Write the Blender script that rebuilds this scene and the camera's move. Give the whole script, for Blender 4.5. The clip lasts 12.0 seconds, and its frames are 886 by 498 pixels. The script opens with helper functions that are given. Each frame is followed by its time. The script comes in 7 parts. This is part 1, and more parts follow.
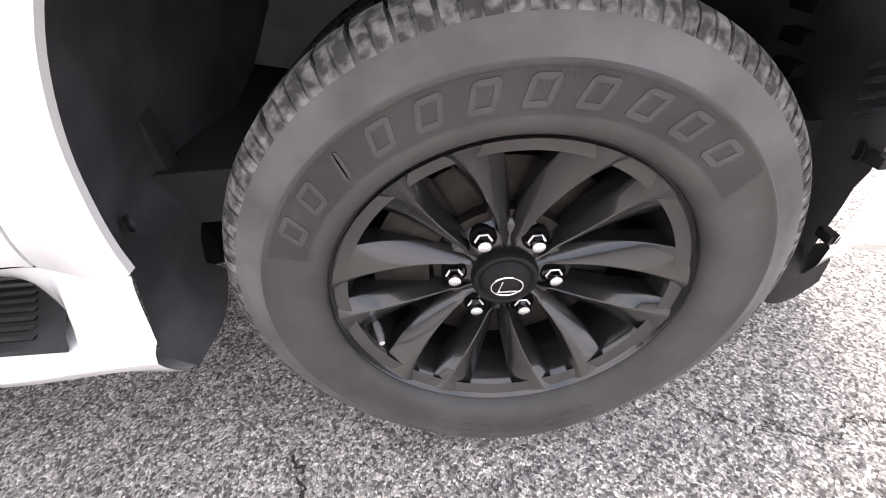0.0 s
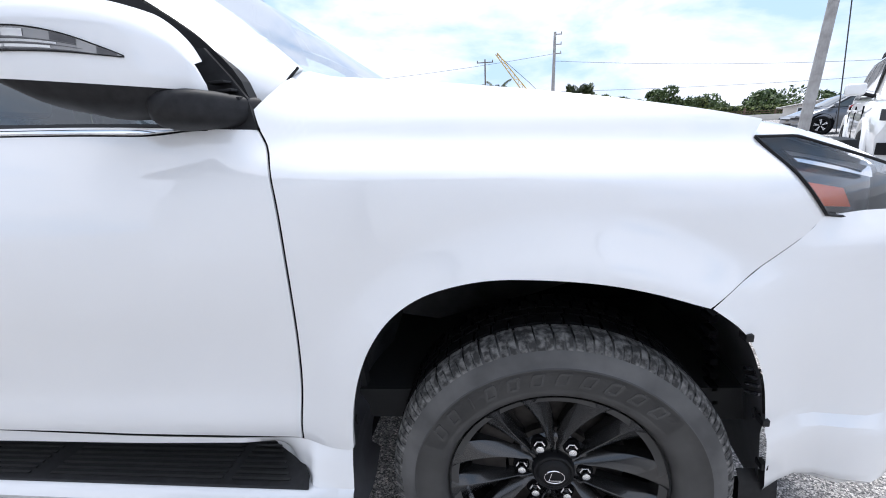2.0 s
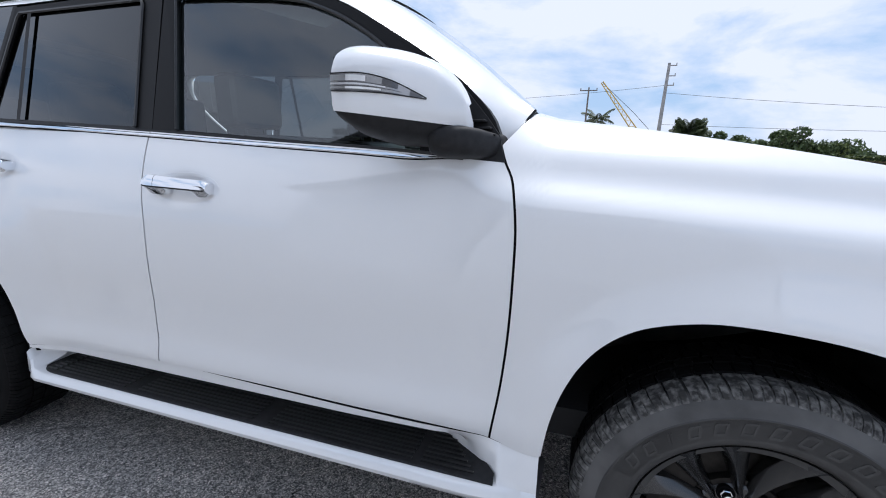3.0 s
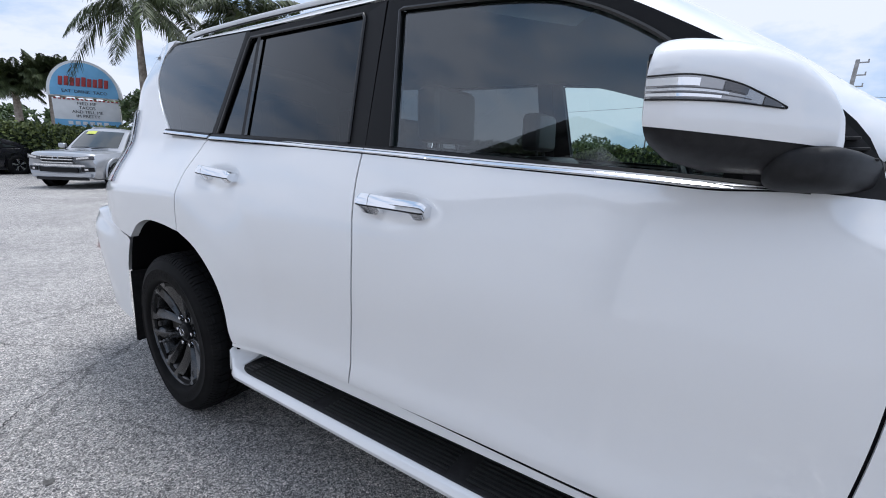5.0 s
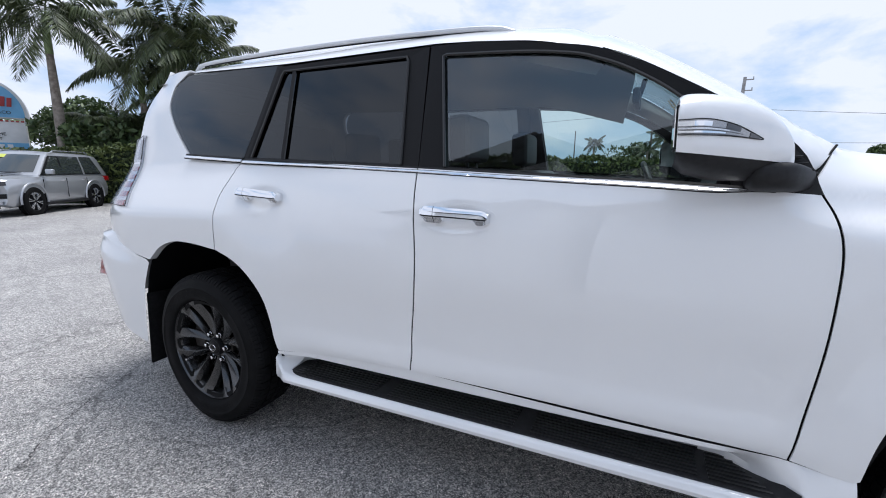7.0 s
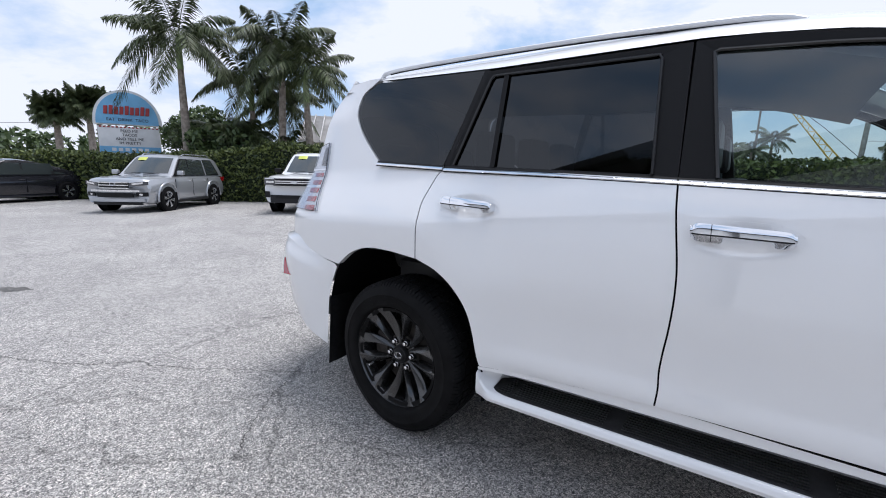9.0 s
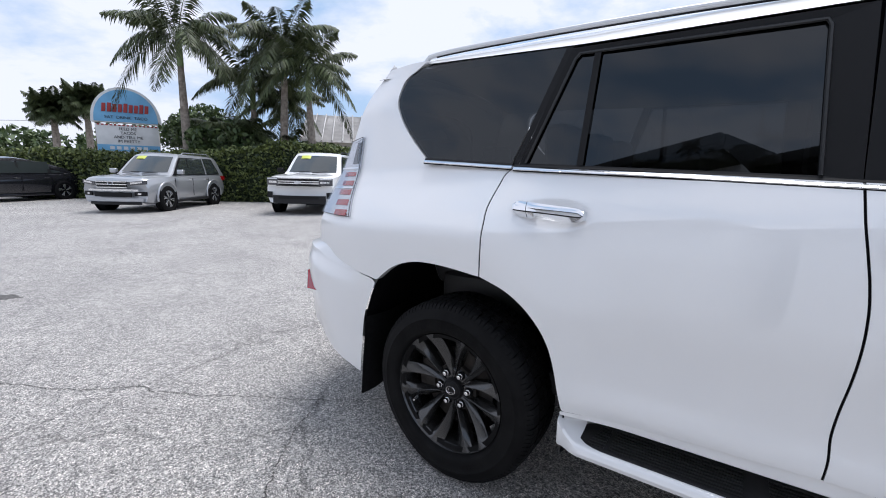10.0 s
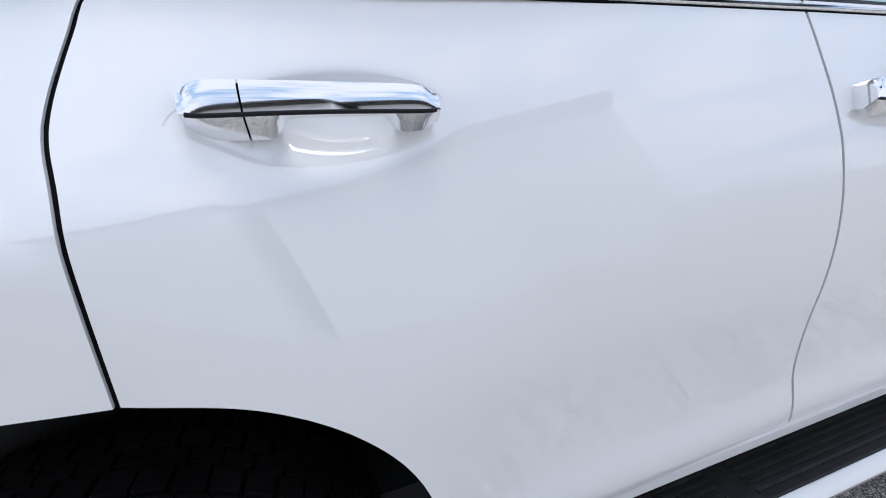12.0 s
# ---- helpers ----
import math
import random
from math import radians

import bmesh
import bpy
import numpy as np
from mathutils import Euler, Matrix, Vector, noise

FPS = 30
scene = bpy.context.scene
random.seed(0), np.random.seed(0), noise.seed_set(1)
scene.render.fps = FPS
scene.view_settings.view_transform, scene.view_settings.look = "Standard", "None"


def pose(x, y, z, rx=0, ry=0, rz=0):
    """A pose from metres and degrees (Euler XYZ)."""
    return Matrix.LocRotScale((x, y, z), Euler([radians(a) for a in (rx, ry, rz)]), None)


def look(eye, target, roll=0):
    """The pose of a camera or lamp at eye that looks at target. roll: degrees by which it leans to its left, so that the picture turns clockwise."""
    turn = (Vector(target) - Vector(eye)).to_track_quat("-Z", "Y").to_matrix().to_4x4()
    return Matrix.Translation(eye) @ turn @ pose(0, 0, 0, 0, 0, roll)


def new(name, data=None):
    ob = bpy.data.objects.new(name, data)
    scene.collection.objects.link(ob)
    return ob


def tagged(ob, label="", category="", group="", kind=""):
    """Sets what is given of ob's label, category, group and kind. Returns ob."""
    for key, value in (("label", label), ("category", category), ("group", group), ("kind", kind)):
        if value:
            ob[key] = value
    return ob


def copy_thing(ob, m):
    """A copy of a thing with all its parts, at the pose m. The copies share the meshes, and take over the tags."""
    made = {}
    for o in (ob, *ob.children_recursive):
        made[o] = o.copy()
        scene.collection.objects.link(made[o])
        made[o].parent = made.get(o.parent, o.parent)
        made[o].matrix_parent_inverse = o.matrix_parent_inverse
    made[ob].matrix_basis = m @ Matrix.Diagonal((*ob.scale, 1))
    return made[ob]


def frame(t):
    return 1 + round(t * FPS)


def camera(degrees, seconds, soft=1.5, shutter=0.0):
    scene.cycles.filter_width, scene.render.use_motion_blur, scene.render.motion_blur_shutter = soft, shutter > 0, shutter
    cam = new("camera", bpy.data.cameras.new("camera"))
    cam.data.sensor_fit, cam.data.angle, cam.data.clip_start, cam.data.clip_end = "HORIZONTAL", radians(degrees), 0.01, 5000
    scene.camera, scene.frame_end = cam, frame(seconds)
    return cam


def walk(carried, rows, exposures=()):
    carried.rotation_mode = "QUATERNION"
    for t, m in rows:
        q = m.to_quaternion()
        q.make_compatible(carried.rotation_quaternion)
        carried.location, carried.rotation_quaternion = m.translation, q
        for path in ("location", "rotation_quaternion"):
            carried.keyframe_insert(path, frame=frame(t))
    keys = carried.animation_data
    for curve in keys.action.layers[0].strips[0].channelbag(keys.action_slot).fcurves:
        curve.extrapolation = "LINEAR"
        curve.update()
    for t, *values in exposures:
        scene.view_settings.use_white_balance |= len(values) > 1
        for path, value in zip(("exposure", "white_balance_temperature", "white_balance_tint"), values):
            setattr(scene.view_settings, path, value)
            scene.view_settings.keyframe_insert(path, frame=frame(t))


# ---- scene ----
cam = camera(94.4, 12.0, soft=1.0)
PATH = [
    (0, (-0.083, -0.327, 0.86), (-0.069, 1.202, -0.43), -2.3),
    (0.5, (-0.082, -0.3, 0.866), (0.002, 1.215, -0.437), -1.8),
    (1, (-0.099, -0.34, 0.903), (0.172, 1.239, -0.295), -3.6),
    (1.2, (-0.105, -0.378, 0.934), (0.238, 1.278, -0.135), -5.3),
    (1.5, (-0.115, -0.475, 1.026), (0.056, 1.331, 0.183), -5.6),
    (1.8, (-0.104, -0.611, 1.131), (-0.23, 1.274, 0.476), -4.6),
    (1.9, (-0.109, -0.652, 1.171), (-0.297, 1.243, 0.559), -3.6),
    (2, (-0.117, -0.681, 1.208), (-0.374, 1.22, 0.642), -2.8),
    (2.5, (-0.23, -0.786, 1.264), (-0.781, 1.083, 0.811), 0.1),
    (3, (-0.393, -0.839, 1.246), (-1.016, 1.001, 0.773), 1.9),
    (3.5, (-0.54, -0.859, 1.26), (-1.285, 0.938, 0.795), 3.8),
    (3.7, (-0.578, -0.87, 1.263), (-1.416, 0.886, 0.799), 4.1),
    (5.3, (-0.802, -0.783, 1.259), (-1.906, 0.824, 0.813), 2.4),
    (5.5, (-0.827, -0.853, 1.27), (-1.869, 0.797, 0.836), 1.8),
    (6, (-0.912, -0.979, 1.266), (-1.839, 0.749, 0.874), 1.0),
    (6.5, (-0.927, -1.066, 1.261), (-1.802, 0.695, 0.895), 0.7),
    (6.7, (-0.921, -1.118, 1.262), (-1.788, 0.644, 0.885), 0.9),
    (8.3, (-1.269, -1.398, 1.281), (-2.243, 0.309, 0.91), 1.9),
    (8.5, (-1.336, -1.419, 1.282), (-2.348, 0.262, 0.898), 2.0),
    (9, (-1.51, -1.392, 1.282), (-2.666, 0.196, 0.907), 1.2),
    (9.5, (-1.732, -1.334, 1.308), (-2.972, 0.193, 0.947), 0.3),
    (10, (-1.917, -1.277, 1.27), (-3.068, 0.316, 0.898), 1.5),
    (10.5, (-2.187, -1.227, 1.264), (-3.186, 0.468, 0.903), 0.9),
    (11, (-2.354, -1.056, 1.23), (-3.187, 0.716, 0.819), -1.3),
    (11.5, (-2.422, -0.71, 1.213), (-2.698, 1.218, 0.757), -3.6),
    (11.7, (-2.447, -0.599, 1.184), (-2.374, 1.341, 0.701), -3.3),
    (12, (-2.456, -0.414, 1.123), (-1.925, 1.422, 0.538), -4.0),
]
walk(cam, [(t, look(eye, target, roll)) for t, eye, target, roll in PATH],
     exposures=[(0.0, 1.75, 7150, 18), (0.5, 1.85, 7150, 18), (1.1, 1.82, 7000, 17), (1.6, 1.17, 6600, 13), (2.1, 0.45, 6050, 11), (2.6, 0.12, 5950, 11), (6.5, 0.15, 6000, 11), (8.5, 0.17, 6080, 12), (10.5, 0.22, 6150, 12), (12.0, 0.40, 6100, 11)])

# ---- light ----
SUN_EL, SUN_AZ = 70.0, 8.0
world = bpy.data.worlds.new("world")
scene.world = world
world.use_nodes = True
wn, wl = world.node_tree.nodes, world.node_tree.links
bg = wn["Background"]
sky = wn.new("ShaderNodeTexSky")
sky.sky_type, sky.sun_disc = "NISHITA", False
sky.sun_elevation, sky.sun_rotation = radians(SUN_EL), radians(SUN_AZ)
sky.dust_density = 1.5
tc = wn.new("ShaderNodeTexCoord")
mp = wn.new("ShaderNodeMapping")
mp.inputs["Scale"].default_value = (1.3, 1.3, 3.2)
wl.new(tc.outputs["Generated"], mp.inputs["Vector"])
cn = wn.new("ShaderNodeTexNoise")
cn.inputs["Scale"].default_value, cn.inputs["Detail"].default_value = 1.9, 9.0
cn.inputs["Roughness"].default_value, cn.inputs["Distortion"].default_value = 0.57, 0.2
wl.new(mp.outputs[0], cn.inputs["Vector"])
cr = wn.new("ShaderNodeValToRGB")
cr.color_ramp.elements[0].position, cr.color_ramp.elements[1].position = 0.385, 0.54
cr.color_ramp.elements[0].color = (0.15, 0.15, 0.15, 1)
wl.new(cn.outputs["Fac"], cr.inputs["Fac"])
cm = wn.new("ShaderNodeMix")
cm.data_type = "RGBA"
wl.new(cr.outputs["Color"], cm.inputs[0])
veil = wn.new("ShaderNodeMix")
veil.data_type = "RGBA"
veil.inputs[0].default_value = 0.7
wl.new(sky.outputs[0], veil.inputs[6])
veil.inputs[7].default_value = (5.3, 8.2, 12.0, 1)
wl.new(veil.outputs[2], cm.inputs[6])
cm.inputs[7].default_value = (10.9, 11.2, 12.2, 1)
wl.new(cm.outputs[2], bg.inputs["Color"])
bg.inputs["Strength"].default_value = 0.074

sun = new("sun", bpy.data.lights.new("sun", "SUN"))
sun.data.energy, sun.data.angle, sun.data.color = 2.75, radians(34), (1.0, 0.96, 0.9)
_el, _az = radians(SUN_EL), radians(SUN_AZ)
sun.matrix_world = look((math.sin(_az) * math.cos(_el) * 40, math.cos(_az) * math.cos(_el) * 40, math.sin(_el) * 40), (0, 0, 0))


# ---- materials ----
def principled(name, color, rough=0.5, metal=0.0, coat=0.0, coat_rough=0.03, spec=0.5):
    m = bpy.data.materials.new(name)
    m.use_nodes = True
    b = m.node_tree.nodes["Principled BSDF"]
    b.inputs["Base Color"].default_value = (*color, 1)
    b.inputs["Roughness"].default_value, b.inputs["Metallic"].default_value = rough, metal
    b.inputs["Coat Weight"].default_value, b.inputs["Coat Roughness"].default_value = coat, coat_rough
    b.inputs["Specular IOR Level"].default_value = spec
    return m


def noise_into(m, dark, light, scale, lo=0.3, hi=0.7, detail=6.0, bump=0.0, bump_scale=None, dist=0.01, rough=None, second=None):
    """Colour from noise between two colours, with optional bump and a second, larger mottling."""
    n, l = m.node_tree.nodes, m.node_tree.links
    b = n["Principled BSDF"]
    c = n.new("ShaderNodeTexCoord")
    t = n.new("ShaderNodeTexNoise")
    t.inputs["Scale"].default_value, t.inputs["Detail"].default_value = scale, detail
    l.new(c.outputs["Object"], t.inputs["Vector"])
    r = n.new("ShaderNodeValToRGB")
    r.color_ramp.elements[0].position, r.color_ramp.elements[1].position = lo, hi
    r.color_ramp.elements[0].color, r.color_ramp.elements[1].color = (*dark, 1), (*light, 1)
    l.new(t.outputs["Fac"], r.inputs["Fac"])
    out = r.outputs["Color"]
    if second:
        s2, lo2, hi2, lowv = second
        t2 = n.new("ShaderNodeTexNoise")
        t2.inputs["Scale"].default_value, t2.inputs["Detail"].default_value = s2, 5.0
        l.new(c.outputs["Object"], t2.inputs["Vector"])
        r2 = n.new("ShaderNodeMapRange")
        r2.inputs["From Min"].default_value, r2.inputs["From Max"].default_value = lo2, hi2
        r2.inputs["To Min"].default_value, r2.inputs["To Max"].default_value = lowv, 1.0
        l.new(t2.outputs["Fac"], r2.inputs["Value"])
        mx = n.new("ShaderNodeMix")
        mx.data_type, mx.blend_type = "RGBA", "MULTIPLY"
        mx.inputs[0].default_value = 1.0
        l.new(out, mx.inputs[6])
        l.new(r2.outputs[0], mx.inputs[7])
        out = mx.outputs[2]
    l.new(out, b.inputs["Base Color"])
    if rough:
        rr = n.new("ShaderNodeMapRange")
        rr.inputs["To Min"].default_value, rr.inputs["To Max"].default_value = rough
        l.new(t.outputs["Fac"], rr.inputs["Value"])
        l.new(rr.outputs[0], b.inputs["Roughness"])
    if bump:
        t3 = n.new("ShaderNodeTexNoise")
        t3.inputs["Scale"].default_value, t3.inputs["Detail"].default_value = bump_scale or scale, 4.0
        l.new(c.outputs["Object"], t3.inputs["Vector"])
        bp = n.new("ShaderNodeBump")
        bp.inputs["Strength"].default_value, bp.inputs["Distance"].default_value = bump, dist
        l.new(t3.outputs["Fac"], bp.inputs["Height"])
        l.new(bp.outputs[0], b.inputs["Normal"])
    return m


def glass(name, tint, gloss=(0.9, 0.95, 1.0), edge=0.9, face=0.05):
    """A thin pane: tinted see-through with a mirror coat by Fresnel."""
    m = bpy.data.materials.new(name)
    m.use_nodes = True
    n, l = m.node_tree.nodes, m.node_tree.links
    n.remove(n["Principled BSDF"])
    tr, gl, mx = n.new("ShaderNodeBsdfTransparent"), n.new("ShaderNodeBsdfGlossy"), n.new("ShaderNodeMixShader")
    lw, pw, ma = n.new("ShaderNodeLayerWeight"), n.new("ShaderNodeMath"), n.new("ShaderNodeMath")
    lw.inputs["Blend"].default_value = 0.5
    pw.operation, ma.operation = "POWER", "MULTIPLY_ADD"
    pw.inputs[1].default_value = 4.0
    ma.inputs[1].default_value, ma.inputs[2].default_value = edge, face
    l.new(lw.outputs["Facing"], pw.inputs[0])
    l.new(pw.outputs[0], ma.inputs[0])
    tr.inputs["Color"].default_value = (*tint, 1)
    gl.inputs["Color"].default_value, gl.inputs["Roughness"].default_value = (*gloss, 1), 0.01
    l.new(ma.outputs[0], mx.inputs[0])
    l.new(tr.outputs[0], mx.inputs[1])
    l.new(gl.outputs[0], mx.inputs[2])
    l.new(mx.outputs[0], n["Material Output"].inputs["Surface"])
    return m


PAINT = principled("white_pearl_paint", (0.82, 0.825, 0.835), 0.30, 0.0, 1.0, 0.02)
PAINT.node_tree.nodes["Principled BSDF"].inputs["Coat IOR"].default_value = 1.85
# deep black rubber that carries the shade of rear tyres and inner tread
RUBBER_DARK = noise_into(principled("darker_tyre_rubber", (0.02, 0.02, 0.02), 0.7, spec=0.12), (0.004, 0.004, 0.0045), (0.009, 0.009, 0.0095), 14, bump=0.1, bump_scale=400, dist=0.001)
BLACK_PLASTIC = noise_into(principled("black_plastic", (0.02, 0.02, 0.022), 0.55, spec=0.3), (0.008, 0.008, 0.009), (0.018, 0.018, 0.020), 60, bump=0.15, bump_scale=900, dist=0.001)
LINER = noise_into(principled("dusty_liner", (0.03, 0.03, 0.033), 0.45), (0.034, 0.034, 0.038), (0.092, 0.092, 0.099), 9, 0.35, 0.7, bump=0.25, bump_scale=30, dist=0.004)
FRAME_BLACK = principled("satin_black_trim", (0.009, 0.009, 0.010), 0.5, spec=0.2)
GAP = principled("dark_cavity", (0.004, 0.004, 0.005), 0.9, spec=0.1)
CHROME = principled("chrome", (0.82, 0.83, 0.85), 0.06, 1.0)
RUBBER = noise_into(principled("tyre_rubber", (0.03, 0.03, 0.03), 0.55), (0.036, 0.035, 0.035), (0.058, 0.057, 0.056), 14, bump=0.1, bump_scale=400, dist=0.001)
ALLOY = principled("dark_grey_alloy", (0.052, 0.052, 0.053), 0.22, 0.75, 0.6, 0.04)
STEEL = noise_into(principled("brake_steel", (0.3, 0.29, 0.28), 0.55, 0.7), (0.018, 0.016, 0.015), (0.05, 0.046, 0.043), 30)
# dust on the tyre shoulder, with sky light on its tilt painted in
SHOULDER = noise_into(principled("dusty_skylit_shoulder", (0.12, 0.12, 0.12), 0.7), (0.055, 0.054, 0.054), (0.115, 0.113, 0.112), 9, 0.35, 0.65, bump=0.12, bump_scale=300, dist=0.001)
INTERIOR = principled("dark_cabin_trim", (0.02, 0.02, 0.021), 0.8)
SEAT = principled("black_leather", (0.03, 0.03, 0.031), 0.5)
TINT = glass("privacy_glass", (0.10, 0.104, 0.108), face=0.05)
RIB = noise_into(principled("ribbed_rubber", (0.015, 0.015, 0.015), 0.32, spec=0.5), (0.009, 0.009, 0.0095), (0.017, 0.017, 0.0175), 30, bump=0.15, bump_scale=500, dist=0.001)
CLEAR = glass("green_tinted_glass", (0.76, 0.85, 0.83), face=0.10)
SCREEN = glass("laminated_windscreen", (0.62, 0.70, 0.68), edge=0.75, face=0.24)
LENS = glass("clear_lens", (0.9, 0.9, 0.91), edge=0.35)
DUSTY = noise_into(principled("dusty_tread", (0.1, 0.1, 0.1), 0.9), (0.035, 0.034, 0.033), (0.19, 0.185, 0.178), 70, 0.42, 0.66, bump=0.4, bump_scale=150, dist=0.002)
HEADLINER = principled("grey_headliner", (0.22, 0.22, 0.22), 0.9)
SILVER = principled("silver_trim", (0.66, 0.67, 0.69), 0.25, 0.8)
RAIL = principled("satin_grey_rail", (0.64, 0.645, 0.655), 0.4, 0.2)
MIRROR = principled("mirror_glass", (0.9, 0.9, 0.9), 0.01, 1.0)
SMOKE = principled("smoked_reflector", (0.07, 0.07, 0.078), 0.22, 0.4, 1.0)
SIGNAL_GREY = principled("signal_reflector", (0.34, 0.34, 0.35), 0.22, 0.7, 1.0)
RED_LENS = principled("red_lens", (0.33, 0.004, 0.008), 0.12, 0, 1.0)
AMBER = principled("amber_reflector", (0.6, 0.10, 0.03), 0.2, 0, 1.0)


def asphalt():
    """Worn asphalt: pale stones of three sizes in a dark binder, stained and cracked."""
    m = principled("weathered_asphalt", (0.3, 0.3, 0.29), 0.78, spec=0.5)
    n, l = m.node_tree.nodes, m.node_tree.links
    b = n["Principled BSDF"]
    c = n.new("ShaderNodeTexCoord")

    def ramp(src, *stops):
        r = n.new("ShaderNodeValToRGB")
        e = r.color_ramp.elements
        while len(e) < len(stops):
            e.new(0.5)
        for k, (p, col) in enumerate(stops):
            e[k].position, e[k].color = p, (*col, 1)
        l.new(src, r.inputs["Fac"])
        return r.outputs["Color"]

    def noise_of(scale, detail=4.0, rough=0.55):
        t = n.new("ShaderNodeTexNoise")
        t.inputs["Scale"].default_value, t.inputs["Detail"].default_value, t.inputs["Roughness"].default_value = scale, detail, rough
        l.new(c.outputs["Object"], t.inputs["Vector"])
        return t.outputs["Fac"]

    def mix(kind, a, bb, f=1.0):
        x = n.new("ShaderNodeMix")
        x.data_type, x.blend_type = "RGBA", kind
        x.inputs[0].default_value = f
        l.new(a, x.inputs[6])
        l.new(bb, x.inputs[7])
        return x.outputs[2]

    shake = n.new("ShaderNodeTexNoise")
    shake.inputs["Scale"].default_value, shake.inputs["Detail"].default_value = 130.0, 3.0
    l.new(c.outputs["Object"], shake.inputs["Vector"])
    bent = n.new("ShaderNodeMix")
    bent.data_type, bent.blend_type = "RGBA", "ADD"
    bent.inputs[0].default_value = 0.006
    l.new(c.outputs["Object"], bent.inputs[6])
    l.new(shake.outputs["Color"], bent.inputs[7])
    cells = n.new("ShaderNodeTexVoronoi")
    cells.inputs["Scale"].default_value, cells.inputs["Randomness"].default_value = 215.0, 1.0
    l.new(bent.outputs[2], cells.inputs["Vector"])
    sep = n.new("ShaderNodeSeparateColor")
    l.new(cells.outputs["Color"], sep.inputs[0])
    stone = ramp(sep.outputs[0], (0.0, (0.08, 0.08, 0.082)), (0.25, (0.24, 0.238, 0.238)), (0.5, (0.45, 0.437, 0.425)), (0.75, (0.66, 0.648, 0.635)), (0.9, (0.82, 0.80, 0.775)), (1.0, (1.0, 0.985, 0.96)))
    edge = n.new("ShaderNodeTexVoronoi")
    edge.feature = "DISTANCE_TO_EDGE"
    edge.inputs["Scale"].default_value = 215.0
    l.new(bent.outputs[2], edge.inputs["Vector"])
    joint = ramp(edge.outputs["Distance"], (0.0, (0.30, 0.30, 0.30)), (0.10, (1, 1, 1)))
    col = mix("MULTIPLY", stone, joint)
    col = mix("MULTIPLY", col, ramp(noise_of(9.0, 6.0), (0.32, (0.86, 0.855, 0.85)), (0.6, (1.03, 1.02, 1.01))))
    col = mix("MULTIPLY", col, ramp(noise_of(0.7, 5.0), (0.3, (0.82, 0.81, 0.81)), (0.62, (1.08, 1.07, 1.055))))
    clump = n.new("ShaderNodeTexVoronoi")
    clump.inputs["Scale"].default_value = 75.0
    l.new(c.outputs["Object"], clump.inputs["Vector"])
    sc = n.new("ShaderNodeSeparateColor")
    l.new(clump.outputs["Color"], sc.inputs[0])
    col = mix("MULTIPLY", col, ramp(sc.outputs[1], (0.0, (0.62, 0.62, 0.625)), (0.45, (0.90, 0.90, 0.90)), (0.8, (1.02, 1.01, 1.0)), (1.0, (1.22, 1.20, 1.18))))
    # hairline cracks
    warp = n.new("ShaderNodeTexNoise")
    warp.inputs["Scale"].default_value, warp.inputs["Detail"].default_value = 3.0, 6.0
    l.new(c.outputs["Object"], warp.inputs["Vector"])
    add = n.new("ShaderNodeMix")
    add.data_type = "RGBA"
    add.blend_type = "ADD"
    add.inputs[0].default_value = 0.35
    l.new(c.outputs["Object"], add.inputs[6])
    l.new(warp.outputs["Color"], add.inputs[7])
    cracks = n.new("ShaderNodeTexVoronoi")
    cracks.feature = "DISTANCE_TO_EDGE"
    cracks.inputs["Scale"].default_value = 0.3
    l.new(add.outputs[2], cracks.inputs["Vector"])
    col = mix("MULTIPLY", col, ramp(cracks.outputs["Distance"], (0.0, (0.6, 0.6, 0.6)), (0.0009, (1, 1, 1))))
    l.new(col, b.inputs["Base Color"])
    bp = n.new("ShaderNodeBump")
    bp.inputs["Strength"].default_value, bp.inputs["Distance"].default_value = 0.7, 0.004
    l.new(edge.outputs["Distance"], bp.inputs["Height"])
    l.new(bp.outputs[0], b.inputs["Normal"])
    return m


ASPHALT = asphalt()


# ---- helpers ----
def mesh_of(bm, name, material, smooth=True, sharp=35):
    me = bpy.data.meshes.new(name)
    bmesh.ops.recalc_face_normals(bm, faces=bm.faces[:])
    if smooth:
        for f in bm.faces:
            f.smooth = True
        for e in bm.edges:
            if len(e.link_faces) == 2 and e.calc_face_angle(0) > radians(sharp):
                e.smooth = False
    bm.to_mesh(me)
    bm.free()
    for mm in (material if isinstance(material, (list, tuple)) else [material]):
        me.materials.append(mm)
    return me


def part(name, bm, material, parent=None, label="", smooth=True, sharp=35):
    ob = new(name, mesh_of(bm, name, material, smooth, sharp))
    ob.parent = parent
    return tagged(ob, label)


def spline(pts, n):
    """n + 1 points along a Catmull-Rom curve through pts, evenly by length."""
    P = np.array(pts, float)
    Q = np.vstack([2 * P[0] - P[1], P, 2 * P[-1] - P[-2]])
    out = []
    for i in range(1, len(Q) - 2):
        for u in np.linspace(0, 1, 24, endpoint=False):
            a, b, c, d = Q[i - 1:i + 3]
            out.append(0.5 * (2 * b + (c - a) * u + (2 * a - 5 * b + 4 * c - d) * u * u + (3 * b - a - 3 * c + d) * u ** 3))
    out.append(P[-1])
    return resample(out, n)


def resample(pts, n):
    P = np.array(pts, float)
    L = np.concatenate([[0], np.cumsum(np.linalg.norm(np.diff(P, axis=0), axis=1))])
    s = np.linspace(0, L[-1], n + 1)
    return np.stack([np.interp(s, L, P[:, k]) for k in range(P.shape[1])], 1)


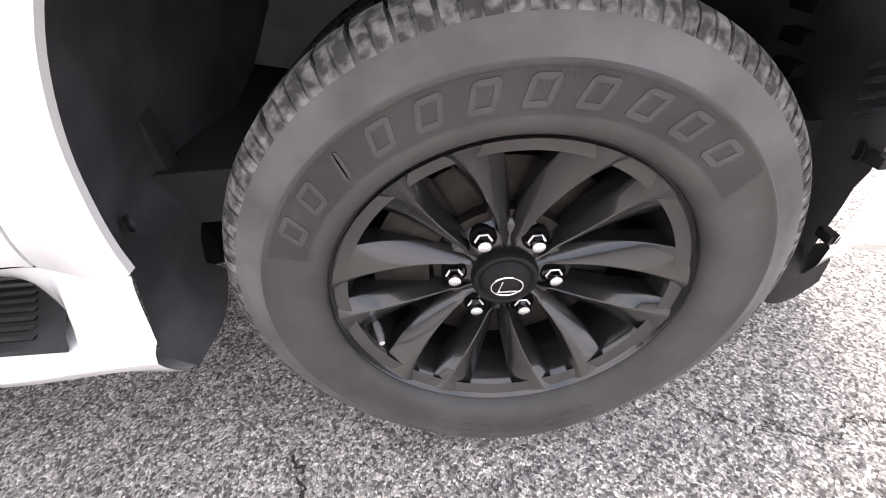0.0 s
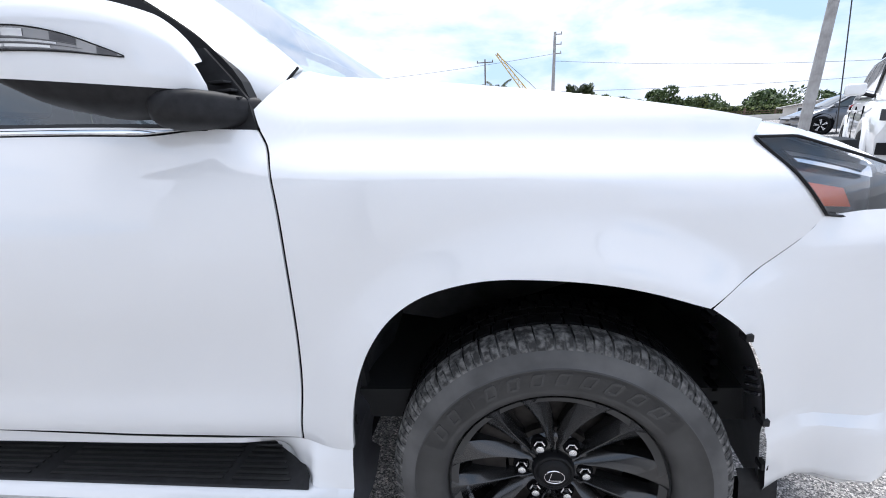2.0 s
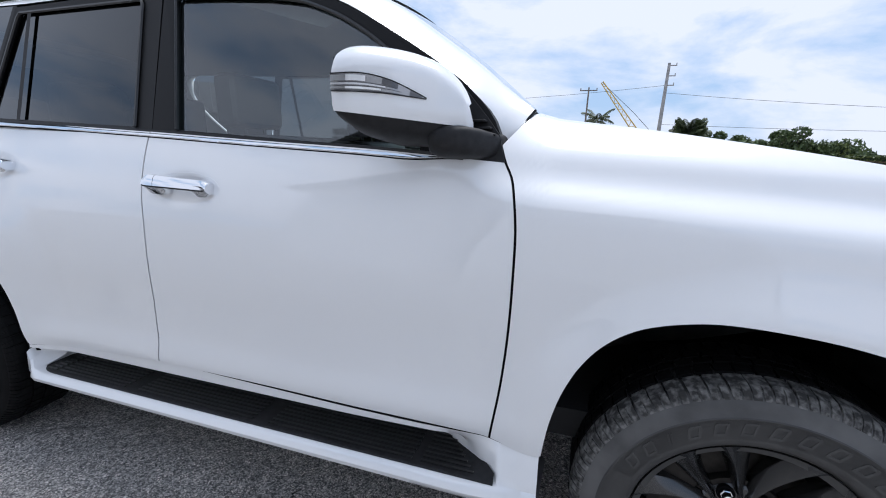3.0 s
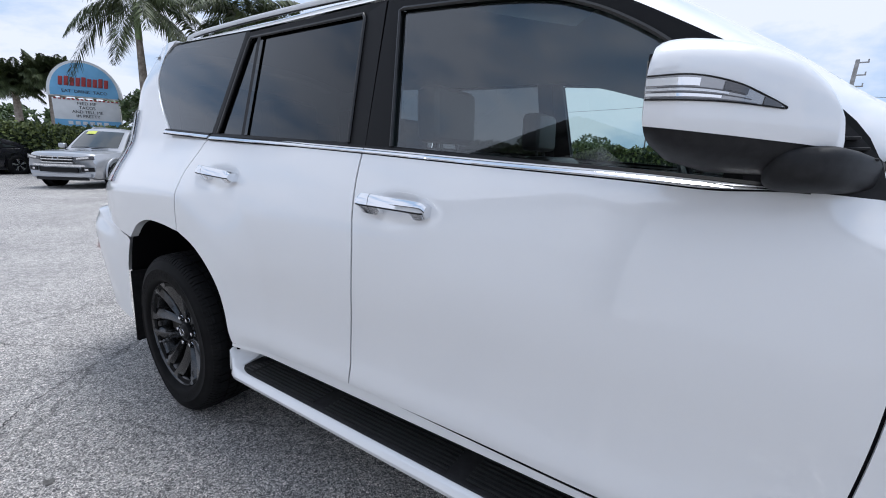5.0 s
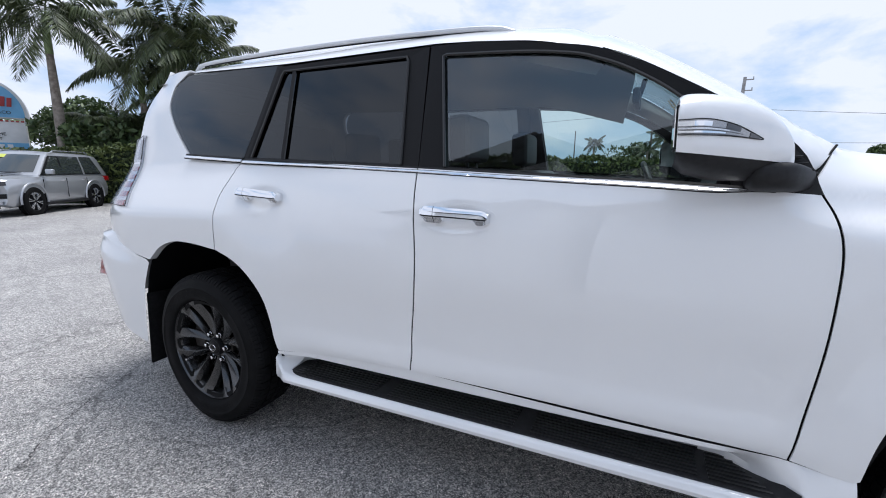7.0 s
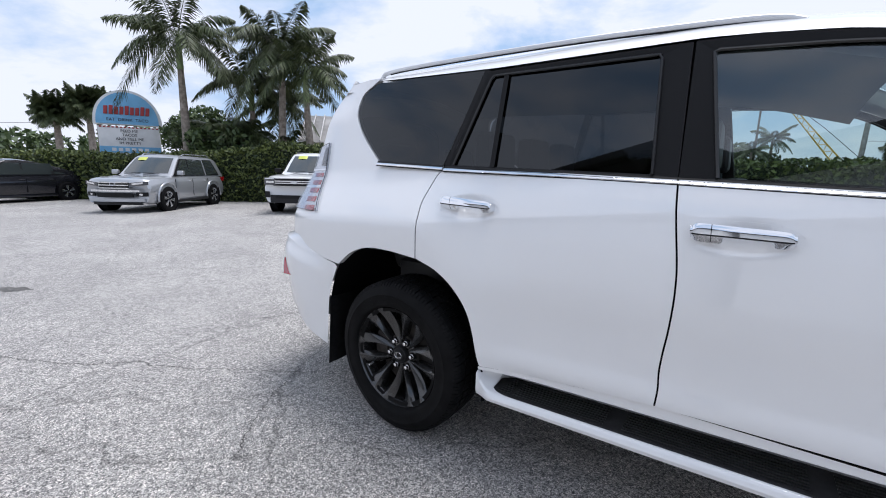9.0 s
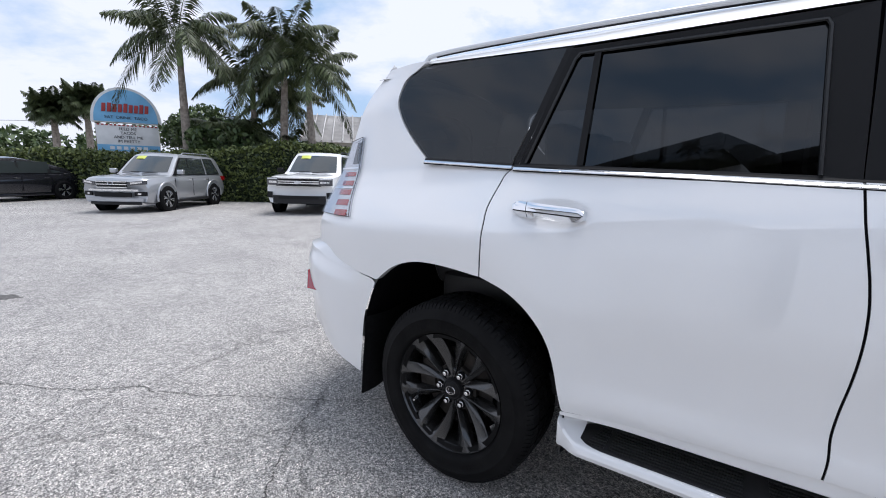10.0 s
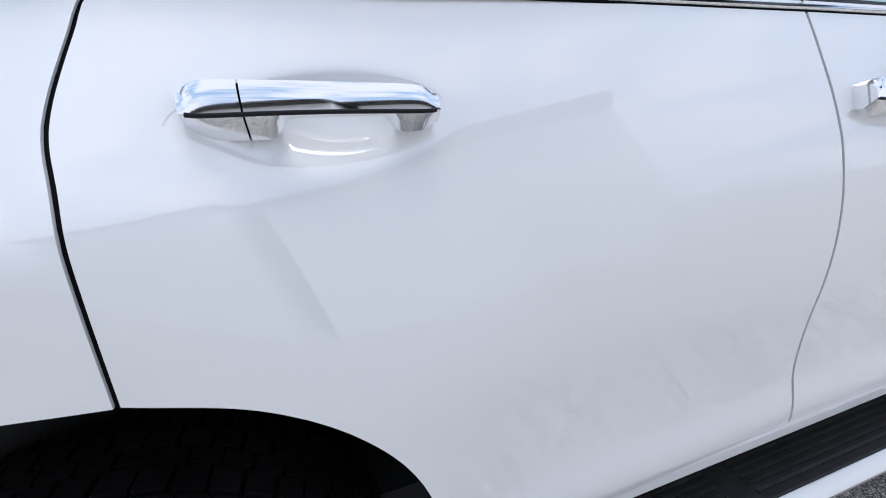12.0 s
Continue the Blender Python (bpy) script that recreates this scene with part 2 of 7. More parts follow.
def coons(bottom, top, left, right, nu, nv):
    """A net of points inside four boundary curves (bottom and top run the same way, left and right run upwards)."""
    b, t, l, r = (resample(c, k) for c, k in ((bottom, nu), (top, nu), (left, nv), (right, nv)))
    u = np.linspace(0, 1, nu + 1)[:, None, None]
    v = np.linspace(0, 1, nv + 1)[None, :, None]
    ruled = (1 - v) * b[:, None] + v * t[:, None] + (1 - u) * l[None] + u * r[None]
    corner = (1 - u) * (1 - v) * b[0] + u * (1 - v) * b[-1] + (1 - u) * v * t[0] + u * v * t[-1]
    return ruled - corner


def net(bm, G):
    """Faces over a net of 3D points G[i][j]."""
    V = [[bm.verts.new(p) for p in row] for row in G]
    for i in range(len(V) - 1):
        for j in range(len(V[0]) - 1):
            bm.faces.new((V[i][j], V[i + 1][j], V[i + 1][j + 1], V[i][j + 1]))
    return V


def rim_in(bm, dy, roll=0.003):
    """Turns the open border of a sheet inwards by dy in y, with a small rolled edge."""
    for step, shift in ((roll, roll), (abs(dy), dy)):
        edges = [e for e in bm.edges if e.is_boundary]
        got = bmesh.ops.extrude_edge_only(bm, edges=edges)
        for v in got["geom"]:
            if isinstance(v, bmesh.types.BMVert):
                v.co.y += math.copysign(step, dy)


def box(bm, x0, x1, y0, y1, z0, z1, bevel=0.0, segments=2):
    got = bmesh.ops.create_cube(bm, size=1.0, matrix=Matrix.LocRotScale(((x0 + x1) / 2, (y0 + y1) / 2, (z0 + z1) / 2), None, (x1 - x0, y1 - y0, z1 - z0)))
    if bevel:
        es = {e for v in got["verts"] for e in v.link_edges}
        bmesh.ops.bevel(bm, geom=list(es), offset=bevel, segments=segments, affect="EDGES", profile=0.6)
    return got["verts"]


def tube(bm, pts, radius, sides=10, closed_ends=True):
    """A round bar along points; radius may be one number or one for each point."""
    P = [Vector(p) for p in pts]
    rad = radius if isinstance(radius, (list, tuple)) else [radius] * len(P)
    rings, side = [], None
    for i, p in enumerate(P):
        d = (P[min(i + 1, len(P) - 1)] - P[max(i - 1, 0)]).normalized()
        a = d.cross(Vector((0, 0, 1)) if abs(d.z) < 0.9 else Vector((0, 1, 0))).normalized() if side is None else (side - d * side.dot(d)).normalized()
        side, b = a, d.cross(a)
        rings.append([bm.verts.new(p + (a * math.cos(w) + b * math.sin(w)) * rad[i]) for w in (2 * math.pi * k / sides for k in range(sides))])
    for A, B in zip(rings, rings[1:]):
        for k in range(sides):
            bm.faces.new((A[k], A[(k + 1) % sides], B[(k + 1) % sides], B[k]))
    if closed_ends:
        bm.faces.new(rings[0][::-1])
        bm.faces.new(rings[-1])


def lathe(bm, profile, sides=96, centre=(0, 0, 0), closed=False):
    """Turns a profile of (y, radius) round the y axis."""
    rings = []
    for y, r in profile:
        rings.append([bm.verts.new((centre[0] + r * math.cos(w), centre[1] + y, centre[2] + r * math.sin(w))) for w in (2 * math.pi * k / sides for k in range(sides))])
    for A, B in zip(rings, rings[1:]):
        for k in range(sides):
            bm.faces.new((A[k], A[(k + 1) % sides], B[(k + 1) % sides], B[k]))
    return rings


# ---- ground ----
def ground_height(x):
    s = x + 2.95
    h = 0.0315 * 0.5 * (s + math.sqrt(s * s + 0.3))
    d = -(x + 5.0)
    fall = 0.018 * 0.5 * (d + math.sqrt(d * d + 1.0))
    return 0.26 * math.tanh(h / 0.26) - 0.30 * math.tanh(fall / 0.30)


def spaced(lo, hi, fine_lo, fine_hi, step):
    a, x, d = [fine_lo], fine_lo, step
    while a[0] > lo:
        d *= 1.35
        a.insert(0, a[0] - d)
    x = fine_lo
    while x < fine_hi:
        x += step
        a.append(x)
    d = step
    while a[-1] < hi:
        d *= 1.35
        a.append(a[-1] + d)
    return a


gx, gy = spaced(-900, 900, -7, 3, 0.1), spaced(-900, 900, -2.5, 3, 0.25)
bm = bmesh.new()
net(bm, [[(x, y, ground_height(x)) for y in gy] for x in gx])
ground = part("ground", bm, ASPHALT)
tagged(ground, "weathered pale grey asphalt car park with exposed stones", "ground", kind="structure")

# ---- the white sport utility vehicle ----
YC = 0.94
HUB_F, HUB_R = 0.018, -2.775
suv = new("suv")
suv.matrix_world = pose(-2.7865, 0, 0) @ pose(0, 0, 0, 0, -2.404, 0) @ pose(2.79, 0, 0)
tagged(suv, "white pearl sport utility vehicle with dark grey wheels on asphalt", "car")

Z_KEYS = (0.25, 0.45, 0.50, 0.58, 0.68, 0.80, 0.90, 1.00, 1.05, 1.10, 1.16, 1.23, 1.30, 1.80)
DOOR_Y = (0.10, 0.034, 0.024, 0.034, 0.0325, 0.0230, 0.0245, 0.0360, 0.0475, 0.063, 0.086, 0.116, 0.142, 0.271)
FEND_Y = (0.06, 0.045, 0.040, 0.038, 0.036, 0.034, 0.033, 0.036, 0.050, 0.100, 0.138, 0.240, 0.42, 1.2)
REAR_Y = (-0.02, -0.022, -0.022, -0.022, -0.022, -0.022, -0.023, -0.022, -0.016, 0.010, 0.049, 0.097, 0.134, 0.262)


def smooth01(a, b, x):
    t = min(max((x - a) / (b - a), 0.0), 1.0)
    return t * t * (3 - 2 * t)


def table(keys, z):
    """A smooth curve through the table's values."""
    k = min(max(int(np.searchsorted(Z_KEYS, z)) - 1, 0), len(Z_KEYS) - 2)
    z0, z1 = Z_KEYS[k], Z_KEYS[k + 1]
    t = min(max((z - z0) / (z1 - z0), -0.3), 1.3)
    m0 = (keys[k + 1] - keys[k - 1]) / (Z_KEYS[k + 1] - Z_KEYS[k - 1]) if k > 0 else (keys[1] - keys[0]) / (z1 - z0)
    m1 = (keys[k + 2] - keys[k]) / (Z_KEYS[k + 2] - Z_KEYS[k]) if k + 2 < len(keys) else (keys[-1] - keys[-2]) / (z1 - z0)
    h = z1 - z0
    return (2 * t ** 3 - 3 * t * t + 1) * keys[k] + (t ** 3 - 2 * t * t + t) * h * m0 + (3 * t * t - 2 * t ** 3) * keys[k + 1] + (t ** 3 - t * t) * h * m1


def side_y(x, z):
    """The y of the near flank at x along and z up."""
    drop = 0.085 * (x + 0.48)  # the shoulder falls towards the nose
    yd, yf, yr = table(DOOR_Y, z), table(FEND_Y, z + max(drop, -0.06) * (1 if x > -0.6 else 0)), table(REAR_Y, z)
    yd += 0.010 * smooth01(-1.0, -0.5, x) * smooth01(1.3, 0.6, z)
    wf = smooth01(-0.62, -0.40, x)
    edge = -2.30 - 0.16 * smooth01(0.75, 1.12, z)
    wr = smooth01(edge + 0.22, edge - 0.22, x)
    y = yd + (yf - yd) * wf + (yr - yd) * wr
    # flare round the front arch
    d = math.hypot(x - HUB_F, (z - 0.36) * 1.0) - 0.46
    y -= 0.032 * smooth01(0.13, 0.0, d) * smooth01(0.55, 0.3, x)
    # hollows behind the door handles
    for hx, hz in ((-1.462, 1.052), (-2.398, 1.120)):
        q = ((x - hx) / 0.145) ** 2 + ((z - hz) / 0.052) ** 2
        if q < 1:
            y += 0.014 * (1 - q) ** 1.2
    # nose and tail tuck in
    if x > 0.18:
        y += 0.30 * ((x - 0.18) / 0.5) ** 2.2 * 0.55
    if x < -3.28:
        y += 0.6 * (-3.28 - x) ** 2
    if z > 1.55:
        y += 0.045 * smooth01(1.55, 1.78, z) * smooth01(-3.12, -3.36, x)
    return y


def flank(bm, G, dy=0.03, roll=0.003, lift=0.0, near=True):
    """A body panel: a net of (x, z) laid on the flank, on the near or the far side."""
    H = []
    for row in G:
        H.append([(x, (side_y(x, z) - lift) if near else 2 * YC - (side_y(x, z) - lift), z) for x, z in row])
    net(bm, H)
    if dy:
        rim_in(bm, dy if near else -dy, roll)


ARCH_F = [(-0.416, 0.36), (-0.410, 0.45), (-0.400, 0.53), (-0.380, 0.61), (-0.344, 0.69), (-0.292, 0.757), (-0.222, 0.803), (-0.130, 0.828), (-0.043, 0.832), (0.081, 0.820), (0.182, 0.797), (0.275, 0.764)]
ARCH_F2 = [(0.275, 0.764), (0.331, 0.718), (0.364, 0.668), (0.392, 0.600), (0.408, 0.53), (0.426, 0.412), (0.452, 0.27)]
ARCH_R = [(-3.154, 0.808), (-3.054, 0.877), (-2.935, 0.912), (-2.796, 0.911), (-2.630, 0.890)]
ARCH_R2 = [(-2.630, 0.890), (-2.519, 0.847), (-2.428, 0.773), (-2.366, 0.672), (-2.328, 0.52), (-2.312, 0.455)]
GAP_A = [(-0.535, 0.458), (-0.512, 0.60), (-0.495, 0.75), (-0.487, 0.90), (-0.487, 1.00), (-0.500, 1.08), (-0.522, 1.127)]
GAP_B = [(-1.648, 0.484), (-1.642, 0.54), (-1.643, 0.60), (-1.636, 0.67), (-1.6245, 0.75), (-1.616, 0.84), (-1.614, 0.92), (-1.618, 0.985), (-1.626, 1.055), (-1.634, 1.125), (-1.637, 1.17), (-1.640, 1.222)]
GAP_D = [(-2.626, 0.890), (-2.622, 1.00), (-2.622, 1.07), (-2.627, 1.12), (-2.625, 1.15), (-2.616, 1.19), (-2.606, 1.225), (-2.596, 1.255), (-2.566, 1.287)]
BELT_F = [(-1.640, 1.222), (-1.19, 1.186), (-0.85, 1.160), (-0.522, 1.127)]
BELT_R = [(-2.566, 1.287), (-2.1, 1.256), (-1.640, 1.222)]
SILL_F = [(-1.648, 0.484), (-1.2, 0.480), (-0.85, 0.470), (-0.535, 0.458)]
SILL_R = [(-2.312, 0.455), (-2.1, 0.462), (-1.9, 0.474), (-1.648, 0.484)]
G2 = 0.0030


def shifted(c, dx=0.0, dz=0.0):
    return [(x + dx, z + dz) for x, z in c]


def body_panels(near):
    side = "" if near else " far"
    # front door
    bm = bmesh.new()
    flank(bm, coons(spline(SILL_F, 40), shifted(spline(BELT_F, 40), 0, -0.012), shifted(spline(GAP_B, 40), G2), shifted(spline(GAP_A, 40), -G2), 96, 72), near=near)
    fd = part("front_door", bm, PAINT, suv)
    # rear door
    bm = bmesh.new()
    low = list(spline(ARCH_R2, 24)) + list(spline(SILL_R, 20))[1:]
    flank(bm, coons(low, shifted(spline(BELT_R, 40), 0, -0.012), shifted(spline(GAP_D, 40), G2), shifted(spline(GAP_B, 40), -G2), 96, 72), near=near)
    rd = part("rear_door", bm, PAINT, suv)
    # front fender
    bm = bmesh.new()
    low = [(-0.535, 0.458)] + [(-0.411, 0.452)] + [p for p in spline(ARCH_F, 80) if p[1] > 0.455]
    left = list(spline(GAP_A, 40)) + [(-0.535, 1.165)]
    top = [(-0.535, 1.165), (-0.50, 1.21), (-0.474, 1.245)] + list(spline([(-0.42, 1.228), (-0.172, 1.187), (0.10, 1.134), (0.30, 1.088), (0.40, 1.062)], 30))
    right = [(0.275, 0.764), (0.452, 0.868), (0.486, 0.897), (0.436, 0.960), (0.378, 1.036), (0.40, 1.064)]
    flank(bm, coons(low, top, shifted(left, G2), right, 64, 48), 0.008, near=near)
    ff = part("front_fender", bm, PAINT, suv)
    # rear quarter
    bm = bmesh.new()
    low = [(-3.62, 0.93), (-3.40, 0.87), (-3.26, 0.827)] + list(spline(ARCH_R, 40))
    top = [(-3.53, 1.36), (-3.25, 1.345), (-2.982, 1.322)] + list(spline([(-2.9, 1.319), (-2.566, 1.287)], 10))
    flank(bm, coons(low, shifted(top, 0, -0.004), [(-3.62, 0.93), (-3.59, 1.15), (-3.53, 1.36)], shifted(spline(GAP_D, 30), -G2), 60, 40), near=near)
    qp = part("quarter_panel", bm, PAINT, suv)
    # rear pillar round the quarter window
    bm = bmesh.new()
    flank(bm, coons([(-3.53, 1.356), (-3.25, 1.341), (-2.982, 1.318)], [(-3.33, 1.775), (-3.06, 1.765)], spline([(-3.53, 1.356), (-3.47, 1.55), (-3.42, 1.67), (-3.33, 1.775)], 20),
                    spline([(-2.982, 1.318), (-3.10, 1.430), (-3.170, 1.515), (-3.212, 1.60), (-3.19, 1.690), (-3.12, 1.73), (-3.06, 1.765)], 40), 16, 40), near=near)
    part("rear_pillar", bm, PAINT, suv)
    return fd, rd, ff, qp


near_panels = body_panels(True)
far_panels = body_panels(False)


def glass_y(z):
    return 0.131 + 0.25 * (z - 1.25)


def roof_edge(x):
    return float(np.interp(x, (-3.5, -3.06, -2.37, -1.61, -1.464, -1.285, -1.12, -1.042), (1.765, 1.752, 1.702, 1.668, 1.652, 1.626, 1.589, 1.565)))


def roof_mid(x):
    return float(np.interp(x, (-3.55, -3.3, -2.6, -2.0, -1.5, -1.04), (1.835, 1.862, 1.862, 1.842, 1.802, 1.735)))


def screen_top(y):
    """The x and z of the roof's front edge above the windscreen and the pillars."""
    w = (y - YC) / (YC - 0.40)
    if abs(w) <= 1:
        return -1.04 + 0.05 * (1 - w * w), 1.651 + 0.027 * (1 - w * w)
    f = (abs(y - YC) - (YC - 0.40)) / (0.40 - 0.215)
    return -1.04, 1.651 - 0.086 * f + 0.024 * f * (1 - f)


bm = bmesh.new()
rows = []
for i, x in enumerate(np.linspace(-3.33, -1.04, 60)):
    row = []
    for k in range(61):
        w = k / 30 - 1
        a = abs(w)
        ye = glass_y(roof_edge(x)) + 0.05 * max(0.0, (-3.10 - x) / 0.23) ** 2
        y = YC + w * (YC - ye)
        fx, fz = screen_top(y)
        b = smooth01(-1.45, -1.04, x)
        z = roof_edge(x) + (roof_mid(x) - roof_edge(x)) * (1 - a ** 3.2)
        row.append((x + (fx + 1.04) * b, y, z + (fz - z) * smooth01(-1.25, -1.04, x) ** 2.2))
    rows.append(row)
net(bm, rows)
part("roof", bm, PAINT, suv)


def strip(bm, A, B, n, m, bulge=0.0):
    """A sheet between two 3D curves, bulged outwards (towards smaller y)."""
    A, B = spline(A, n), spline(B, n)
    G = []
    for i in range(n + 1):
        G.append([tuple(A[i] + (B[i] - A[i]) * v - np.array((0, bulge * 4 * v * (1 - v), 0))) for v in np.linspace(0, 1, m + 1)])
    return G


def both(name, G, material, thick=0.0, label="", parents=(suv, suv)):
    """The same sheet on the near and, mirrored, on the far side."""
    made = []
    for near in (True, False):
        bm = bmesh.new()
        net(bm, [[(x, y if near else 2 * YC - y, z) for x, y, z in row] for row in G])
        if thick:
            rim_in(bm, thick if near else -thick, 0.001)
        made.append(part(name, bm, material, parents[0 if near else 1], label))
    return made


def gp(x, z, lift=0.0):
    return (x, glass_y(z) - lift, z)


# front pillar, windscreen, bonnet
PILLAR_OUT = [(-0.535, 0.155, 1.165), gp(-0.597, 1.272), gp(-0.667, 1.337), gp(-0.80, 1.428), gp(-0.95, 1.521), gp(-1.042, 1.565)]
PILLAR_IN = [(-0.474, 0.214, 1.246), (-0.56, 0.264, 1.317), (-0.66, 0.296, 1.401), (-0.88, 0.359, 1.560), (-1.04, 0.40, 1.651)]
both("front_pillar", strip(bm, PILLAR_OUT, PILLAR_IN, 24, 6, 0.012), PAINT, 0.02)
for near in (True, False):
    bm = bmesh.new()
    tube(bm, [(x, y if near else 2 * YC - y, z) for x, y, z in spline([(-0.533, 0.149, 1.166), (-0.505, 0.178, 1.206), (-0.474, 0.209, 1.2475)], 10)], 0.0032, 6)
    part("pillar_seam", bm, FRAME_BLACK, suv, "black seam at the pillar's foot")
bm = bmesh.new()
rows = []
side = spline(PILLAR_IN, 20)
for i, (x, y, z) in enumerate(side):
    row = []
    for k in range(31):
        w = k / 15 - 1
        row.append((x + (1 - w * w) * (0.04 + 0.01 * i / 20), YC + w * (YC - y), z + (0.07 * i / 20 - 0.05) * (1 - w * w)))
    rows.append(row)
net(bm, rows)
part("windscreen", bm, SCREEN, suv, "green tinted windscreen")
bm = bmesh.new()
rows = []
for x in np.linspace(-0.44, 0.78, 40):
    t = (x + 0.44) / 1.22
    ye = 0.262 + 0.02 * t + 0.10 * smooth01(0.45, 0.8, x)
    ze = float(np.interp(x, (-0.44, -0.172, 0.10, 0.30, 0.40, 0.60, 0.78), (1.228, 1.186, 1.133, 1.090, 1.066, 1.010, 0.93)))
    row = []
    for k in range(41):
        w = k / 20 - 1
        row.append((x + 0.10 * (1 - w * w) * smooth01(0.3, 0.8, x) + 0.07 * (1 - w * w) * smooth01(-0.2, -0.44, x), YC + w * (YC - ye), ze + (0.010 + 0.042 * t) * (1 - abs(w) ** 2.5)))
    rows.append(row)
net(bm, rows)
part("bonnet", bm, PAINT, suv)
# black cowl between the bonnet and the windscreen
bm = bmesh.new()
net(bm, [[(-0.50 + 0.04 * (1 - w * w), YC + w * (YC - 0.235), 1.222 - 0.05 * (1 - w * w)), (-0.455 + 0.055 * (1 - w * w), YC + w * (YC - 0.24), 1.238 - 0.012 * (1 - w * w)), (-0.40 + 0.07 * (1 - w * w), YC + w * (YC - 0.262), 1.214)] for w in np.linspace(-1, 1, 31)])
part("cowl", bm, BLACK_PLASTIC, suv, "black plastic cowl under the windscreen")
for near in (True, False):
    bm = bmesh.new()
    G = []
    for t in np.linspace(0, 1, 14):
        x = 0.378 + (0.66 - 0.378) * t
        z = float(np.interp(x, (0.378, 0.46, 0.66), (1.036, 1.030, 0.960)))
        hx = 0.395 + (0.70 - 0.395) * t
        hy = 0.262 + 0.02 * (hx + 0.44) / 1.22 + 0.10 * smooth01(0.45, 0.8, hx) + 0.01
        hz = float(np.interp(hx, (0.30, 0.40, 0.60, 0.78), (1.098, 1.070, 1.010, 0.93))) + 0.002
        p, q = np.array((x, side_y(x, z), z)), np.array((hx, hy, hz))
        row = []
        for v in np.linspace(0, 1, 5):
            r = p + (q - p) * v + np.array((0, 0, 0.012 * math.sin(math.pi * v)))
            row.append((r[0], r[1] if near else 2 * YC - r[1], r[2]))
        G.append(row)
    net(bm, G)
    part("headlight_brow", bm, PAINT, suv)

# windows and their black frames
FRONT_OUT = [gp(-1.640, 1.222), gp(-0.522, 1.130), gp(-0.549, 1.213), gp(-0.593, 1.271), gp(-0.667, 1.335), gp(-0.80, 1.425), gp(-0.873, 1.473), gp(-0.95, 1.517), gp(-1.042, 1.561), gp(-1.121, 1.585), gp(-1.289, 1.621), gp(-1.464, 1.647), gp(-1.632, 1.661)]
FRONT_IN = [gp(-1.536, 1.225), gp(-0.735, 1.155), gp(-0.715, 1.285), gp(-0.76, 1.335), gp(-0.828, 1.393), gp(-0.871, 1.429), gp(-0.928, 1.468), gp(-0.989, 1.504), gp(-1.053, 1.533), gp(-1.119, 1.557), gp(-1.286, 1.588), gp(-1.580, 1.622)]
FRONT_OUT = FRONT_OUT[:1] + [tuple(p) for p in spline(FRONT_OUT[1:], 40)]
FRONT_IN = FRONT_IN[:1] + [tuple(p) for p in spline(FRONT_IN[1:], 40)]
REAR_OUT = [gp(-2.552, 1.290), gp(-1.642, 1.225), gp(-1.640, 1.660), gp(-2.402, 1.692)]
REAR_IN = [gp(-2.526, 1.297), gp(-1.718, 1.240), gp(-1.727, 1.637), gp(-2.381, 1.669)]
QUARTER = [gp(-2.982, 1.325), gp(-2.585, 1.296), gp(-2.42, 1.700), gp(-3.061, 1.740), gp(-3.15, 1.712), gp(-3.19, 1.66), gp(-3.207, 1.60), gp(-3.164, 1.512), gp(-3.08, 1.42)]

QUARTER = QUARTER[:2] + [tuple(p) for p in spline(QUARTER[2:] + QUARTER[:1], 40)][:-1]


def frame_ring(bm, outer, inner, near, lift_o=0.004, lift_i=0.0, depth=0.03):
    def put(p, dy):
        y = p[1] - dy
        return bm.verts.new((p[0], y if near else 2 * YC - y, p[2]))
    O, I = [put(p, lift_o) for p in outer], [put(p, lift_i) for p in inner]
    O2, I2 = [put(p, lift_o - depth) for p in outer], [put(p, lift_i - depth) for p in inner]
    n = len(O)
    for k in range(n):
        j = (k + 1) % n
        for a, b in ((O, I), (I, I2), (I2, O2), (O2, O)):
            bm.faces.new((a[k], a[j], b[j], b[k]))


def pane(bm, pts, near, depth=0.004, sink=0.006):
    for d in (sink,):
        vs = [bm.verts.new((p[0], (p[1] + d) if near else 2 * YC - (p[1] + d), p[2])) for p in pts]
        f = bm.faces.new(vs)


for near, panels in ((True, near_panels), (False, far_panels)):
    for outer, inner, mat_, door in ((FRONT_OUT, FRONT_IN, CLEAR, panels[0]), (REAR_OUT, REAR_IN, TINT, panels[1])):
        bm = bmesh.new()
        frame_ring(bm, outer, inner, near)
        part("window_frame", bm, FRAME_BLACK, door, "satin black window frame", smooth=False)
        bm = bmesh.new()
        pane(bm, inner, near)
        w = part("window_glass", bm, mat_, door, "tinted side window glass")
        # rubber run channel round the pane
        bm = bmesh.new()
        run = list(inner[1:]) + [inner[0]]
        run = run[6:] if mat_ is CLEAR else run
        tube(bm, [(x, (y - 0.004) if near else 2 * YC - (y - 0.004), z) for x, y, z in resample(run, 60)], 0.0055, 6)
        part("window_seal", bm, RIB, door, "black rubber window seal")
    bm = bmesh.new()
    pane(bm, QUARTER, near, sink=0.0)
    part("quarter_window", bm, TINT, suv, "dark privacy glass quarter window")

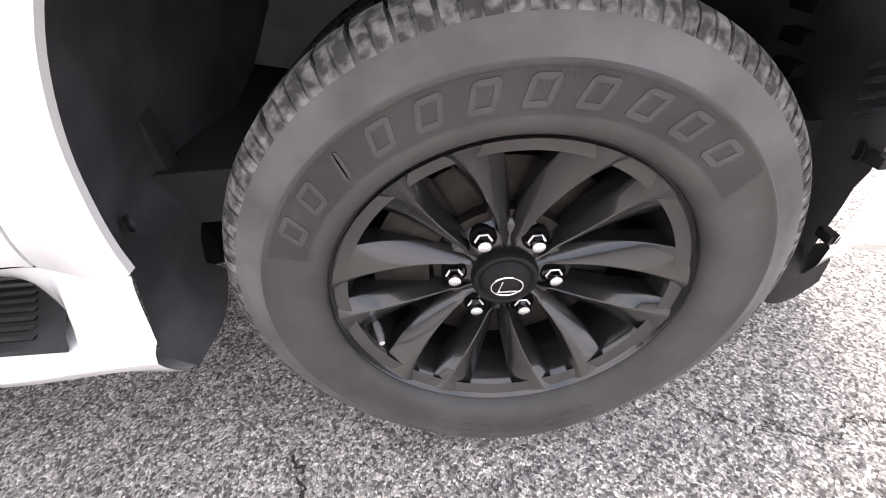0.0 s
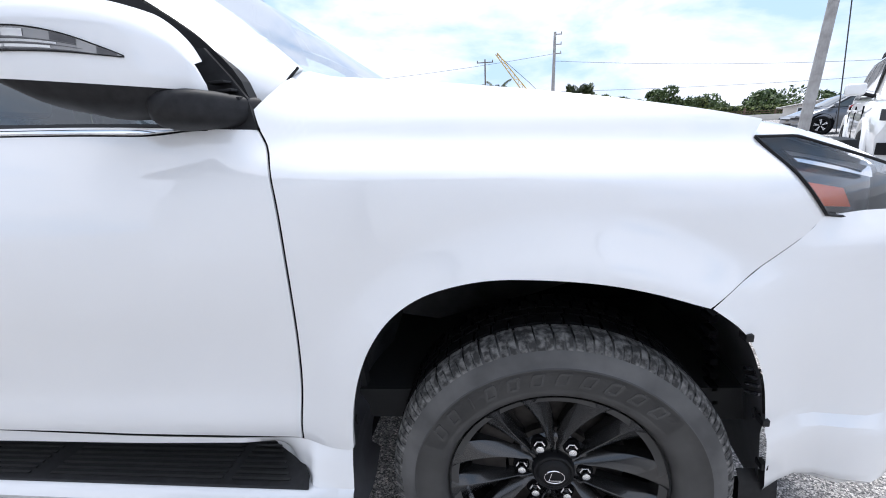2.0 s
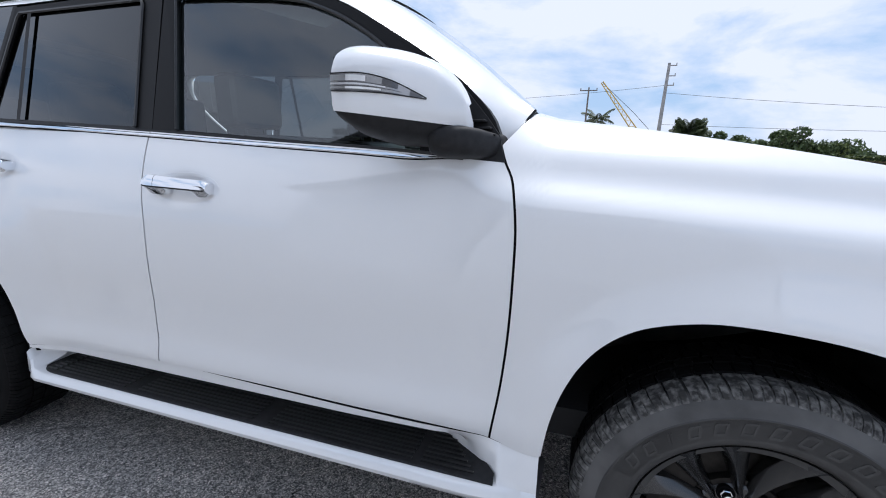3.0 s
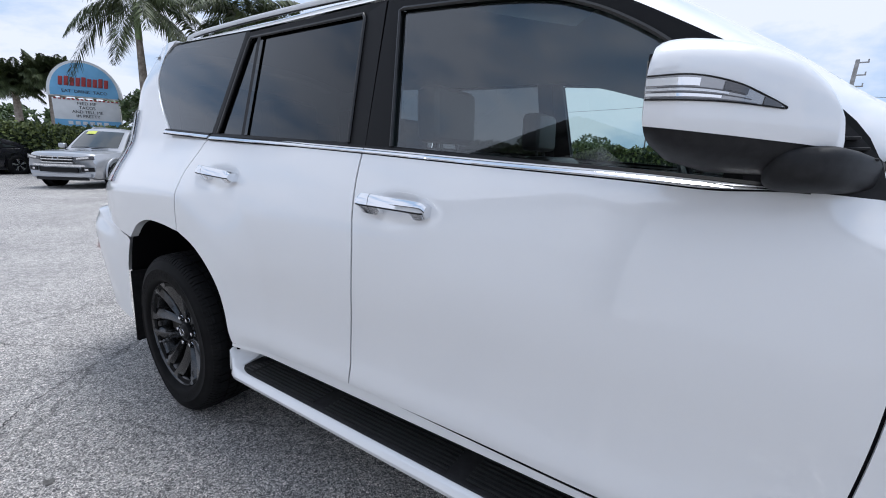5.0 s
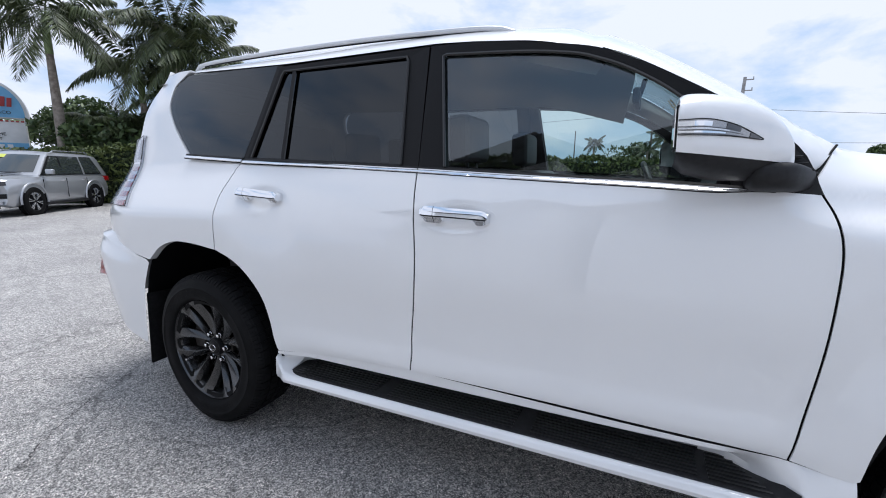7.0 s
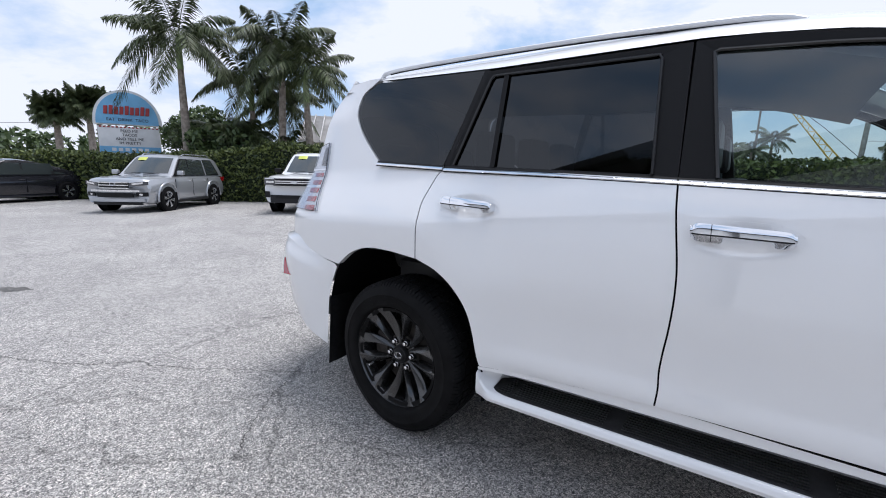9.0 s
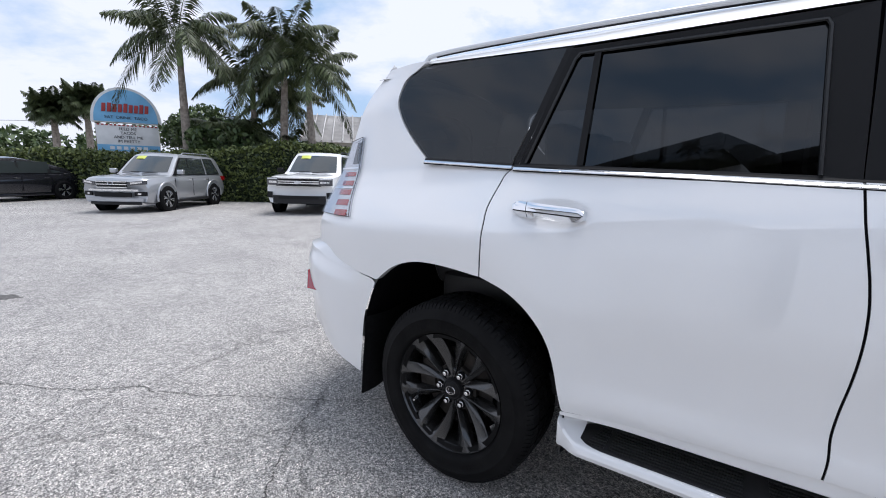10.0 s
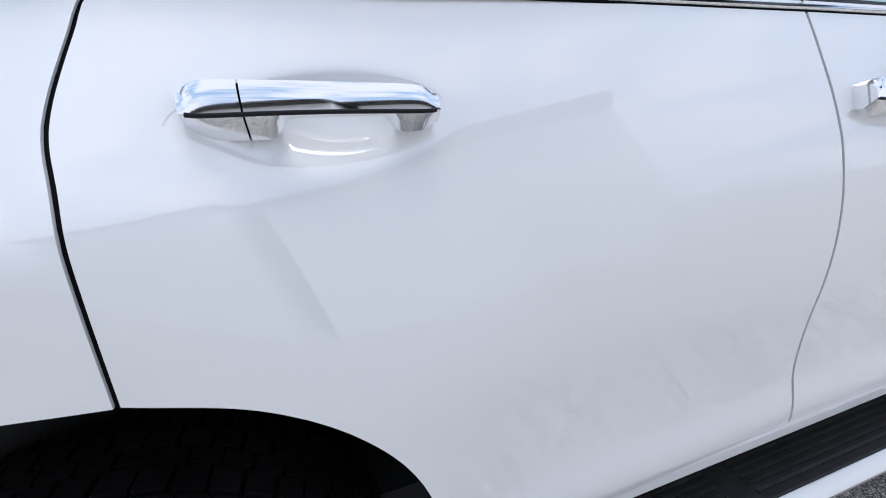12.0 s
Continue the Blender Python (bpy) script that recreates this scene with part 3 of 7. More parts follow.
# cabin floor and linings
bm = bmesh.new()
box(bm, -3.6, 0.5, 0.16, 2 * YC - 0.16, 0.42, 0.50)
part("cabin_floor", bm, INTERIOR, suv)
for near in (True, False):
    bm = bmesh.new()
    y0 = 0.17 if near else 2 * YC - 0.20
    box(bm, -2.25, -0.42, y0, y0 + 0.03, 0.42, 1.14)
    part("door_lining", bm, INTERIOR, suv)
    bm = bmesh.new()
    box(bm, -3.5, -2.25, y0 + (0.02 if near else -0.02), y0 + (0.05 if near else 0.01), 0.86, 1.27)
    part("boot_lining", bm, INTERIOR, suv)


# wheels
def sector(bm, r0, r1, a0, a1, y0, y1, seg=2):
    """A raised block between two radii and two angles, from y0 (outer face) back to y1."""
    front, back = [], []
    for k in range(seg + 1):
        a = radians(a0 + (a1 - a0) * k / seg)
        for lst, y in ((front, y0), (back, y1)):
            lst.append([bm.verts.new((r * math.cos(a), y, r * math.sin(a))) for r in (r0, r1)])
    for k in range(seg):
        f, g, b, c = front[k], front[k + 1], back[k], back[k + 1]
        bm.faces.new((f[0], f[1], g[1], g[0]))
        bm.faces.new((f[1], b[1], c[1], g[1]))
        bm.faces.new((f[0], g[0], c[0], b[0]))
    bm.faces.new((front[0][0], back[0][0], back[0][1], front[0][1]))
    bm.faces.new((front[-1][0], front[-1][1], back[-1][1], back[-1][0]))


def loaded(bm):
    """Lets the sidewall bulge outwards over the contact with the ground."""
    for v in bm.verts:
        r = math.hypot(v.co.x, v.co.z)
        f = max(0.0, -v.co.z / max(r, 0.01)) ** 5
        v.co.y -= 0.016 * f * max(0.0, 1 - ((r - 0.325) / 0.08) ** 2) * max(0.0, 1 - max(v.co.y, 0.0) / 0.06)


def build_wheel(spin):
    root = new("wheel")
    root.parent = suv
    # tyre carcass with sidewall ridges
    bm = bmesh.new()
    lathe(bm, [(0.012, 0.228), (0.006, 0.2515), (-0.004, 0.2545), (-0.0125, 0.2610), (-0.0158, 0.268), (-0.0168, 0.272), (-0.0175, 0.290), (-0.0165, 0.311),
               (-0.0180, 0.3125), (-0.0180, 0.3150), (-0.0155, 0.317), (-0.0115, 0.332), (-0.004, 0.349), (0.006, 0.361), (0.018, 0.3665), (0.05, 0.3685), (0.11, 0.3675), (0.17, 0.3655), (0.205, 0.361), (0.228, 0.345), (0.238, 0.30), (0.232, 0.25), (0.21, 0.228)], 128)
    loaded(bm)
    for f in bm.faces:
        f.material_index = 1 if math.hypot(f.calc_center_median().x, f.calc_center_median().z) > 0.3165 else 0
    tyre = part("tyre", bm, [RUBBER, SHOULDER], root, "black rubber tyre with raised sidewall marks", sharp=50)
    # tread: inner rows of plain blocks, and shoulder lugs with a short notch each
    bm = bmesh.new()
    n = 60
    st = 360 / n
    rnd = random.Random(5)
    for k in range(n):
        a = st * k + rnd.uniform(-0.25, 0.25)
        for y0, y1, r0, r1, off, wide in ((0.064, 0.100, 0.364, 0.378, 0.35, 0.84), (0.107, 0.132, 0.364, 0.378, 0.1, 0.9), (0.139, 0.172, 0.364, 0.378, 0.6, 0.84), (0.179, 0.214, 0.36, 0.3755, 0.2, 0.80)):
            sector(bm, r0, r1, a + off * st, a + (off + wide) * st, y0, y1, 1)
        rings = []
        for u, cut in ((0.0, 0), (0.36, 0), (0.38, 1), (0.46, 1), (0.48, 0), (0.88, 0)):
            ring = []
            for y, r, deep in ((-0.0045, 0.3460, 0), (-0.0015, 0.3550, 1), (0.0045, 0.3630, 1), (0.0125, 0.3700, 1), (0.0235, 0.3745, 0), (0.0560, 0.3765, 0), (0.0560, 0.3600, 0)):
                w = radians(a + st * (u + 0.10 * smooth01(0.0, 0.05, y)))
                q = r - 0.0045 * cut * deep
                ring.append(bm.verts.new((q * math.cos(w), y, q * math.sin(w))))
            rings.append(ring)
        for A, B in zip(rings, rings[1:]):
            for j in range(6):
                bm.faces.new((A[j], B[j], B[j + 1], A[j + 1]))
        for R in (rings[0], rings[-1]):
            c = bm.verts.new((R[0].co + R[-1].co) / 2 * 0.985)
            for j in range(6):
                bm.faces.new((c, R[j], R[j + 1]))
    loaded(bm)
    # inner rows take the darker rubber: the arch's shade is in their colour
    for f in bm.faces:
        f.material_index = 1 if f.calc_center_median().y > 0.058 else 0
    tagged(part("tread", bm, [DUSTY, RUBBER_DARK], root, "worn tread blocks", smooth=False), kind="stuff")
    # raised marks round the sidewall
    def mark(a, r0, r1, width, slant, y, h=0.0016, border=0.0028):
        mid = (r0 + r1) / 2
        bm = bmesh.new()
        loops = []
        for inset, top in ((-0.0004, -0.004), (0.0, h), (border, h), (border + 0.0004, -0.001)):
            ring = []
            for cx, cz, a0 in ((1, 1, 0), (-1, 1, 90), (-1, -1, 180), (1, -1, 270)):
                for q in range(5):
                    w = radians(a0 + 22.5 * q)
                    rad = 0.0055
                    u = cx * (width / 2 - rad) + (rad - inset) * math.cos(w)
                    v = mid + cz * ((r1 - r0) / 2 - rad) + (rad - inset) * math.sin(w)
                    g = radians(a) - (u + slant * (v - mid)) / v
                    ring.append(bm.verts.new((v * math.cos(g), y - top, v * math.sin(g))))
            loops.append(ring)
        for A, B in zip(loops, loops[1:]):
            for k in range(20):
                bm.faces.new((A[k], A[(k + 1) % 20], B[(k + 1) % 20], B[k]))
        loaded(bm)
        part("sidewall_mark", bm, RUBBER, root, smooth=False)
    for k in range(11):
        mark(146.5 - k * 9.9, 0.2765, 0.3055, 0.010 if k in (2,) else 0.027, 0.34, -0.0172, 0.0012, 0.006)
    for k in range(9):
        if k != 3:
            mark(-62 - k * 7.0, 0.279, 0.300, 0.022, -0.2, -0.0168, 0.001)
    # fine hatching behind the marks
    bm = bmesh.new()
    for k in range(470):
        a = 36 + k * 0.252
        w = radians(a)
        d = radians(1.5)
        vs = [bm.verts.new((r * math.cos(x), y, r * math.sin(x))) for r, x, y in ((0.272, w, -0.0172), (0.272, w + radians(0.12), -0.0172), (0.291, w + d / 2 + radians(0.12), -0.0181), (0.310, w + d + radians(0.12), -0.0172), (0.310, w + d, -0.0172), (0.291, w + d / 2, -0.0181))]
        bm.faces.new(vs)
    tagged(part("sidewall_hatching", bm, RUBBER, root, smooth=False), kind="stuff")
    # alloy: lip and barrel, hub, twelve arms in six pairs
    bm = bmesh.new()
    lathe(bm, [(0.012, 0.2490), (0.000, 0.2490), (-0.0015, 0.2482), (0.001, 0.2468), (0.008, 0.2450), (0.014, 0.2400), (0.020, 0.2350), (0.03, 0.2320), (0.10, 0.222), (0.19, 0.216)], 96)
    rim = part("rim", bm, ALLOY, root, "dark grey alloy wheel rim")
    for v in range(6):
        c = spin + 30 + 60 * v
        for sgn in (-1, 1):
            bm = bmesh.new()
            rings = []
            for i in range(17):
                t = i / 16
                r = 0.046 + (0.2470 - 0.046) * t
                off = (5.0 + 13.6 * t ** 0.8) if t > 0.15 else 4.0 + 1.0 * t / 0.15
                ang = radians(c + sgn * off)
                w = 0.0095 + 0.0205 * t + 0.009 * t ** 3
                y = 0.052 - 0.050 * t ** 1.5
                ca, sa = math.cos(ang), math.sin(ang)
                dip = 0.010 * (1 - 0.72 * t ** 5)
                ring = []
                for u, dy in ((-1.0, 0.048), (-1.0, dip * 2.4), (-0.93, dip * 2.1), (-0.25, dip * 0.75), (0.28, dip * 0.06), (0.36, 0.0), (0.44, dip * 0.10), (0.80, dip * 1.5), (0.97, dip * 2.3), (1.0, dip * 2.6), (1.0, 0.048)):
                    uu = u * w * sgn
                    ring.append(bm.verts.new((r * ca - uu * sa, y + dy, r * sa + uu * ca)))
                rings.append(ring)
            for A, B in zip(rings, rings[1:]):
                for k in range(10):
                    bm.faces.new((A[k], A[k + 1], B[k + 1], B[k]))
            part("spoke", bm, ALLOY, root, sharp=24)
    bm = bmesh.new()
    lathe(bm, [(0.084, 0.088), (0.068, 0.086), (0.062, 0.080), (0.060, 0.060), (0.056, 0.045), (0.054, 0.0)], 60)
    part("hub", bm, ALLOY, root)
    for k in range(6):
        a = radians(spin + 60 * k)
        p = (0.06985 * math.cos(a), 0, 0.06985 * math.sin(a))
        bm = bmesh.new()
        lathe(bm, [(0.068, 0.0175), (0.0575, 0.0185), (0.0560, 0.0165), (0.0595, 0.015), (0.0595, 0.0)], 20, p)
        part("nut_pocket", bm, GAP, root)
        bm = bmesh.new()
        lathe(bm, [(0.064, 0.0125), (0.052, 0.0125), (0.052, 0.0108), (0.042, 0.0108)], 6, p)
        lathe(bm, [(0.042, 0.0095), (0.0385, 0.0085), (0.037, 0.005), (0.0367, 0.0)], 18, p)
        part("lug_nut", bm, CHROME, root, "chrome lug nut", sharp=25)
    bm = bmesh.new()
    lathe(bm, [(0.064, 0.047), (0.046, 0.0465), (0.040, 0.044), (0.038, 0.040), (0.040, 0.036), (0.0355, 0.033), (0.031, 0.026), (0.0295, 0.0)], 48)
    part("hub_cap", bm, FRAME_BLACK, root, "dark hub cap")
    bm = bmesh.new()
    ring = [((0.0215 * math.cos(w)), 0.0295, 0.0165 * math.sin(w)) for w in (2 * math.pi * k / 36 for k in range(37))]
    tube(bm, ring, 0.0013, 6, False)
    tube(bm, [(-0.006, 0.0285, 0.011), (-0.012, 0.0285, -0.008), (0.014, 0.0285, -0.0085)], 0.0015, 6)
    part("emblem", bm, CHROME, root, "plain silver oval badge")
    bm = bmesh.new()
    av = radians(spin + 203)
    tube(bm, [(0.196 * math.cos(av), 0.03, 0.196 * math.sin(av)), (0.186 * math.cos(av), 0.004, 0.186 * math.sin(av)), (0.183 * math.cos(av), -0.008, 0.183 * math.sin(av))], [0.006, 0.005, 0.004], 10)
    part("valve", bm, SILVER, root, "silver tyre valve")
    bm = bmesh.new()
    lathe(bm, [(0.095, 0.165), (0.088, 0.165), (0.088, 0.10), (0.07, 0.098), (0.068, 0.07), (0.06, 0.05)], 64)
    part("brake_disc", bm, STEEL, root, "grey steel brake disc")
    bm = bmesh.new()
    sector(bm, 0.105, 0.182, 140, 200, 0.064, 0.12, 12)
    bmesh.ops.bevel(bm, geom=[e for e in bm.edges if e.calc_face_angle(0) > 1.0], offset=0.006, segments=2, affect="EDGES")
    part("brake_caliper", bm, STEEL, root, "grey brake caliper")
    # a black disc puts the shade behind the brake into the colour
    bm = bmesh.new()
    lathe(bm, [(0.13, 0.21), (0.125, 0.12), (0.125, 0.0)], 48)
    part("backing_plate", bm, GAP, root)
    return root


wheel_f = build_wheel(-6)
wheel_f.matrix_basis = pose(HUB_F, 0.030, 0.345)
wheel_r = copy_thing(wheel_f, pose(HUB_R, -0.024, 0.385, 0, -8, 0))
# rear and far tyres are repainted darker, with their shade in the colour
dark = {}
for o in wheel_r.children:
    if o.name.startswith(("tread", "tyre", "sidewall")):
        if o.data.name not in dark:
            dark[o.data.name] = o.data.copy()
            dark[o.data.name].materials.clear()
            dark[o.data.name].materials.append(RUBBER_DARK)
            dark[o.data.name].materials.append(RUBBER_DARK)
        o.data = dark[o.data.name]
# the front wheel stands a little smaller than the rear one
for o in wheel_f.children:
    if o.name.startswith(("tread", "tyre", "sidewall")):
        for v in o.data.vertices:
            k = float(np.interp(math.hypot(v.co.x, v.co.z), (0.2500, 0.2620, 0.2765, 0.3000, 0.3700), (0.915, 0.918, 0.951, 0.955, 0.950)))
            v.co.x, v.co.z = v.co.x * k, v.co.z * k
    elif o.name.startswith(("rim", "spoke")):
        o.scale = (0.916, 1, 0.916)
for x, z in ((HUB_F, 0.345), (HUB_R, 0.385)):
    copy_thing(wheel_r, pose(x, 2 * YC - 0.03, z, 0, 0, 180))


# wheel housings: lining, rivets, guards
def end_y(z):
    """The y of the sill's front edge, which flares outwards below the fender."""
    return float(np.interp(z, (0.29, 0.31, 0.338, 0.36, 0.378, 0.4535), (0.004, -0.004, -0.018, -0.020, -0.006, side_y(-0.411, 0.4535))))


def housing(arch, hub, near, depth=0.62):
    bm = bmesh.new()
    A = spline(arch, 60)
    G, back = [], []
    for i, (x, z) in enumerate(A):
        low = hub > -1 and x < hub and z < 0.46
        y0 = (end_y(z) + 0.004) if low else side_y(x, z) + (0.006 if hub > -1 and z > 0.46 else 0.012)
        deep = depth if not (hub > -1 and x < hub) else 0.15 + (depth - 0.15) * smooth01(0.40, 0.60, z)
        row = []
        for k in range(9):
            v = k / 8
            d = math.hypot(x - hub, z - 0.37)
            grow = 1 + (0.035 * math.sin(math.pi * v) + 0.004 * math.sin(9 * v)) / d * (0.25 if low else 1.0)
            xx, zz = hub + (x - hub) * grow, 0.37 + (z - 0.37) * grow
            if low:
                zz += 0.05 * max(0, v - 0.6) ** 2 * smooth01(0.40, 0.29, z) * 5 - 0.014 * math.sin(math.pi * v) * smooth01(0.34, 0.29, z)
            y = y0 + v * deep
            row.append((xx, y if near else 2 * YC - y, zz))
        G.append(row)
        if i % 3 == 0 and deep > 0.4:
            back.append(row[-1])
    net(bm, G)
    bm.faces.new([bm.verts.new(p) for p in back]).material_index = 1
    # rear linings are near-black: their shade is put into the colour
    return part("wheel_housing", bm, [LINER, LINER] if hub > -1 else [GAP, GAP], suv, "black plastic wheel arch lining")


FULL_F = [(-0.404, 0.292)] + ARCH_F + ARCH_F2[1:]
FULL_R = [(-3.300, 0.21), (-3.262, 0.48), (-3.229, 0.655)] + ARCH_R + ARCH_R2[1:] + [(-2.312, 0.38), (-2.322, 0.27)]
for near in (True, False):
    housing(FULL_F, HUB_F, near)
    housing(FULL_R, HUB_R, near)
lining = [o for o in suv.children if o.name.startswith("wheel_housing")][0]
for x, y, z in ((-0.405, 0.05, 0.50), (-0.405, 0.05, 0.60), (-0.39, 0.11, 0.66), (-0.375, 0.05, 0.68), (0.40, 0.08, 0.60), (0.41, 0.08, 0.50)):
    bm = bmesh.new()
    lathe(bm, [(0.0, 0.011), (-0.003, 0.010), (-0.004, 0.006), (-0.006, 0.0)], 12)
    r = part("rivet", bm, BLACK_PLASTIC, lining)
    r.matrix_basis = Matrix.Translation((x, y, z)) @ Matrix.Rotation(radians(-70 if x < 0 else 70), 4, "Z")
# clips along the front edge of the arch
for x, z in ((0.345, 0.70), (0.411, 0.50), (0.432, 0.38)):
    bm = bmesh.new()
    box(bm, x - 0.003, x + 0.010, side_y(x, z) - 0.004, side_y(x, z) + 0.02, z - 0.007, z + 0.007, 0.002)
    part("clip", bm, BLACK_PLASTIC, lining)
# lining's front: louvred slots, and slits whose daylight is painted as grey plates
for k in range(9):
    bm = bmesh.new()
    z = 0.42 + k * 0.034
    box(bm, 0.375 - 0.0035 * k, 0.392 - 0.0035 * k, 0.16, 0.20, z, z + 0.016, 0.003)
    part("slot", bm, GAP, lining)
for k in range(4):
    bm = bmesh.new()
    box(bm, 0.398, 0.406, 0.055 + 0.004 * k, 0.098 + 0.004 * k, 0.545 + k * 0.017, 0.553 + k * 0.017, 0.002)
    for v in bm.verts:
        v.co.z -= (v.co.y - 0.075) * 0.5
    part("open_slot", bm, SMOKE, lining, "grey plate painted for daylight through a slit")
# guards behind the front wheel and the rear wheel
for near in (True, False):
    m = 1 if near else -1
    base = 0 if near else 2 * YC
    bm = bmesh.new()
    G = []
    for i in range(9):
        z = 0.62 - 0.40 * i / 8
        G.append([(-3.236 - 0.05 * i / 8 + 0.02 * math.sin(k * 0.6), base + m * (-0.018 + 0.27 * k / 6 * (1 - 0.2 * (i / 8) ** 3)), z + 0.025 * (k / 6) * (i / 8)) for k in range(7)])
    net(bm, G)
    bmesh.ops.solidify(bm, geom=bm.faces[:], thickness=0.008)
    part("mud_flap", bm, BLACK_PLASTIC, suv, "black rubber mud flap")

# underbody
bm = bmesh.new()
box(bm, -3.45, -3.2, 0.25, 2 * YC - 0.25, 0.36, 0.55, 0.03)
box(bm, -2.28, -0.46, 0.24, 2 * YC - 0.24, 0.26, 0.45, 0.03)
box(bm, -3.4, 0.6, 0.66, 2 * YC - 0.66, 0.28, 0.80, 0.03)
part("underbody", bm, GAP, suv)
bm = bmesh.new()
box(bm, -0.43, 0.70, 0.66, 2 * YC - 0.66, 0.5, 1.0, 0.05)
part("engine_bay", bm, GAP, suv)
# dark seam backing behind the flank's gaps
for near in (True, False):
    for c in (GAP_A, GAP_B, GAP_D):
        bm = bmesh.new()
        net(bm, [[(x + dx, (side_y(x, z) + 0.0045) if near else 2 * YC - side_y(x, z) - 0.0045, z) for dx in (-0.012, 0.012)] for x, z in spline(c, 20)])
        part("door_seal", bm, GAP, suv)
    bm = bmesh.new()
    net(bm, [[(x + (d if k else -d), (side_y(x, z) + 0.0045) if near else 2 * YC - side_y(x, z) - 0.0045, z - (d if k else -d)) for k, d in ((0, 0.012), (1, 0.012))] for x, z in spline([(0.270, 0.76), (0.452, 0.868), (0.482, 0.897)], 12)])
    part("bumper_seal", bm, GAP, suv)

# running boards
for near in (True, False):
    m, base = (1, 0.0) if near else (-1, 2 * YC)

    def P(x, y, z):
        return (x, base + m * y, z)
    bm = bmesh.new()
    G = []
    xs = np.linspace(-2.318, -0.66, 90)
    for x in xs:
        e = max(0.0, (-2.20 - x) / 0.118)
        e = 1 - math.sqrt(max(0.0, 1 - min(e, 1.0) ** 2))
        zt = 0.372 + 0.062 * e
        yo = -0.030 + 0.030 * smooth01(-2.24, -2.318, x) + 0.02 * smooth01(-0.60, -0.46, x)
        yi = 0.16 - 0.10 * e
        prof = [(yi, 0.325), (yo + 0.05, 0.322), (yo + 0.006, 0.328), (yo - 0.008, 0.338), (yo - 0.012, 0.352), (yo - 0.006, zt - 0.008), (yo + 0.004, zt), (yo + 0.016, zt + 0.001), (yi, zt - 0.004), (yi, zt - 0.006)]
        G.append([P(x, y, z) for y, z in prof])
    net(bm, G)
    board = part("running_board", bm, PAINT, suv, "white running board with a black ribbed tread pad")
    bm = bmesh.new()
    H = []
    for x in np.linspace(-0.72, -0.411, 40):
        f = smooth01(-0.52, -0.411, x)
        yo = -0.030 + 0.012 * smooth01(-0.60, -0.42, x)
        ys = side_y(x, 0.4535) + 0.003
        yp = max(float(np.interp(x, (-0.72, -0.665, -0.59, -0.53, -0.505), (0.130, 0.120, 0.074, 0.022, -0.012))), yo + 0.004)
        prof = [(ys, 0.4535), (ys * 0.72 + yp * 0.28, 0.438), (ys * 0.5 + yp * 0.5, 0.420), (ys * 0.2 + yp * 0.8, 0.392), (yp, 0.375), (min(yp, yo + 0.006), 0.3722), (yo - 0.006, 0.364), (yo - 0.0125, 0.352), (yo - 0.008, 0.338), (yo + 0.006, 0.327 - 0.018 * f), (yo + 0.02, 0.322 - 0.027 * f), (yo + 0.05, 0.3215 - 0.03 * f)]
        g = smooth01(-0.56, -0.69, x)
        base_prof = [(side_y(x, 0.47) + 0.006, 0.4545), (side_y(x, 0.46) + 0.004, 0.440), (0.075, 0.425), (0.12, 0.40), (yp, 0.375)]
        prof[:5] = [(a0 + (b0 - a0) * g, a1 + (b1 - a1) * g) for (a0, a1), (b0, b1) in zip(prof[:5], base_prof)]
        H.append([P(x, y, z) for y, z in prof])
    net(bm, H)
    part("rocker_end", bm, PAINT, suv)
    # tread pad with ribs
    bm = bmesh.new()
    G = []
    for x in np.linspace(-2.272, -0.512, 70):
        q = math.sqrt(max(0.0, 1 - max(0.0, (-2.15 - x) / 0.1225) ** 2))
        yi = min(0.060 + 0.095 * q, float(np.interp(x, (-0.72, -0.665, -0.59, -0.53, -0.508), (0.155, 0.124, 0.076, 0.024, -0.010))))
        yo = min(0.055 - 0.075 * q, yi - 0.004)
        up = 0.022 * smooth01(-0.60, -0.51, x)
        G.append([P(x, yo, 0.3735), P(x, yo + 0.004, 0.3765), P(x, yi - 0.006, 0.3765 + up * 0.6), P(x, yi, 0.3735 + up)])
    net(bm, G)
    part("tread_pad", bm, BLACK_PLASTIC, board, "black ribbed rubber pad")
    for x0, x1 in ((-2.215, -2.165), (-2.15, -1.80), (-1.74, -1.25), (-1.19, -0.73), (-0.705, -0.565)):
        for k in range(8):
            y = 0.002 + k * 0.0165
            sh = 0.02 if x0 < -2.1 or x1 > -0.7 else 0
            bm = bmesh.new()
            vs = box(bm, x0 + (sh * k / 8 if x0 < -2.2 else 0), x1 - (0.095 * k / 8 if x1 > -0.65 else 0), base + m * y - 0.0035, base + m * y + 0.0035, 0.3755, 0.3795)
            part("rib", bm, RIB, board, smooth=False)
    # rocker between board and doors
    bm = bmesh.new()
    net(bm, [[P(x, side_y(x, 0.47) + 0.006, float(np.interp(x, (-2.31, -1.657, -0.72, -0.4), (0.452, 0.481, 0.4545, 0.452)))), P(x, side_y(x, 0.46) + 0.004, 0.440), P(x, 0.075, 0.425), P(x, 0.12, 0.40), P(x, 0.15, 0.36)] for x in np.linspace(-2.316, -0.72, 60)])
    part("rocker_panel", bm, PAINT, suv)
    # the flared foot that closes the board's rear end against the rocker
    bm = bmesh.new()
    G = []
    for f in np.linspace(0, 1, 12):
        x = -2.318 + 0.075 * f
        e = max(0.0, (-2.20 - x) / 0.118)
        zt = 0.372 + 0.062 * (1 - math.sqrt(max(0.0, 1 - min(e, 1.0) ** 2)))
        yo = -0.030 + 0.030 * smooth01(-2.24, -2.318, x)
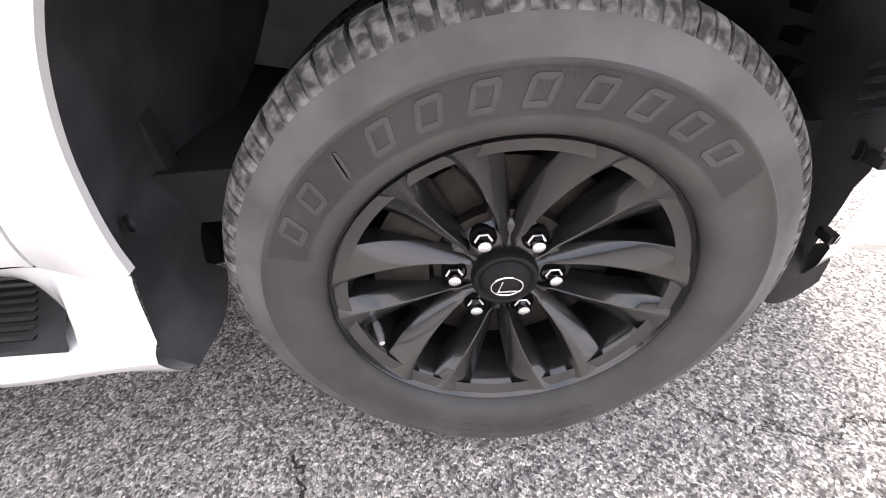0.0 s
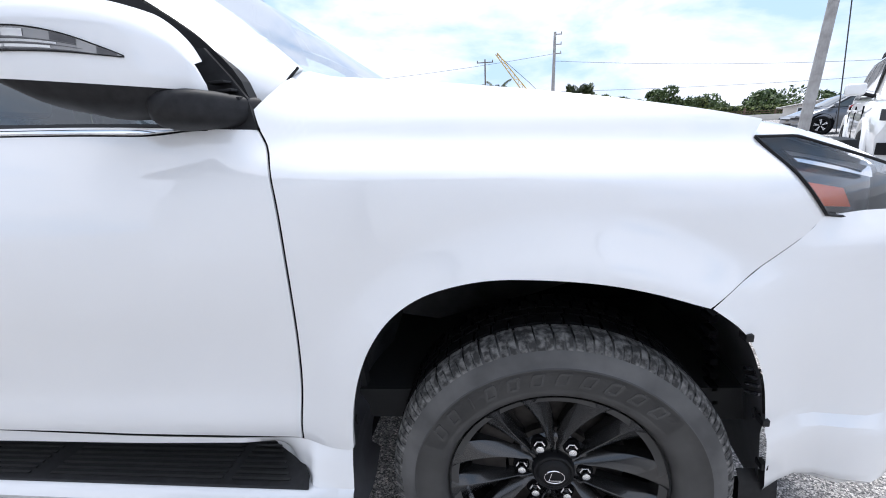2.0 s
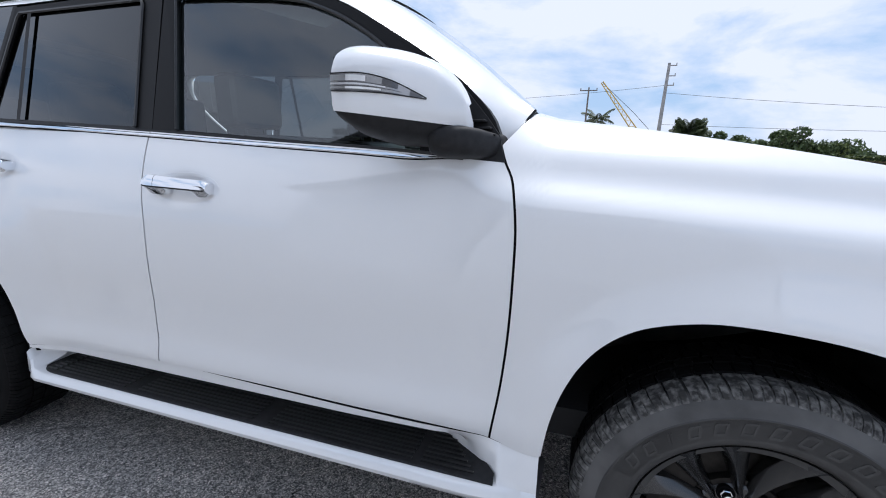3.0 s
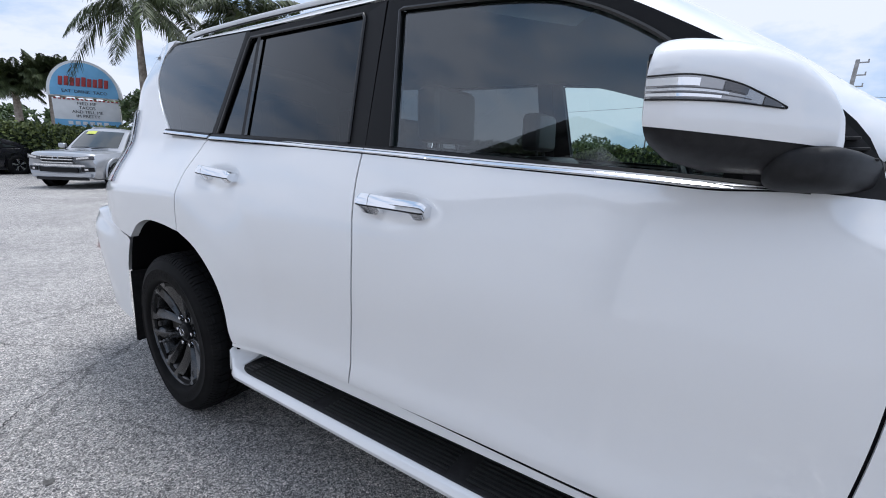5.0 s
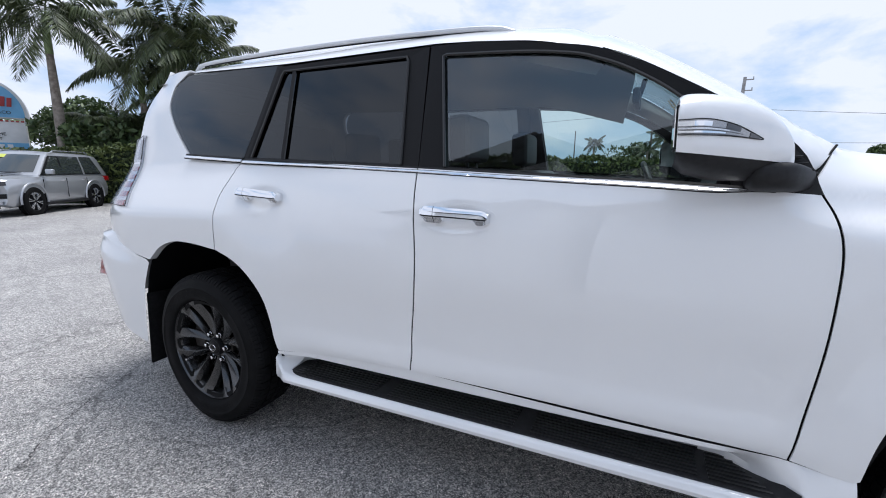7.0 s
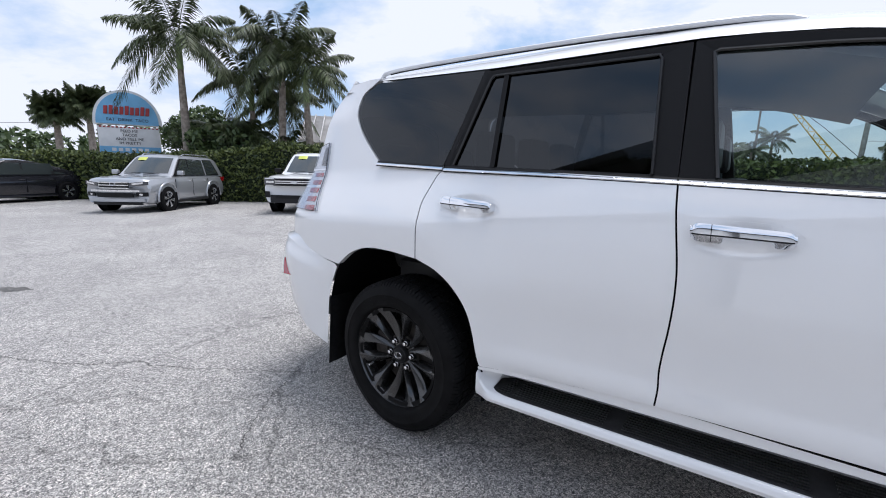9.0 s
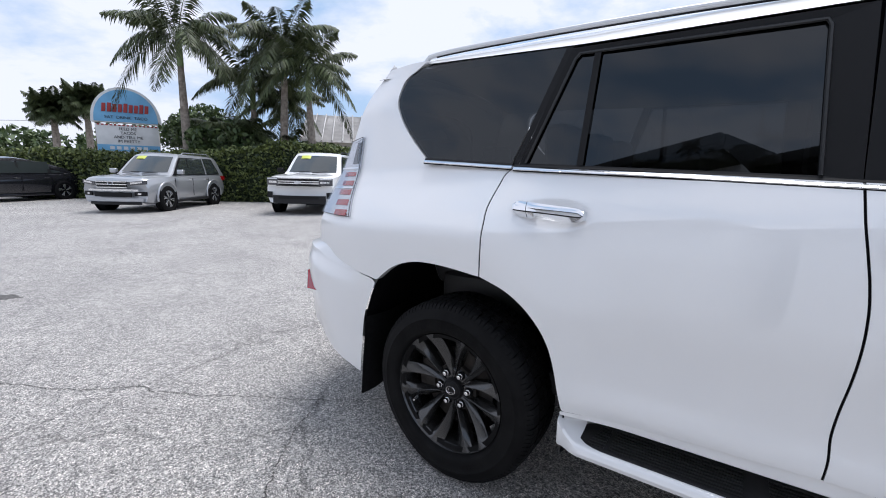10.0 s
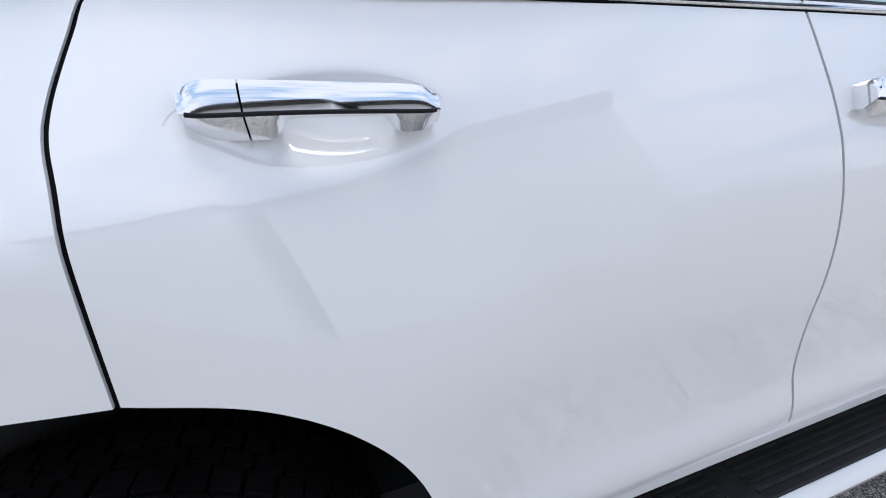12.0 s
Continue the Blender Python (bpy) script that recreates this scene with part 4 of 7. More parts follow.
        p0, p3 = np.array((side_y(x, 0.46) + 0.005, 0.447)), np.array((yo + 0.010, zt + 0.001))
        p1, p2 = p0 + np.array((0.02 + 0.10 * f, -0.03)), p3 + np.array((0.02 + 0.09 * f, 0.004))
        G.append([P(x, *((1 - v) ** 3 * p0 + 3 * v * (1 - v) ** 2 * p1 + 3 * v * v * (1 - v) * p2 + v ** 3 * p3)) for v in np.linspace(0, 1, 12)])
    net(bm, G)
    part("board_foot", bm, PAINT, board)
    bm = bmesh.new()
    tube(bm, [P(x, side_y(x, 0.46) + 0.014, float(np.interp(x, (-2.31, -1.657, -0.535), (0.446, 0.473, 0.448)))) for x in np.linspace(-2.30, -0.54, 40)], 0.0035, 6)
    part("rocker_seal", bm, FRAME_BLACK, suv)

# front bumper, grille, headlights
bm = bmesh.new()
A2 = spline(ARCH_F2, 30)
rows = []
for z in np.linspace(0.27, 0.895, 34):
    if z <= 0.764:
        x0 = float(np.interp(z, A2[::-1, 1], A2[::-1, 0]))
    else:
        x0 = float(np.interp(z, (0.764, 0.868, 0.897), (0.275, 0.452, 0.482)))
    x0 += 0.0025
    y0 = side_y(x0, z)
    lip = 0.018 * smooth01(0.475, 0.455, z) - 0.05 * smooth01(0.33, 0.27, z)
    row = []
    pl = spline([(x0, y0 - lip * 0.4), (max(x0 + 0.10, 0.52), side_y(max(x0 + 0.10, 0.52), z) - lip - 0.02 * smooth01(0.45, 0.75, z)), (0.67 + 0.03 * smooth01(0.45, 0.78, z), 0.110 - lip), (0.82, 0.27 - lip * 0.5), (0.86, 0.52), (0.90 + lip, YC)], 26)
    for x, y in pl:
        row.append((x, y, z))
    row += [(x, 2 * YC - y, z) for x, y, z in row[-2::-1]]
    rows.append(row)
net(bm, rows)
part("front_bumper", bm, PAINT, suv, "white front bumper")
for near in (True, False):
    bm = bmesh.new()
    G = []
    for i in range(7):
        x = 0.405 + 0.075 * i / 6
        zl = 0.262 - 0.030 * math.sin(math.pi * i / 6) ** 0.6
        yy = side_y(0.44, 0.30) + 0.006
        G.append([(x, (yy + d) if near else 2 * YC - yy - d, z) for d, z in ((0.02, 0.34), (0.004, 0.32), (0.0, zl + 0.02), (0.006, zl), (0.10, zl + 0.004))])
    net(bm, G)
    part("air_guard", bm, BLACK_PLASTIC, suv, "black plastic air guard flap")
bm = bmesh.new()
box(bm, 0.80, 0.905, 0.58, 2 * YC - 0.58, 0.42, 0.98, 0.03)
part("grille", bm, FRAME_BLACK, suv, "dark grille")
for near in (True, False):
    G = coons([(0.486, 0.897), (0.56, 0.880), (0.66, 0.850)], [(0.378, 1.036), (0.46, 1.030), (0.66, 0.960)], [(0.486, 0.897), (0.436, 0.960), (0.378, 1.036)], [(0.66, 0.850), (0.66, 0.960)], 24, 14)
    bm = bmesh.new()
    flank(bm, G, 0.02, 0.001, -0.045, near)
    h = part("headlight", bm, SMOKE, suv, "headlight with clear lens and amber reflector")
    bm = bmesh.new()
    flank(bm, G, 0.045, 0.001, 0.003, near)
    part("lens", bm, LENS, h, "clear lens")
    bm = bmesh.new()
    loop = [tuple(p) for p in G[:, 0]][::-1] + [tuple(p) for p in G[0, :]] + [tuple(p) for p in G[:, -1]]
    tube(bm, [(x, (side_y(x, z) - 0.003) if near else 2 * YC - side_y(x, z) + 0.003, z) for x, z in loop], 0.0028, 6)
    part("lens_seal", bm, FRAME_BLACK, h, "black seal round the lens")
    bm = bmesh.new()
    flank(bm, coons([(0.488, 0.906), (0.580, 0.890)], [(0.450, 0.955), (0.555, 0.928)], [(0.488, 0.906), (0.450, 0.955)], [(0.580, 0.890), (0.555, 0.928)], 8, 4), 0.01, 0.001, -0.03, near)
    part("reflector", bm, AMBER, h, "amber side reflector")
    bm = bmesh.new()
    flank(bm, coons([(0.46, 0.985), (0.64, 0.935)], [(0.445, 1.005), (0.64, 0.955)], [(0.46, 0.985), (0.445, 1.005)], [(0.64, 0.935), (0.64, 0.955)], 8, 3), 0.01, 0.001, -0.028, near)
    part("light_bar", bm, CHROME, h, "bright light bar")

# rear: tailgate, bumper, lamps, spoiler
bm = bmesh.new()
rows = []
for z in np.linspace(0.90, 1.80, 26):
    xe = float(np.interp(z, (0.90, 0.93, 1.15, 1.36, 1.55, 1.67, 1.775, 1.80), (-3.62, -3.62, -3.59, -3.53, -3.47, -3.42, -3.33, -3.31)))
    ye = side_y(xe, z)
    rows.append([(xe - 0.15 * (1 - abs(k / 14 - 1) ** 2.6), YC + (k / 14 - 1) * (YC - ye), z) for k in range(29)])
net(bm, rows)
part("tailgate", bm, PAINT, suv, "white tailgate")
bm = bmesh.new()
box(bm, -3.60, -3.55, 0.46, 2 * YC - 0.46, 1.33, 1.68, 0.04)
part("rear_window", bm, TINT, suv)
A2 = spline([(-3.300, 0.21), (-3.262, 0.48), (-3.229, 0.655), (-3.154, 0.808)], 30)
bm = bmesh.new()
rows = []
for i in range(31):
    t = i / 30
    z0 = 0.34 + (0.825 - 0.34) * t
    x0 = float(np.interp(min(z0, 0.808), A2[:, 1], A2[:, 0])) - (0.10 * smooth01(0.80, 0.826, z0))
    zr = 0.50 + (0.93 - 0.50) * t
    out = 0.012 * math.sin(math.pi * t) + 0.030 * smooth01(1.0, 0.80, t)
    row = []
    for x, y, z in spline([(x0, side_y(x0, z0) - 0.002, z0), (-3.44, side_y(-3.36, z0) - out * 0.7, z0 + (zr - z0) * 0.45), (-3.61, -0.004 - out + 0.05 * (1 - t), zr - 0.01), (-3.76 - out, 0.13, zr), (-3.87 - out, 0.45, zr), (-3.90 - out, YC, zr)], 24):
        row.append((x, y, z))
    row += [(x, 2 * YC - y, z) for x, y, z in row[-2::-1]]
    rows.append(row)
last = []
for k, (x, y, z) in enumerate(rows[-1]):
    f = min(k, len(rows[-1]) - 1 - k) / 8
    f = min(f, 1.0) ** 1.5
    last.append((x + 0.13 * f, YC + (y - YC) * (1 - 0.06 * f), z + 0.035 * f))
rows.append(last)
net(bm, rows)
part("rear_bumper", bm, PAINT, suv, "white rear bumper")
for near in (True, False):
    m, base = (1, 0.0) if near else (-1, 2 * YC)
    TL = coons([(-3.605, 1.090), (-3.326, 1.078)], [(-3.510, 1.435), (-3.408, 1.452)], [(-3.605, 1.090), (-3.590, 1.26), (-3.510, 1.435)], spline([(-3.326, 1.078), (-3.368, 1.170), (-3.394, 1.26), (-3.402, 1.36), (-3.408, 1.452)], 20), 16, 30)
    bm = bmesh.new()
    flank(bm, TL, 0.01, 0.001, 0.004, near)
    t = part("tail_light", bm, SILVER, suv, "tail light with red bars under a clear lens")
    inner = TL[1:-1, 1:-1]
    bm = bmesh.new()
    flank(bm, inner, 0.004, 0.001, 0.0075, near)
    part("reflector", bm, SILVER, t, "silver reflector")
    for z0, z1 in ((1.082, 1.108), (1.128, 1.154), (1.176, 1.200), (1.220, 1.242), (1.264, 1.284)):
        xr = float(np.interp((z0 + z1) / 2, (1.068, 1.17, 1.26, 1.36), (-3.326, -3.368, -3.394, -3.402))) - 0.024
        bm = bmesh.new()
        flank(bm, coons([(xr - 0.10, z0), (xr, z0)], [(xr - 0.10, z1), (xr - 0.006, z1)], [(xr - 0.10, z0), (xr - 0.10, z1)], [(xr, z0), (xr - 0.006, z1)], 8, 3), 0.004, 0.001, 0.0105, near)
        part("red_bar", bm, RED_LENS, t, "red light bar")
    for z0, z1, x0_, x1_ in ((1.206, 1.213, -3.59, -3.396), (1.300, 1.308, -3.57, -3.412)):
        bm = bmesh.new()
        flank(bm, coons([(x0_, z0), (x1_, z0)], [(x0_, z1), (x1_, z1)], [(x0_, z0), (x0_, z1)], [(x1_, z0), (x1_, z1)], 8, 2), 0.004, 0.001, 0.011, near)
        part("chrome_rib", bm, CHROME, t, "chrome rib")
    bm = bmesh.new()
    flank(bm, coons([(-3.47, 1.325), (-3.418, 1.325)], [(-3.45, 1.428), (-3.420, 1.428)], [(-3.47, 1.325), (-3.45, 1.428)], [(-3.418, 1.325), (-3.420, 1.428)], 6, 8), 0.004, 0.001, 0.0105, near)
    part("turn_lens", bm, SMOKE, t, "smoked turn signal")
    bm = bmesh.new()
    flank(bm, TL, 0.012, 0.002, 0.015, near)
    part("lens", bm, LENS, t, "clear lens")
    bm = bmesh.new()
    loop = [tuple(p) for p in TL[:, 0]] + [tuple(p) for p in TL[-1, :]] + [tuple(p) for p in TL[:, -1]][::-1]
    tube(bm, [(x, (side_y(x, z) - 0.014) if near else 2 * YC - side_y(x, z) + 0.014, z) for x, z in loop], 0.0014, 6)
    part("lens_seal", bm, FRAME_BLACK, t, "black seal round the lens")
    bm = bmesh.new()
    vs = [bm.verts.new((x, base + m * y, z)) for x, y, z in ((-3.684, 0.004, 0.784), (-3.530, -0.041, 0.701), (-3.652, -0.030, 0.698), (-3.70, 0.06, 0.784), (-3.55, 0.02, 0.701), (-3.67, 0.04, 0.698))]
    for f in ((0, 1, 2), (3, 5, 4), (0, 3, 4, 1), (1, 4, 5, 2), (2, 5, 3, 0)):
        bm.faces.new([vs[i] for i in f])
    part("rear_reflector", bm, RED_LENS, suv, "small red corner reflector", smooth=False)
    # roof rail
    bm = bmesh.new()
    pts = spline([(-3.16, 0.355, 1.790), (-3.10, 0.36, 1.822), (-2.657, 0.36, 1.812), (-2.04, 0.36, 1.781), (-1.58, 0.36, 1.745), (-1.42, 0.36, 1.724), (-1.36, 0.355, 1.700)], 40)
    tube(bm, [(x, base + m * y, z - 0.004) for x, y, z in pts], 0.0115, 10)
    rail = part("roof_rail", bm, RAIL, suv, "satin grey roof rail")
    bm = bmesh.new()
    tube(bm, [(x, base + m * (y - 0.004), z - 0.016) for x, y, z in pts[2:-2]], 0.0035, 6)
    part("rail_base", bm, FRAME_BLACK, rail)
bm = bmesh.new()
rows = []
for back, dz in ((0.0, -0.004), (0.05, -0.006), (0.11, -0.022), (0.165, -0.052), (0.185, -0.068), (0.18, -0.082), (0.12, -0.085), (0.03, -0.085)):
    row = []
    for k in range(41):
        w = 0.86 * (k / 20 - 1)
        ye = glass_y(roof_edge(-3.33)) + 0.05
        z = roof_edge(-3.33) + (roof_mid(-3.33) - roof_edge(-3.33)) * (1 - abs(w) ** 3.2)
        row.append((-3.325 - back * (1 - 0.25 * w * w), YC + w * (YC - ye), z + dz))
    rows.append(row)
net(bm, rows)
part("spoiler", bm, PAINT, suv, "white roof spoiler")


# door handles
def handle(x0, x1, z0, z1, door, near):
    """A chrome pull with a fixed key cover at its rear end, arched over the hand hollow."""
    m, base = (1, 0.0) if near else (-1, 2 * YC)
    L = x1 - x0
    ref = side_y(x0 + L * 0.5, (z0 + z1) / 2) - 0.014

    def ring(bm, t):
        x, z = x0 + L * t, z0 + 0.009 + (z1 - z0) * t
        ends = max(0.62, (1 - abs(2 * t - 1) ** 14) ** 0.5)
        yo = ref - 0.028 - 0.008 * math.sin(math.pi * t)
        hh = 0.0300 * ends * (1 - 0.18 * t)
        arch = smooth01(0.30, 0.39, t) * smooth01(0.84, 0.75, t)
        low = -1.0 + 0.72 * arch
        back = yo + 0.046 - 0.028 * arch
        crest = -0.12 + 0.06 * math.sin(math.pi * t)
        prof = [(yo + 0.020, hh), (yo + 0.012, hh * 0.96), (yo + 0.006, hh * 0.70), (yo + 0.002, hh * 0.30), (yo, hh * crest), (yo + 0.0015, hh * (crest - 0.10)), (yo + 0.008, hh * (0.5 * crest + 0.5 * low)), (yo + 0.016, hh * low + 0.001), (back, hh * low), (back, hh * 0.8)]
        return [bm.verts.new((x, base + m * y, z + dz)) for y, dz in prof]

    def bar(t0, t1, n):
        bm = bmesh.new()
        rings = [ring(bm, t0 + (t1 - t0) * i / n) for i in range(n + 1)]
        for A, B in zip(rings, rings[1:]):
            for k in range(10):
                bm.faces.new((A[k], A[(k + 1) % 10], B[(k + 1) % 10], B[k]))
        bm.faces.new(rings[0][::-1])
        bm.faces.new(rings[-1])
        return bm
    hd = part("door_handle", bar(0.222, 1.0, 40), CHROME, door, "chrome door handle", sharp=24)
    part("key_cover", bar(0.0, 0.214, 14), CHROME, hd, sharp=24)
    core = bar(0.19, 0.25, 4)
    for v in core.verts:
        v.co.y += m * 0.004
    bmesh.ops.scale(core, vec=(1, 1, 0.9), space=Matrix.Translation((0, 0, -(z0 + 0.009 + (z1 - z0) * 0.22))), verts=core.verts)
    part("handle_core", core, GAP, hd)
    # black line along the crest stands in for a dark reflection in the chrome
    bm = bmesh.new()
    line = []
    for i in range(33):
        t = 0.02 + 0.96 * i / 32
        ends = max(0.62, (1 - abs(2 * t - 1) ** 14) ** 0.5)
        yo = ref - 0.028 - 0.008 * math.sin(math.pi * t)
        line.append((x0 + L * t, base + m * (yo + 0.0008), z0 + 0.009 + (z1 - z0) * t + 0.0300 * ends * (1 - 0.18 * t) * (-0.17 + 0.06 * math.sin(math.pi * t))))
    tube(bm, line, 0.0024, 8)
    part("accent_line", bm, FRAME_BLACK, hd, "thin black line painted for a dark reflection")
    # the raised edge of the hollow behind the pull
    bm = bmesh.new()
    cx, cz = x0 + L * 0.5, (z0 + z1) / 2 + 0.004
    tube(bm, [(cx + 0.142 * math.cos(w), base + m * (side_y(cx + 0.142 * math.cos(w), cz + 0.043 * math.sin(w)) + 0.0012), cz + 0.043 * math.sin(w)) for w in np.linspace(0.1, math.pi - 0.1, 33)], 0.0014, 6)
    part("hollow_edge", bm, PAINT, door)


for near, panels in ((True, near_panels), (False, far_panels)):
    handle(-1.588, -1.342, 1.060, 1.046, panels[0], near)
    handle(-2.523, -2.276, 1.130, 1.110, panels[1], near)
    m, base = (1, 0.0) if near else (-1, 2 * YC)
    # bright strip along the window sill
    for seg, door in ((BELT_F, panels[0]), (BELT_R, panels[1]), ([(-2.985, 1.327), (-2.78, 1.309), (-2.572, 1.291)], suv)):
        bm = bmesh.new()
        A = [p for p in spline(seg, 60) if p[0] < -0.605]
        W = [0.15 + 0.85 * smooth01(-0.615, -0.78, x) for x, z in A]
        net(bm, [[(x, base + m * (min(0.119, side_y(x, z - 0.016) + 0.004) - dy), z + 0.001 + dz * f) for dz, dy in ((-0.0150, -0.008), (-0.0145, 0.005), (-0.012, 0.0065), (-0.003, -0.003), (0.0, -0.010))] for (x, z), f in zip(A, W)])
        part("sill_strip", bm, CHROME, door, "bright window sill strip")
        bm = bmesh.new()
        net(bm, [[(x, base + m * (min(0.133, side_y(x, z - 0.016) + 0.018) - dy), z + dz) for dz, dy in ((-0.003, 0.006), (0.001, 0.009), (0.007, 0.003), (0.007, -0.02))] for x, z in A])
        part("sill_seal", bm, FRAME_BLACK, door)
        bm = bmesh.new()
        tube(bm, [(x, base + m * min(0.1175, side_y(x, z - 0.019) + 0.0025), z - 0.0165 * f) for (x, z), f in zip(A, W)], [0.0009 + 0.0016 * f for f in W], 6)
        part("sill_gap", bm, GAP, door)
    # rear door divider and pillar cover
    bm = bmesh.new()
    net(bm, [[gp(x0 + dx, z, 0.006) if near else (x0 + dx, 2 * YC - glass_y(z) + 0.006, z) for dx in (-0.011, 0.011)] for x0, z in ((-2.327, 1.283), (-2.319, 1.48), (-2.311, 1.668))])
    part("window_divider", bm, FRAME_BLACK, panels[1])
    bm = bmesh.new()
    net(bm, [[(x0 + dx, base + m * (glass_y(z) - 0.001), z) for dx in (-0.013, 0.013)] for x0, z in ((-2.568, 1.292), (-2.488, 1.50), (-2.412, 1.700))])
    part("pillar_cover", bm, FRAME_BLACK, suv)
    bm = bmesh.new()
    net(bm, [[(x0 + dx, base + m * (glass_y(z) + 0.012), z) for dx in (-0.03, 0.03)] for x0, z in ((-1.641, 1.225), (-1.640, 1.45), (-1.632, 1.660))])
    part("door_seal", bm, GAP, suv)
    # exterior mirror
    OUTLINE = spline([(-0.842, 1.340), (-0.838, 1.358), (-0.815, 1.364), (-0.76, 1.358), (-0.70, 1.342), (-0.655, 1.319), (-0.617, 1.280), (-0.598, 1.240), (-0.590, 1.200)], 40)

    def white_low(x):
        return 1.222 - 0.033 * (x + 0.842) / 0.252

    def shell_y(x, z, top, lift=0.0):
        """The y of the mirror's outer skin at x and z under its top edge."""
        yo = float(np.interp(x, (-0.842, -0.80, -0.72, -0.65, -0.60, -0.588), (-0.090, -0.082, -0.045, 0.0, 0.042, 0.062)))
        low = float(np.interp(x, (-0.842, -0.82, -0.76, -0.65, -0.588), (1.192, 1.170, 1.152, 1.148, 1.164)))
        zc = 1.235
        if z > zc:
            f = (1 - min((z - zc) / max(top - zc, 0.004), 1.0) ** 5.0) ** 0.4
        else:
            f = (1 - min((zc - z) / (zc - low), 1.0) ** 2.4) ** 0.45
        return 0.075 + (yo - 0.075) * f - lift
    rows, lows = [], []
    for x, top in OUTLINE:
        zw = min(white_low(x), top - 0.002)
        low = float(np.interp(x, (-0.842, -0.82, -0.76, -0.65, -0.588), (1.192, 1.170, 1.152, 1.148, 1.164)))
        rows.append([(x, base + m * shell_y(x, zw + (top - zw) * math.sin(math.pi / 2 * k / 18), top), zw + (top - zw) * math.sin(math.pi / 2 * k / 18)) for k in range(19)])
        lows.append([(x, base + m * shell_y(x, zw + (low - zw) * math.sin(math.pi / 2 * k / 10), top, -0.004), zw + 0.001 + (low - zw) * math.sin(math.pi / 2 * k / 10)) for k in range(11)])
    bm = bmesh.new()
    net(bm, rows)
    rim_in(bm, m * 0.006, 0.001)
    mirror = part("side_mirror", bm, PAINT, suv, "white door mirror with a black lower shell")
    bm = bmesh.new()
    net(bm, lows)
    part("lower_shell", bm, BLACK_PLASTIC, mirror, "black lower shell")
    TOP_L = spline([(-0.841, 1.292), (-0.78, 1.2915), (-0.73, 1.279), (-0.69, 1.259), (-0.668, 1.246)], 24)
    LOW_L = spline([(-0.841, 1.259), (-0.75, 1.2545), (-0.668, 1.244)], 24)

    def skin(p, q, v, lift):
        x, z = p[0] + (q[0] - p[0]) * v, p[1] + (q[1] - p[1]) * v
        return (x, base + m * shell_y(x, z, float(np.interp(x, OUTLINE[3:, 0], OUTLINE[3:, 1])), lift), z)
    bm = bmesh.new()
    net(bm, [[skin(p, q, v, 0.0025) for v in (0, 0.25, 0.5, 0.75, 1)] for p, q in zip(LOW_L, TOP_L)])
    part("turn_signal", bm, SIGNAL_GREY, mirror, "clear and grey turn signal lens")
    for v0, v1, n0, n1, mat_ in ((0.05, 0.10, 1, 20, SMOKE), (0.14, 0.26, 0, 14, CHROME), (0.29, 0.33, 1, 19, SMOKE), (0.36, 0.46, 0, 15, SILVER), (0.49, 0.53, 2, 18, SMOKE), (0.57, 0.88, 0, 10, CHROME), (0.55, 0.95, 13, 18, SMOKE), (0.1, 0.9, 20, 24, SMOKE)):
        bm = bmesh.new()
        net(bm, [[skin(p, q, v, 0.004) for v in (v0, (v0 + v1) / 2, v1)] for p, q in zip(LOW_L[n0:n1], TOP_L[n0:n1])])
        part("light_strip", bm, mat_, mirror, "thin light strip")
    bm = bmesh.new()
    tube(bm, [skin(p, q, 1, 0.003) for p, q in zip(LOW_L, TOP_L)] + [skin(LOW_L[-1], TOP_L[-1], 0, 0.003)] + [skin(p, q, 0, 0.003) for p, q in zip(LOW_L[::-1], TOP_L[::-1])], 0.0012, 6)
    part("signal_frame", bm, FRAME_BLACK, mirror)
    bm = bmesh.new()
    ya, yb = sorted((base + m * -0.072, base + m * 0.055))
    box(bm, -0.845, -0.838, ya, yb, 1.228, 1.328, 0.003)
    part("bezel", bm, FRAME_BLACK, mirror)
    bm = bmesh.new()
    box(bm, -0.8475, -0.8455, min(ya + 0.01, yb), yb - 0.01, 1.234, 1.320)
    part("mirror_glass", bm, MIRROR, mirror)
    bm = bmesh.new()
    for ob in [mirror] + list(mirror.children):
        ob.data.transform(Matrix.Translation((0, 0, 0.012)))

    def corner(v):
        return math.copysign(abs(v) ** 0.55, v)
    net(bm, [[(xc + hx * corner(math.cos(w)), base + m * y, zc + hz * corner(math.sin(w))) for w in np.linspace(0, 2 * math.pi, 37)] for xc, hx, y, zc, hz in ((-0.640, 0.0003, 0.004, 1.178, 0.0003), (-0.640, 0.026, 0.006, 1.178, 0.016), (-0.638, 0.038, 0.014, 1.177, 0.026), (-0.632, 0.050, 0.030, 1.174, 0.032), (-0.620, 0.062, 0.065, 1.169, 0.034), (-0.608, 0.072, 0.10, 1.165, 0.031), (-0.604, 0.080, 0.135, 1.164, 0.031))])
    part("mirror_arm", bm, BLACK_PLASTIC, mirror, "black mirror arm")
    bm = bmesh.new()
    SAIL = [(-0.700, 1.136), (-0.523, 1.127), (-0.538, 1.186), (-0.570, 1.228), (-0.622, 1.288), (-0.700, 1.290), (-0.712, 1.20)]
    F = [[bm.verts.new((x, base + m * (glass_y(z) - d), z)) for x, z in SAIL] for d in (0.012, -0.02)]
    bm.faces.new(F[0])
    for k in range(7):
        bm.faces.new((F[0][k], F[0][(k + 1) % 7], F[1][(k + 1) % 7], F[1][k]))
    part("mirror_sail", bm, BLACK_PLASTIC, mirror, "black plastic corner cover", smooth=False)
    for k in range(3):
        bm = bmesh.new()
        ya, yb = sorted((base + m * 0.085, base + m * 0.125))
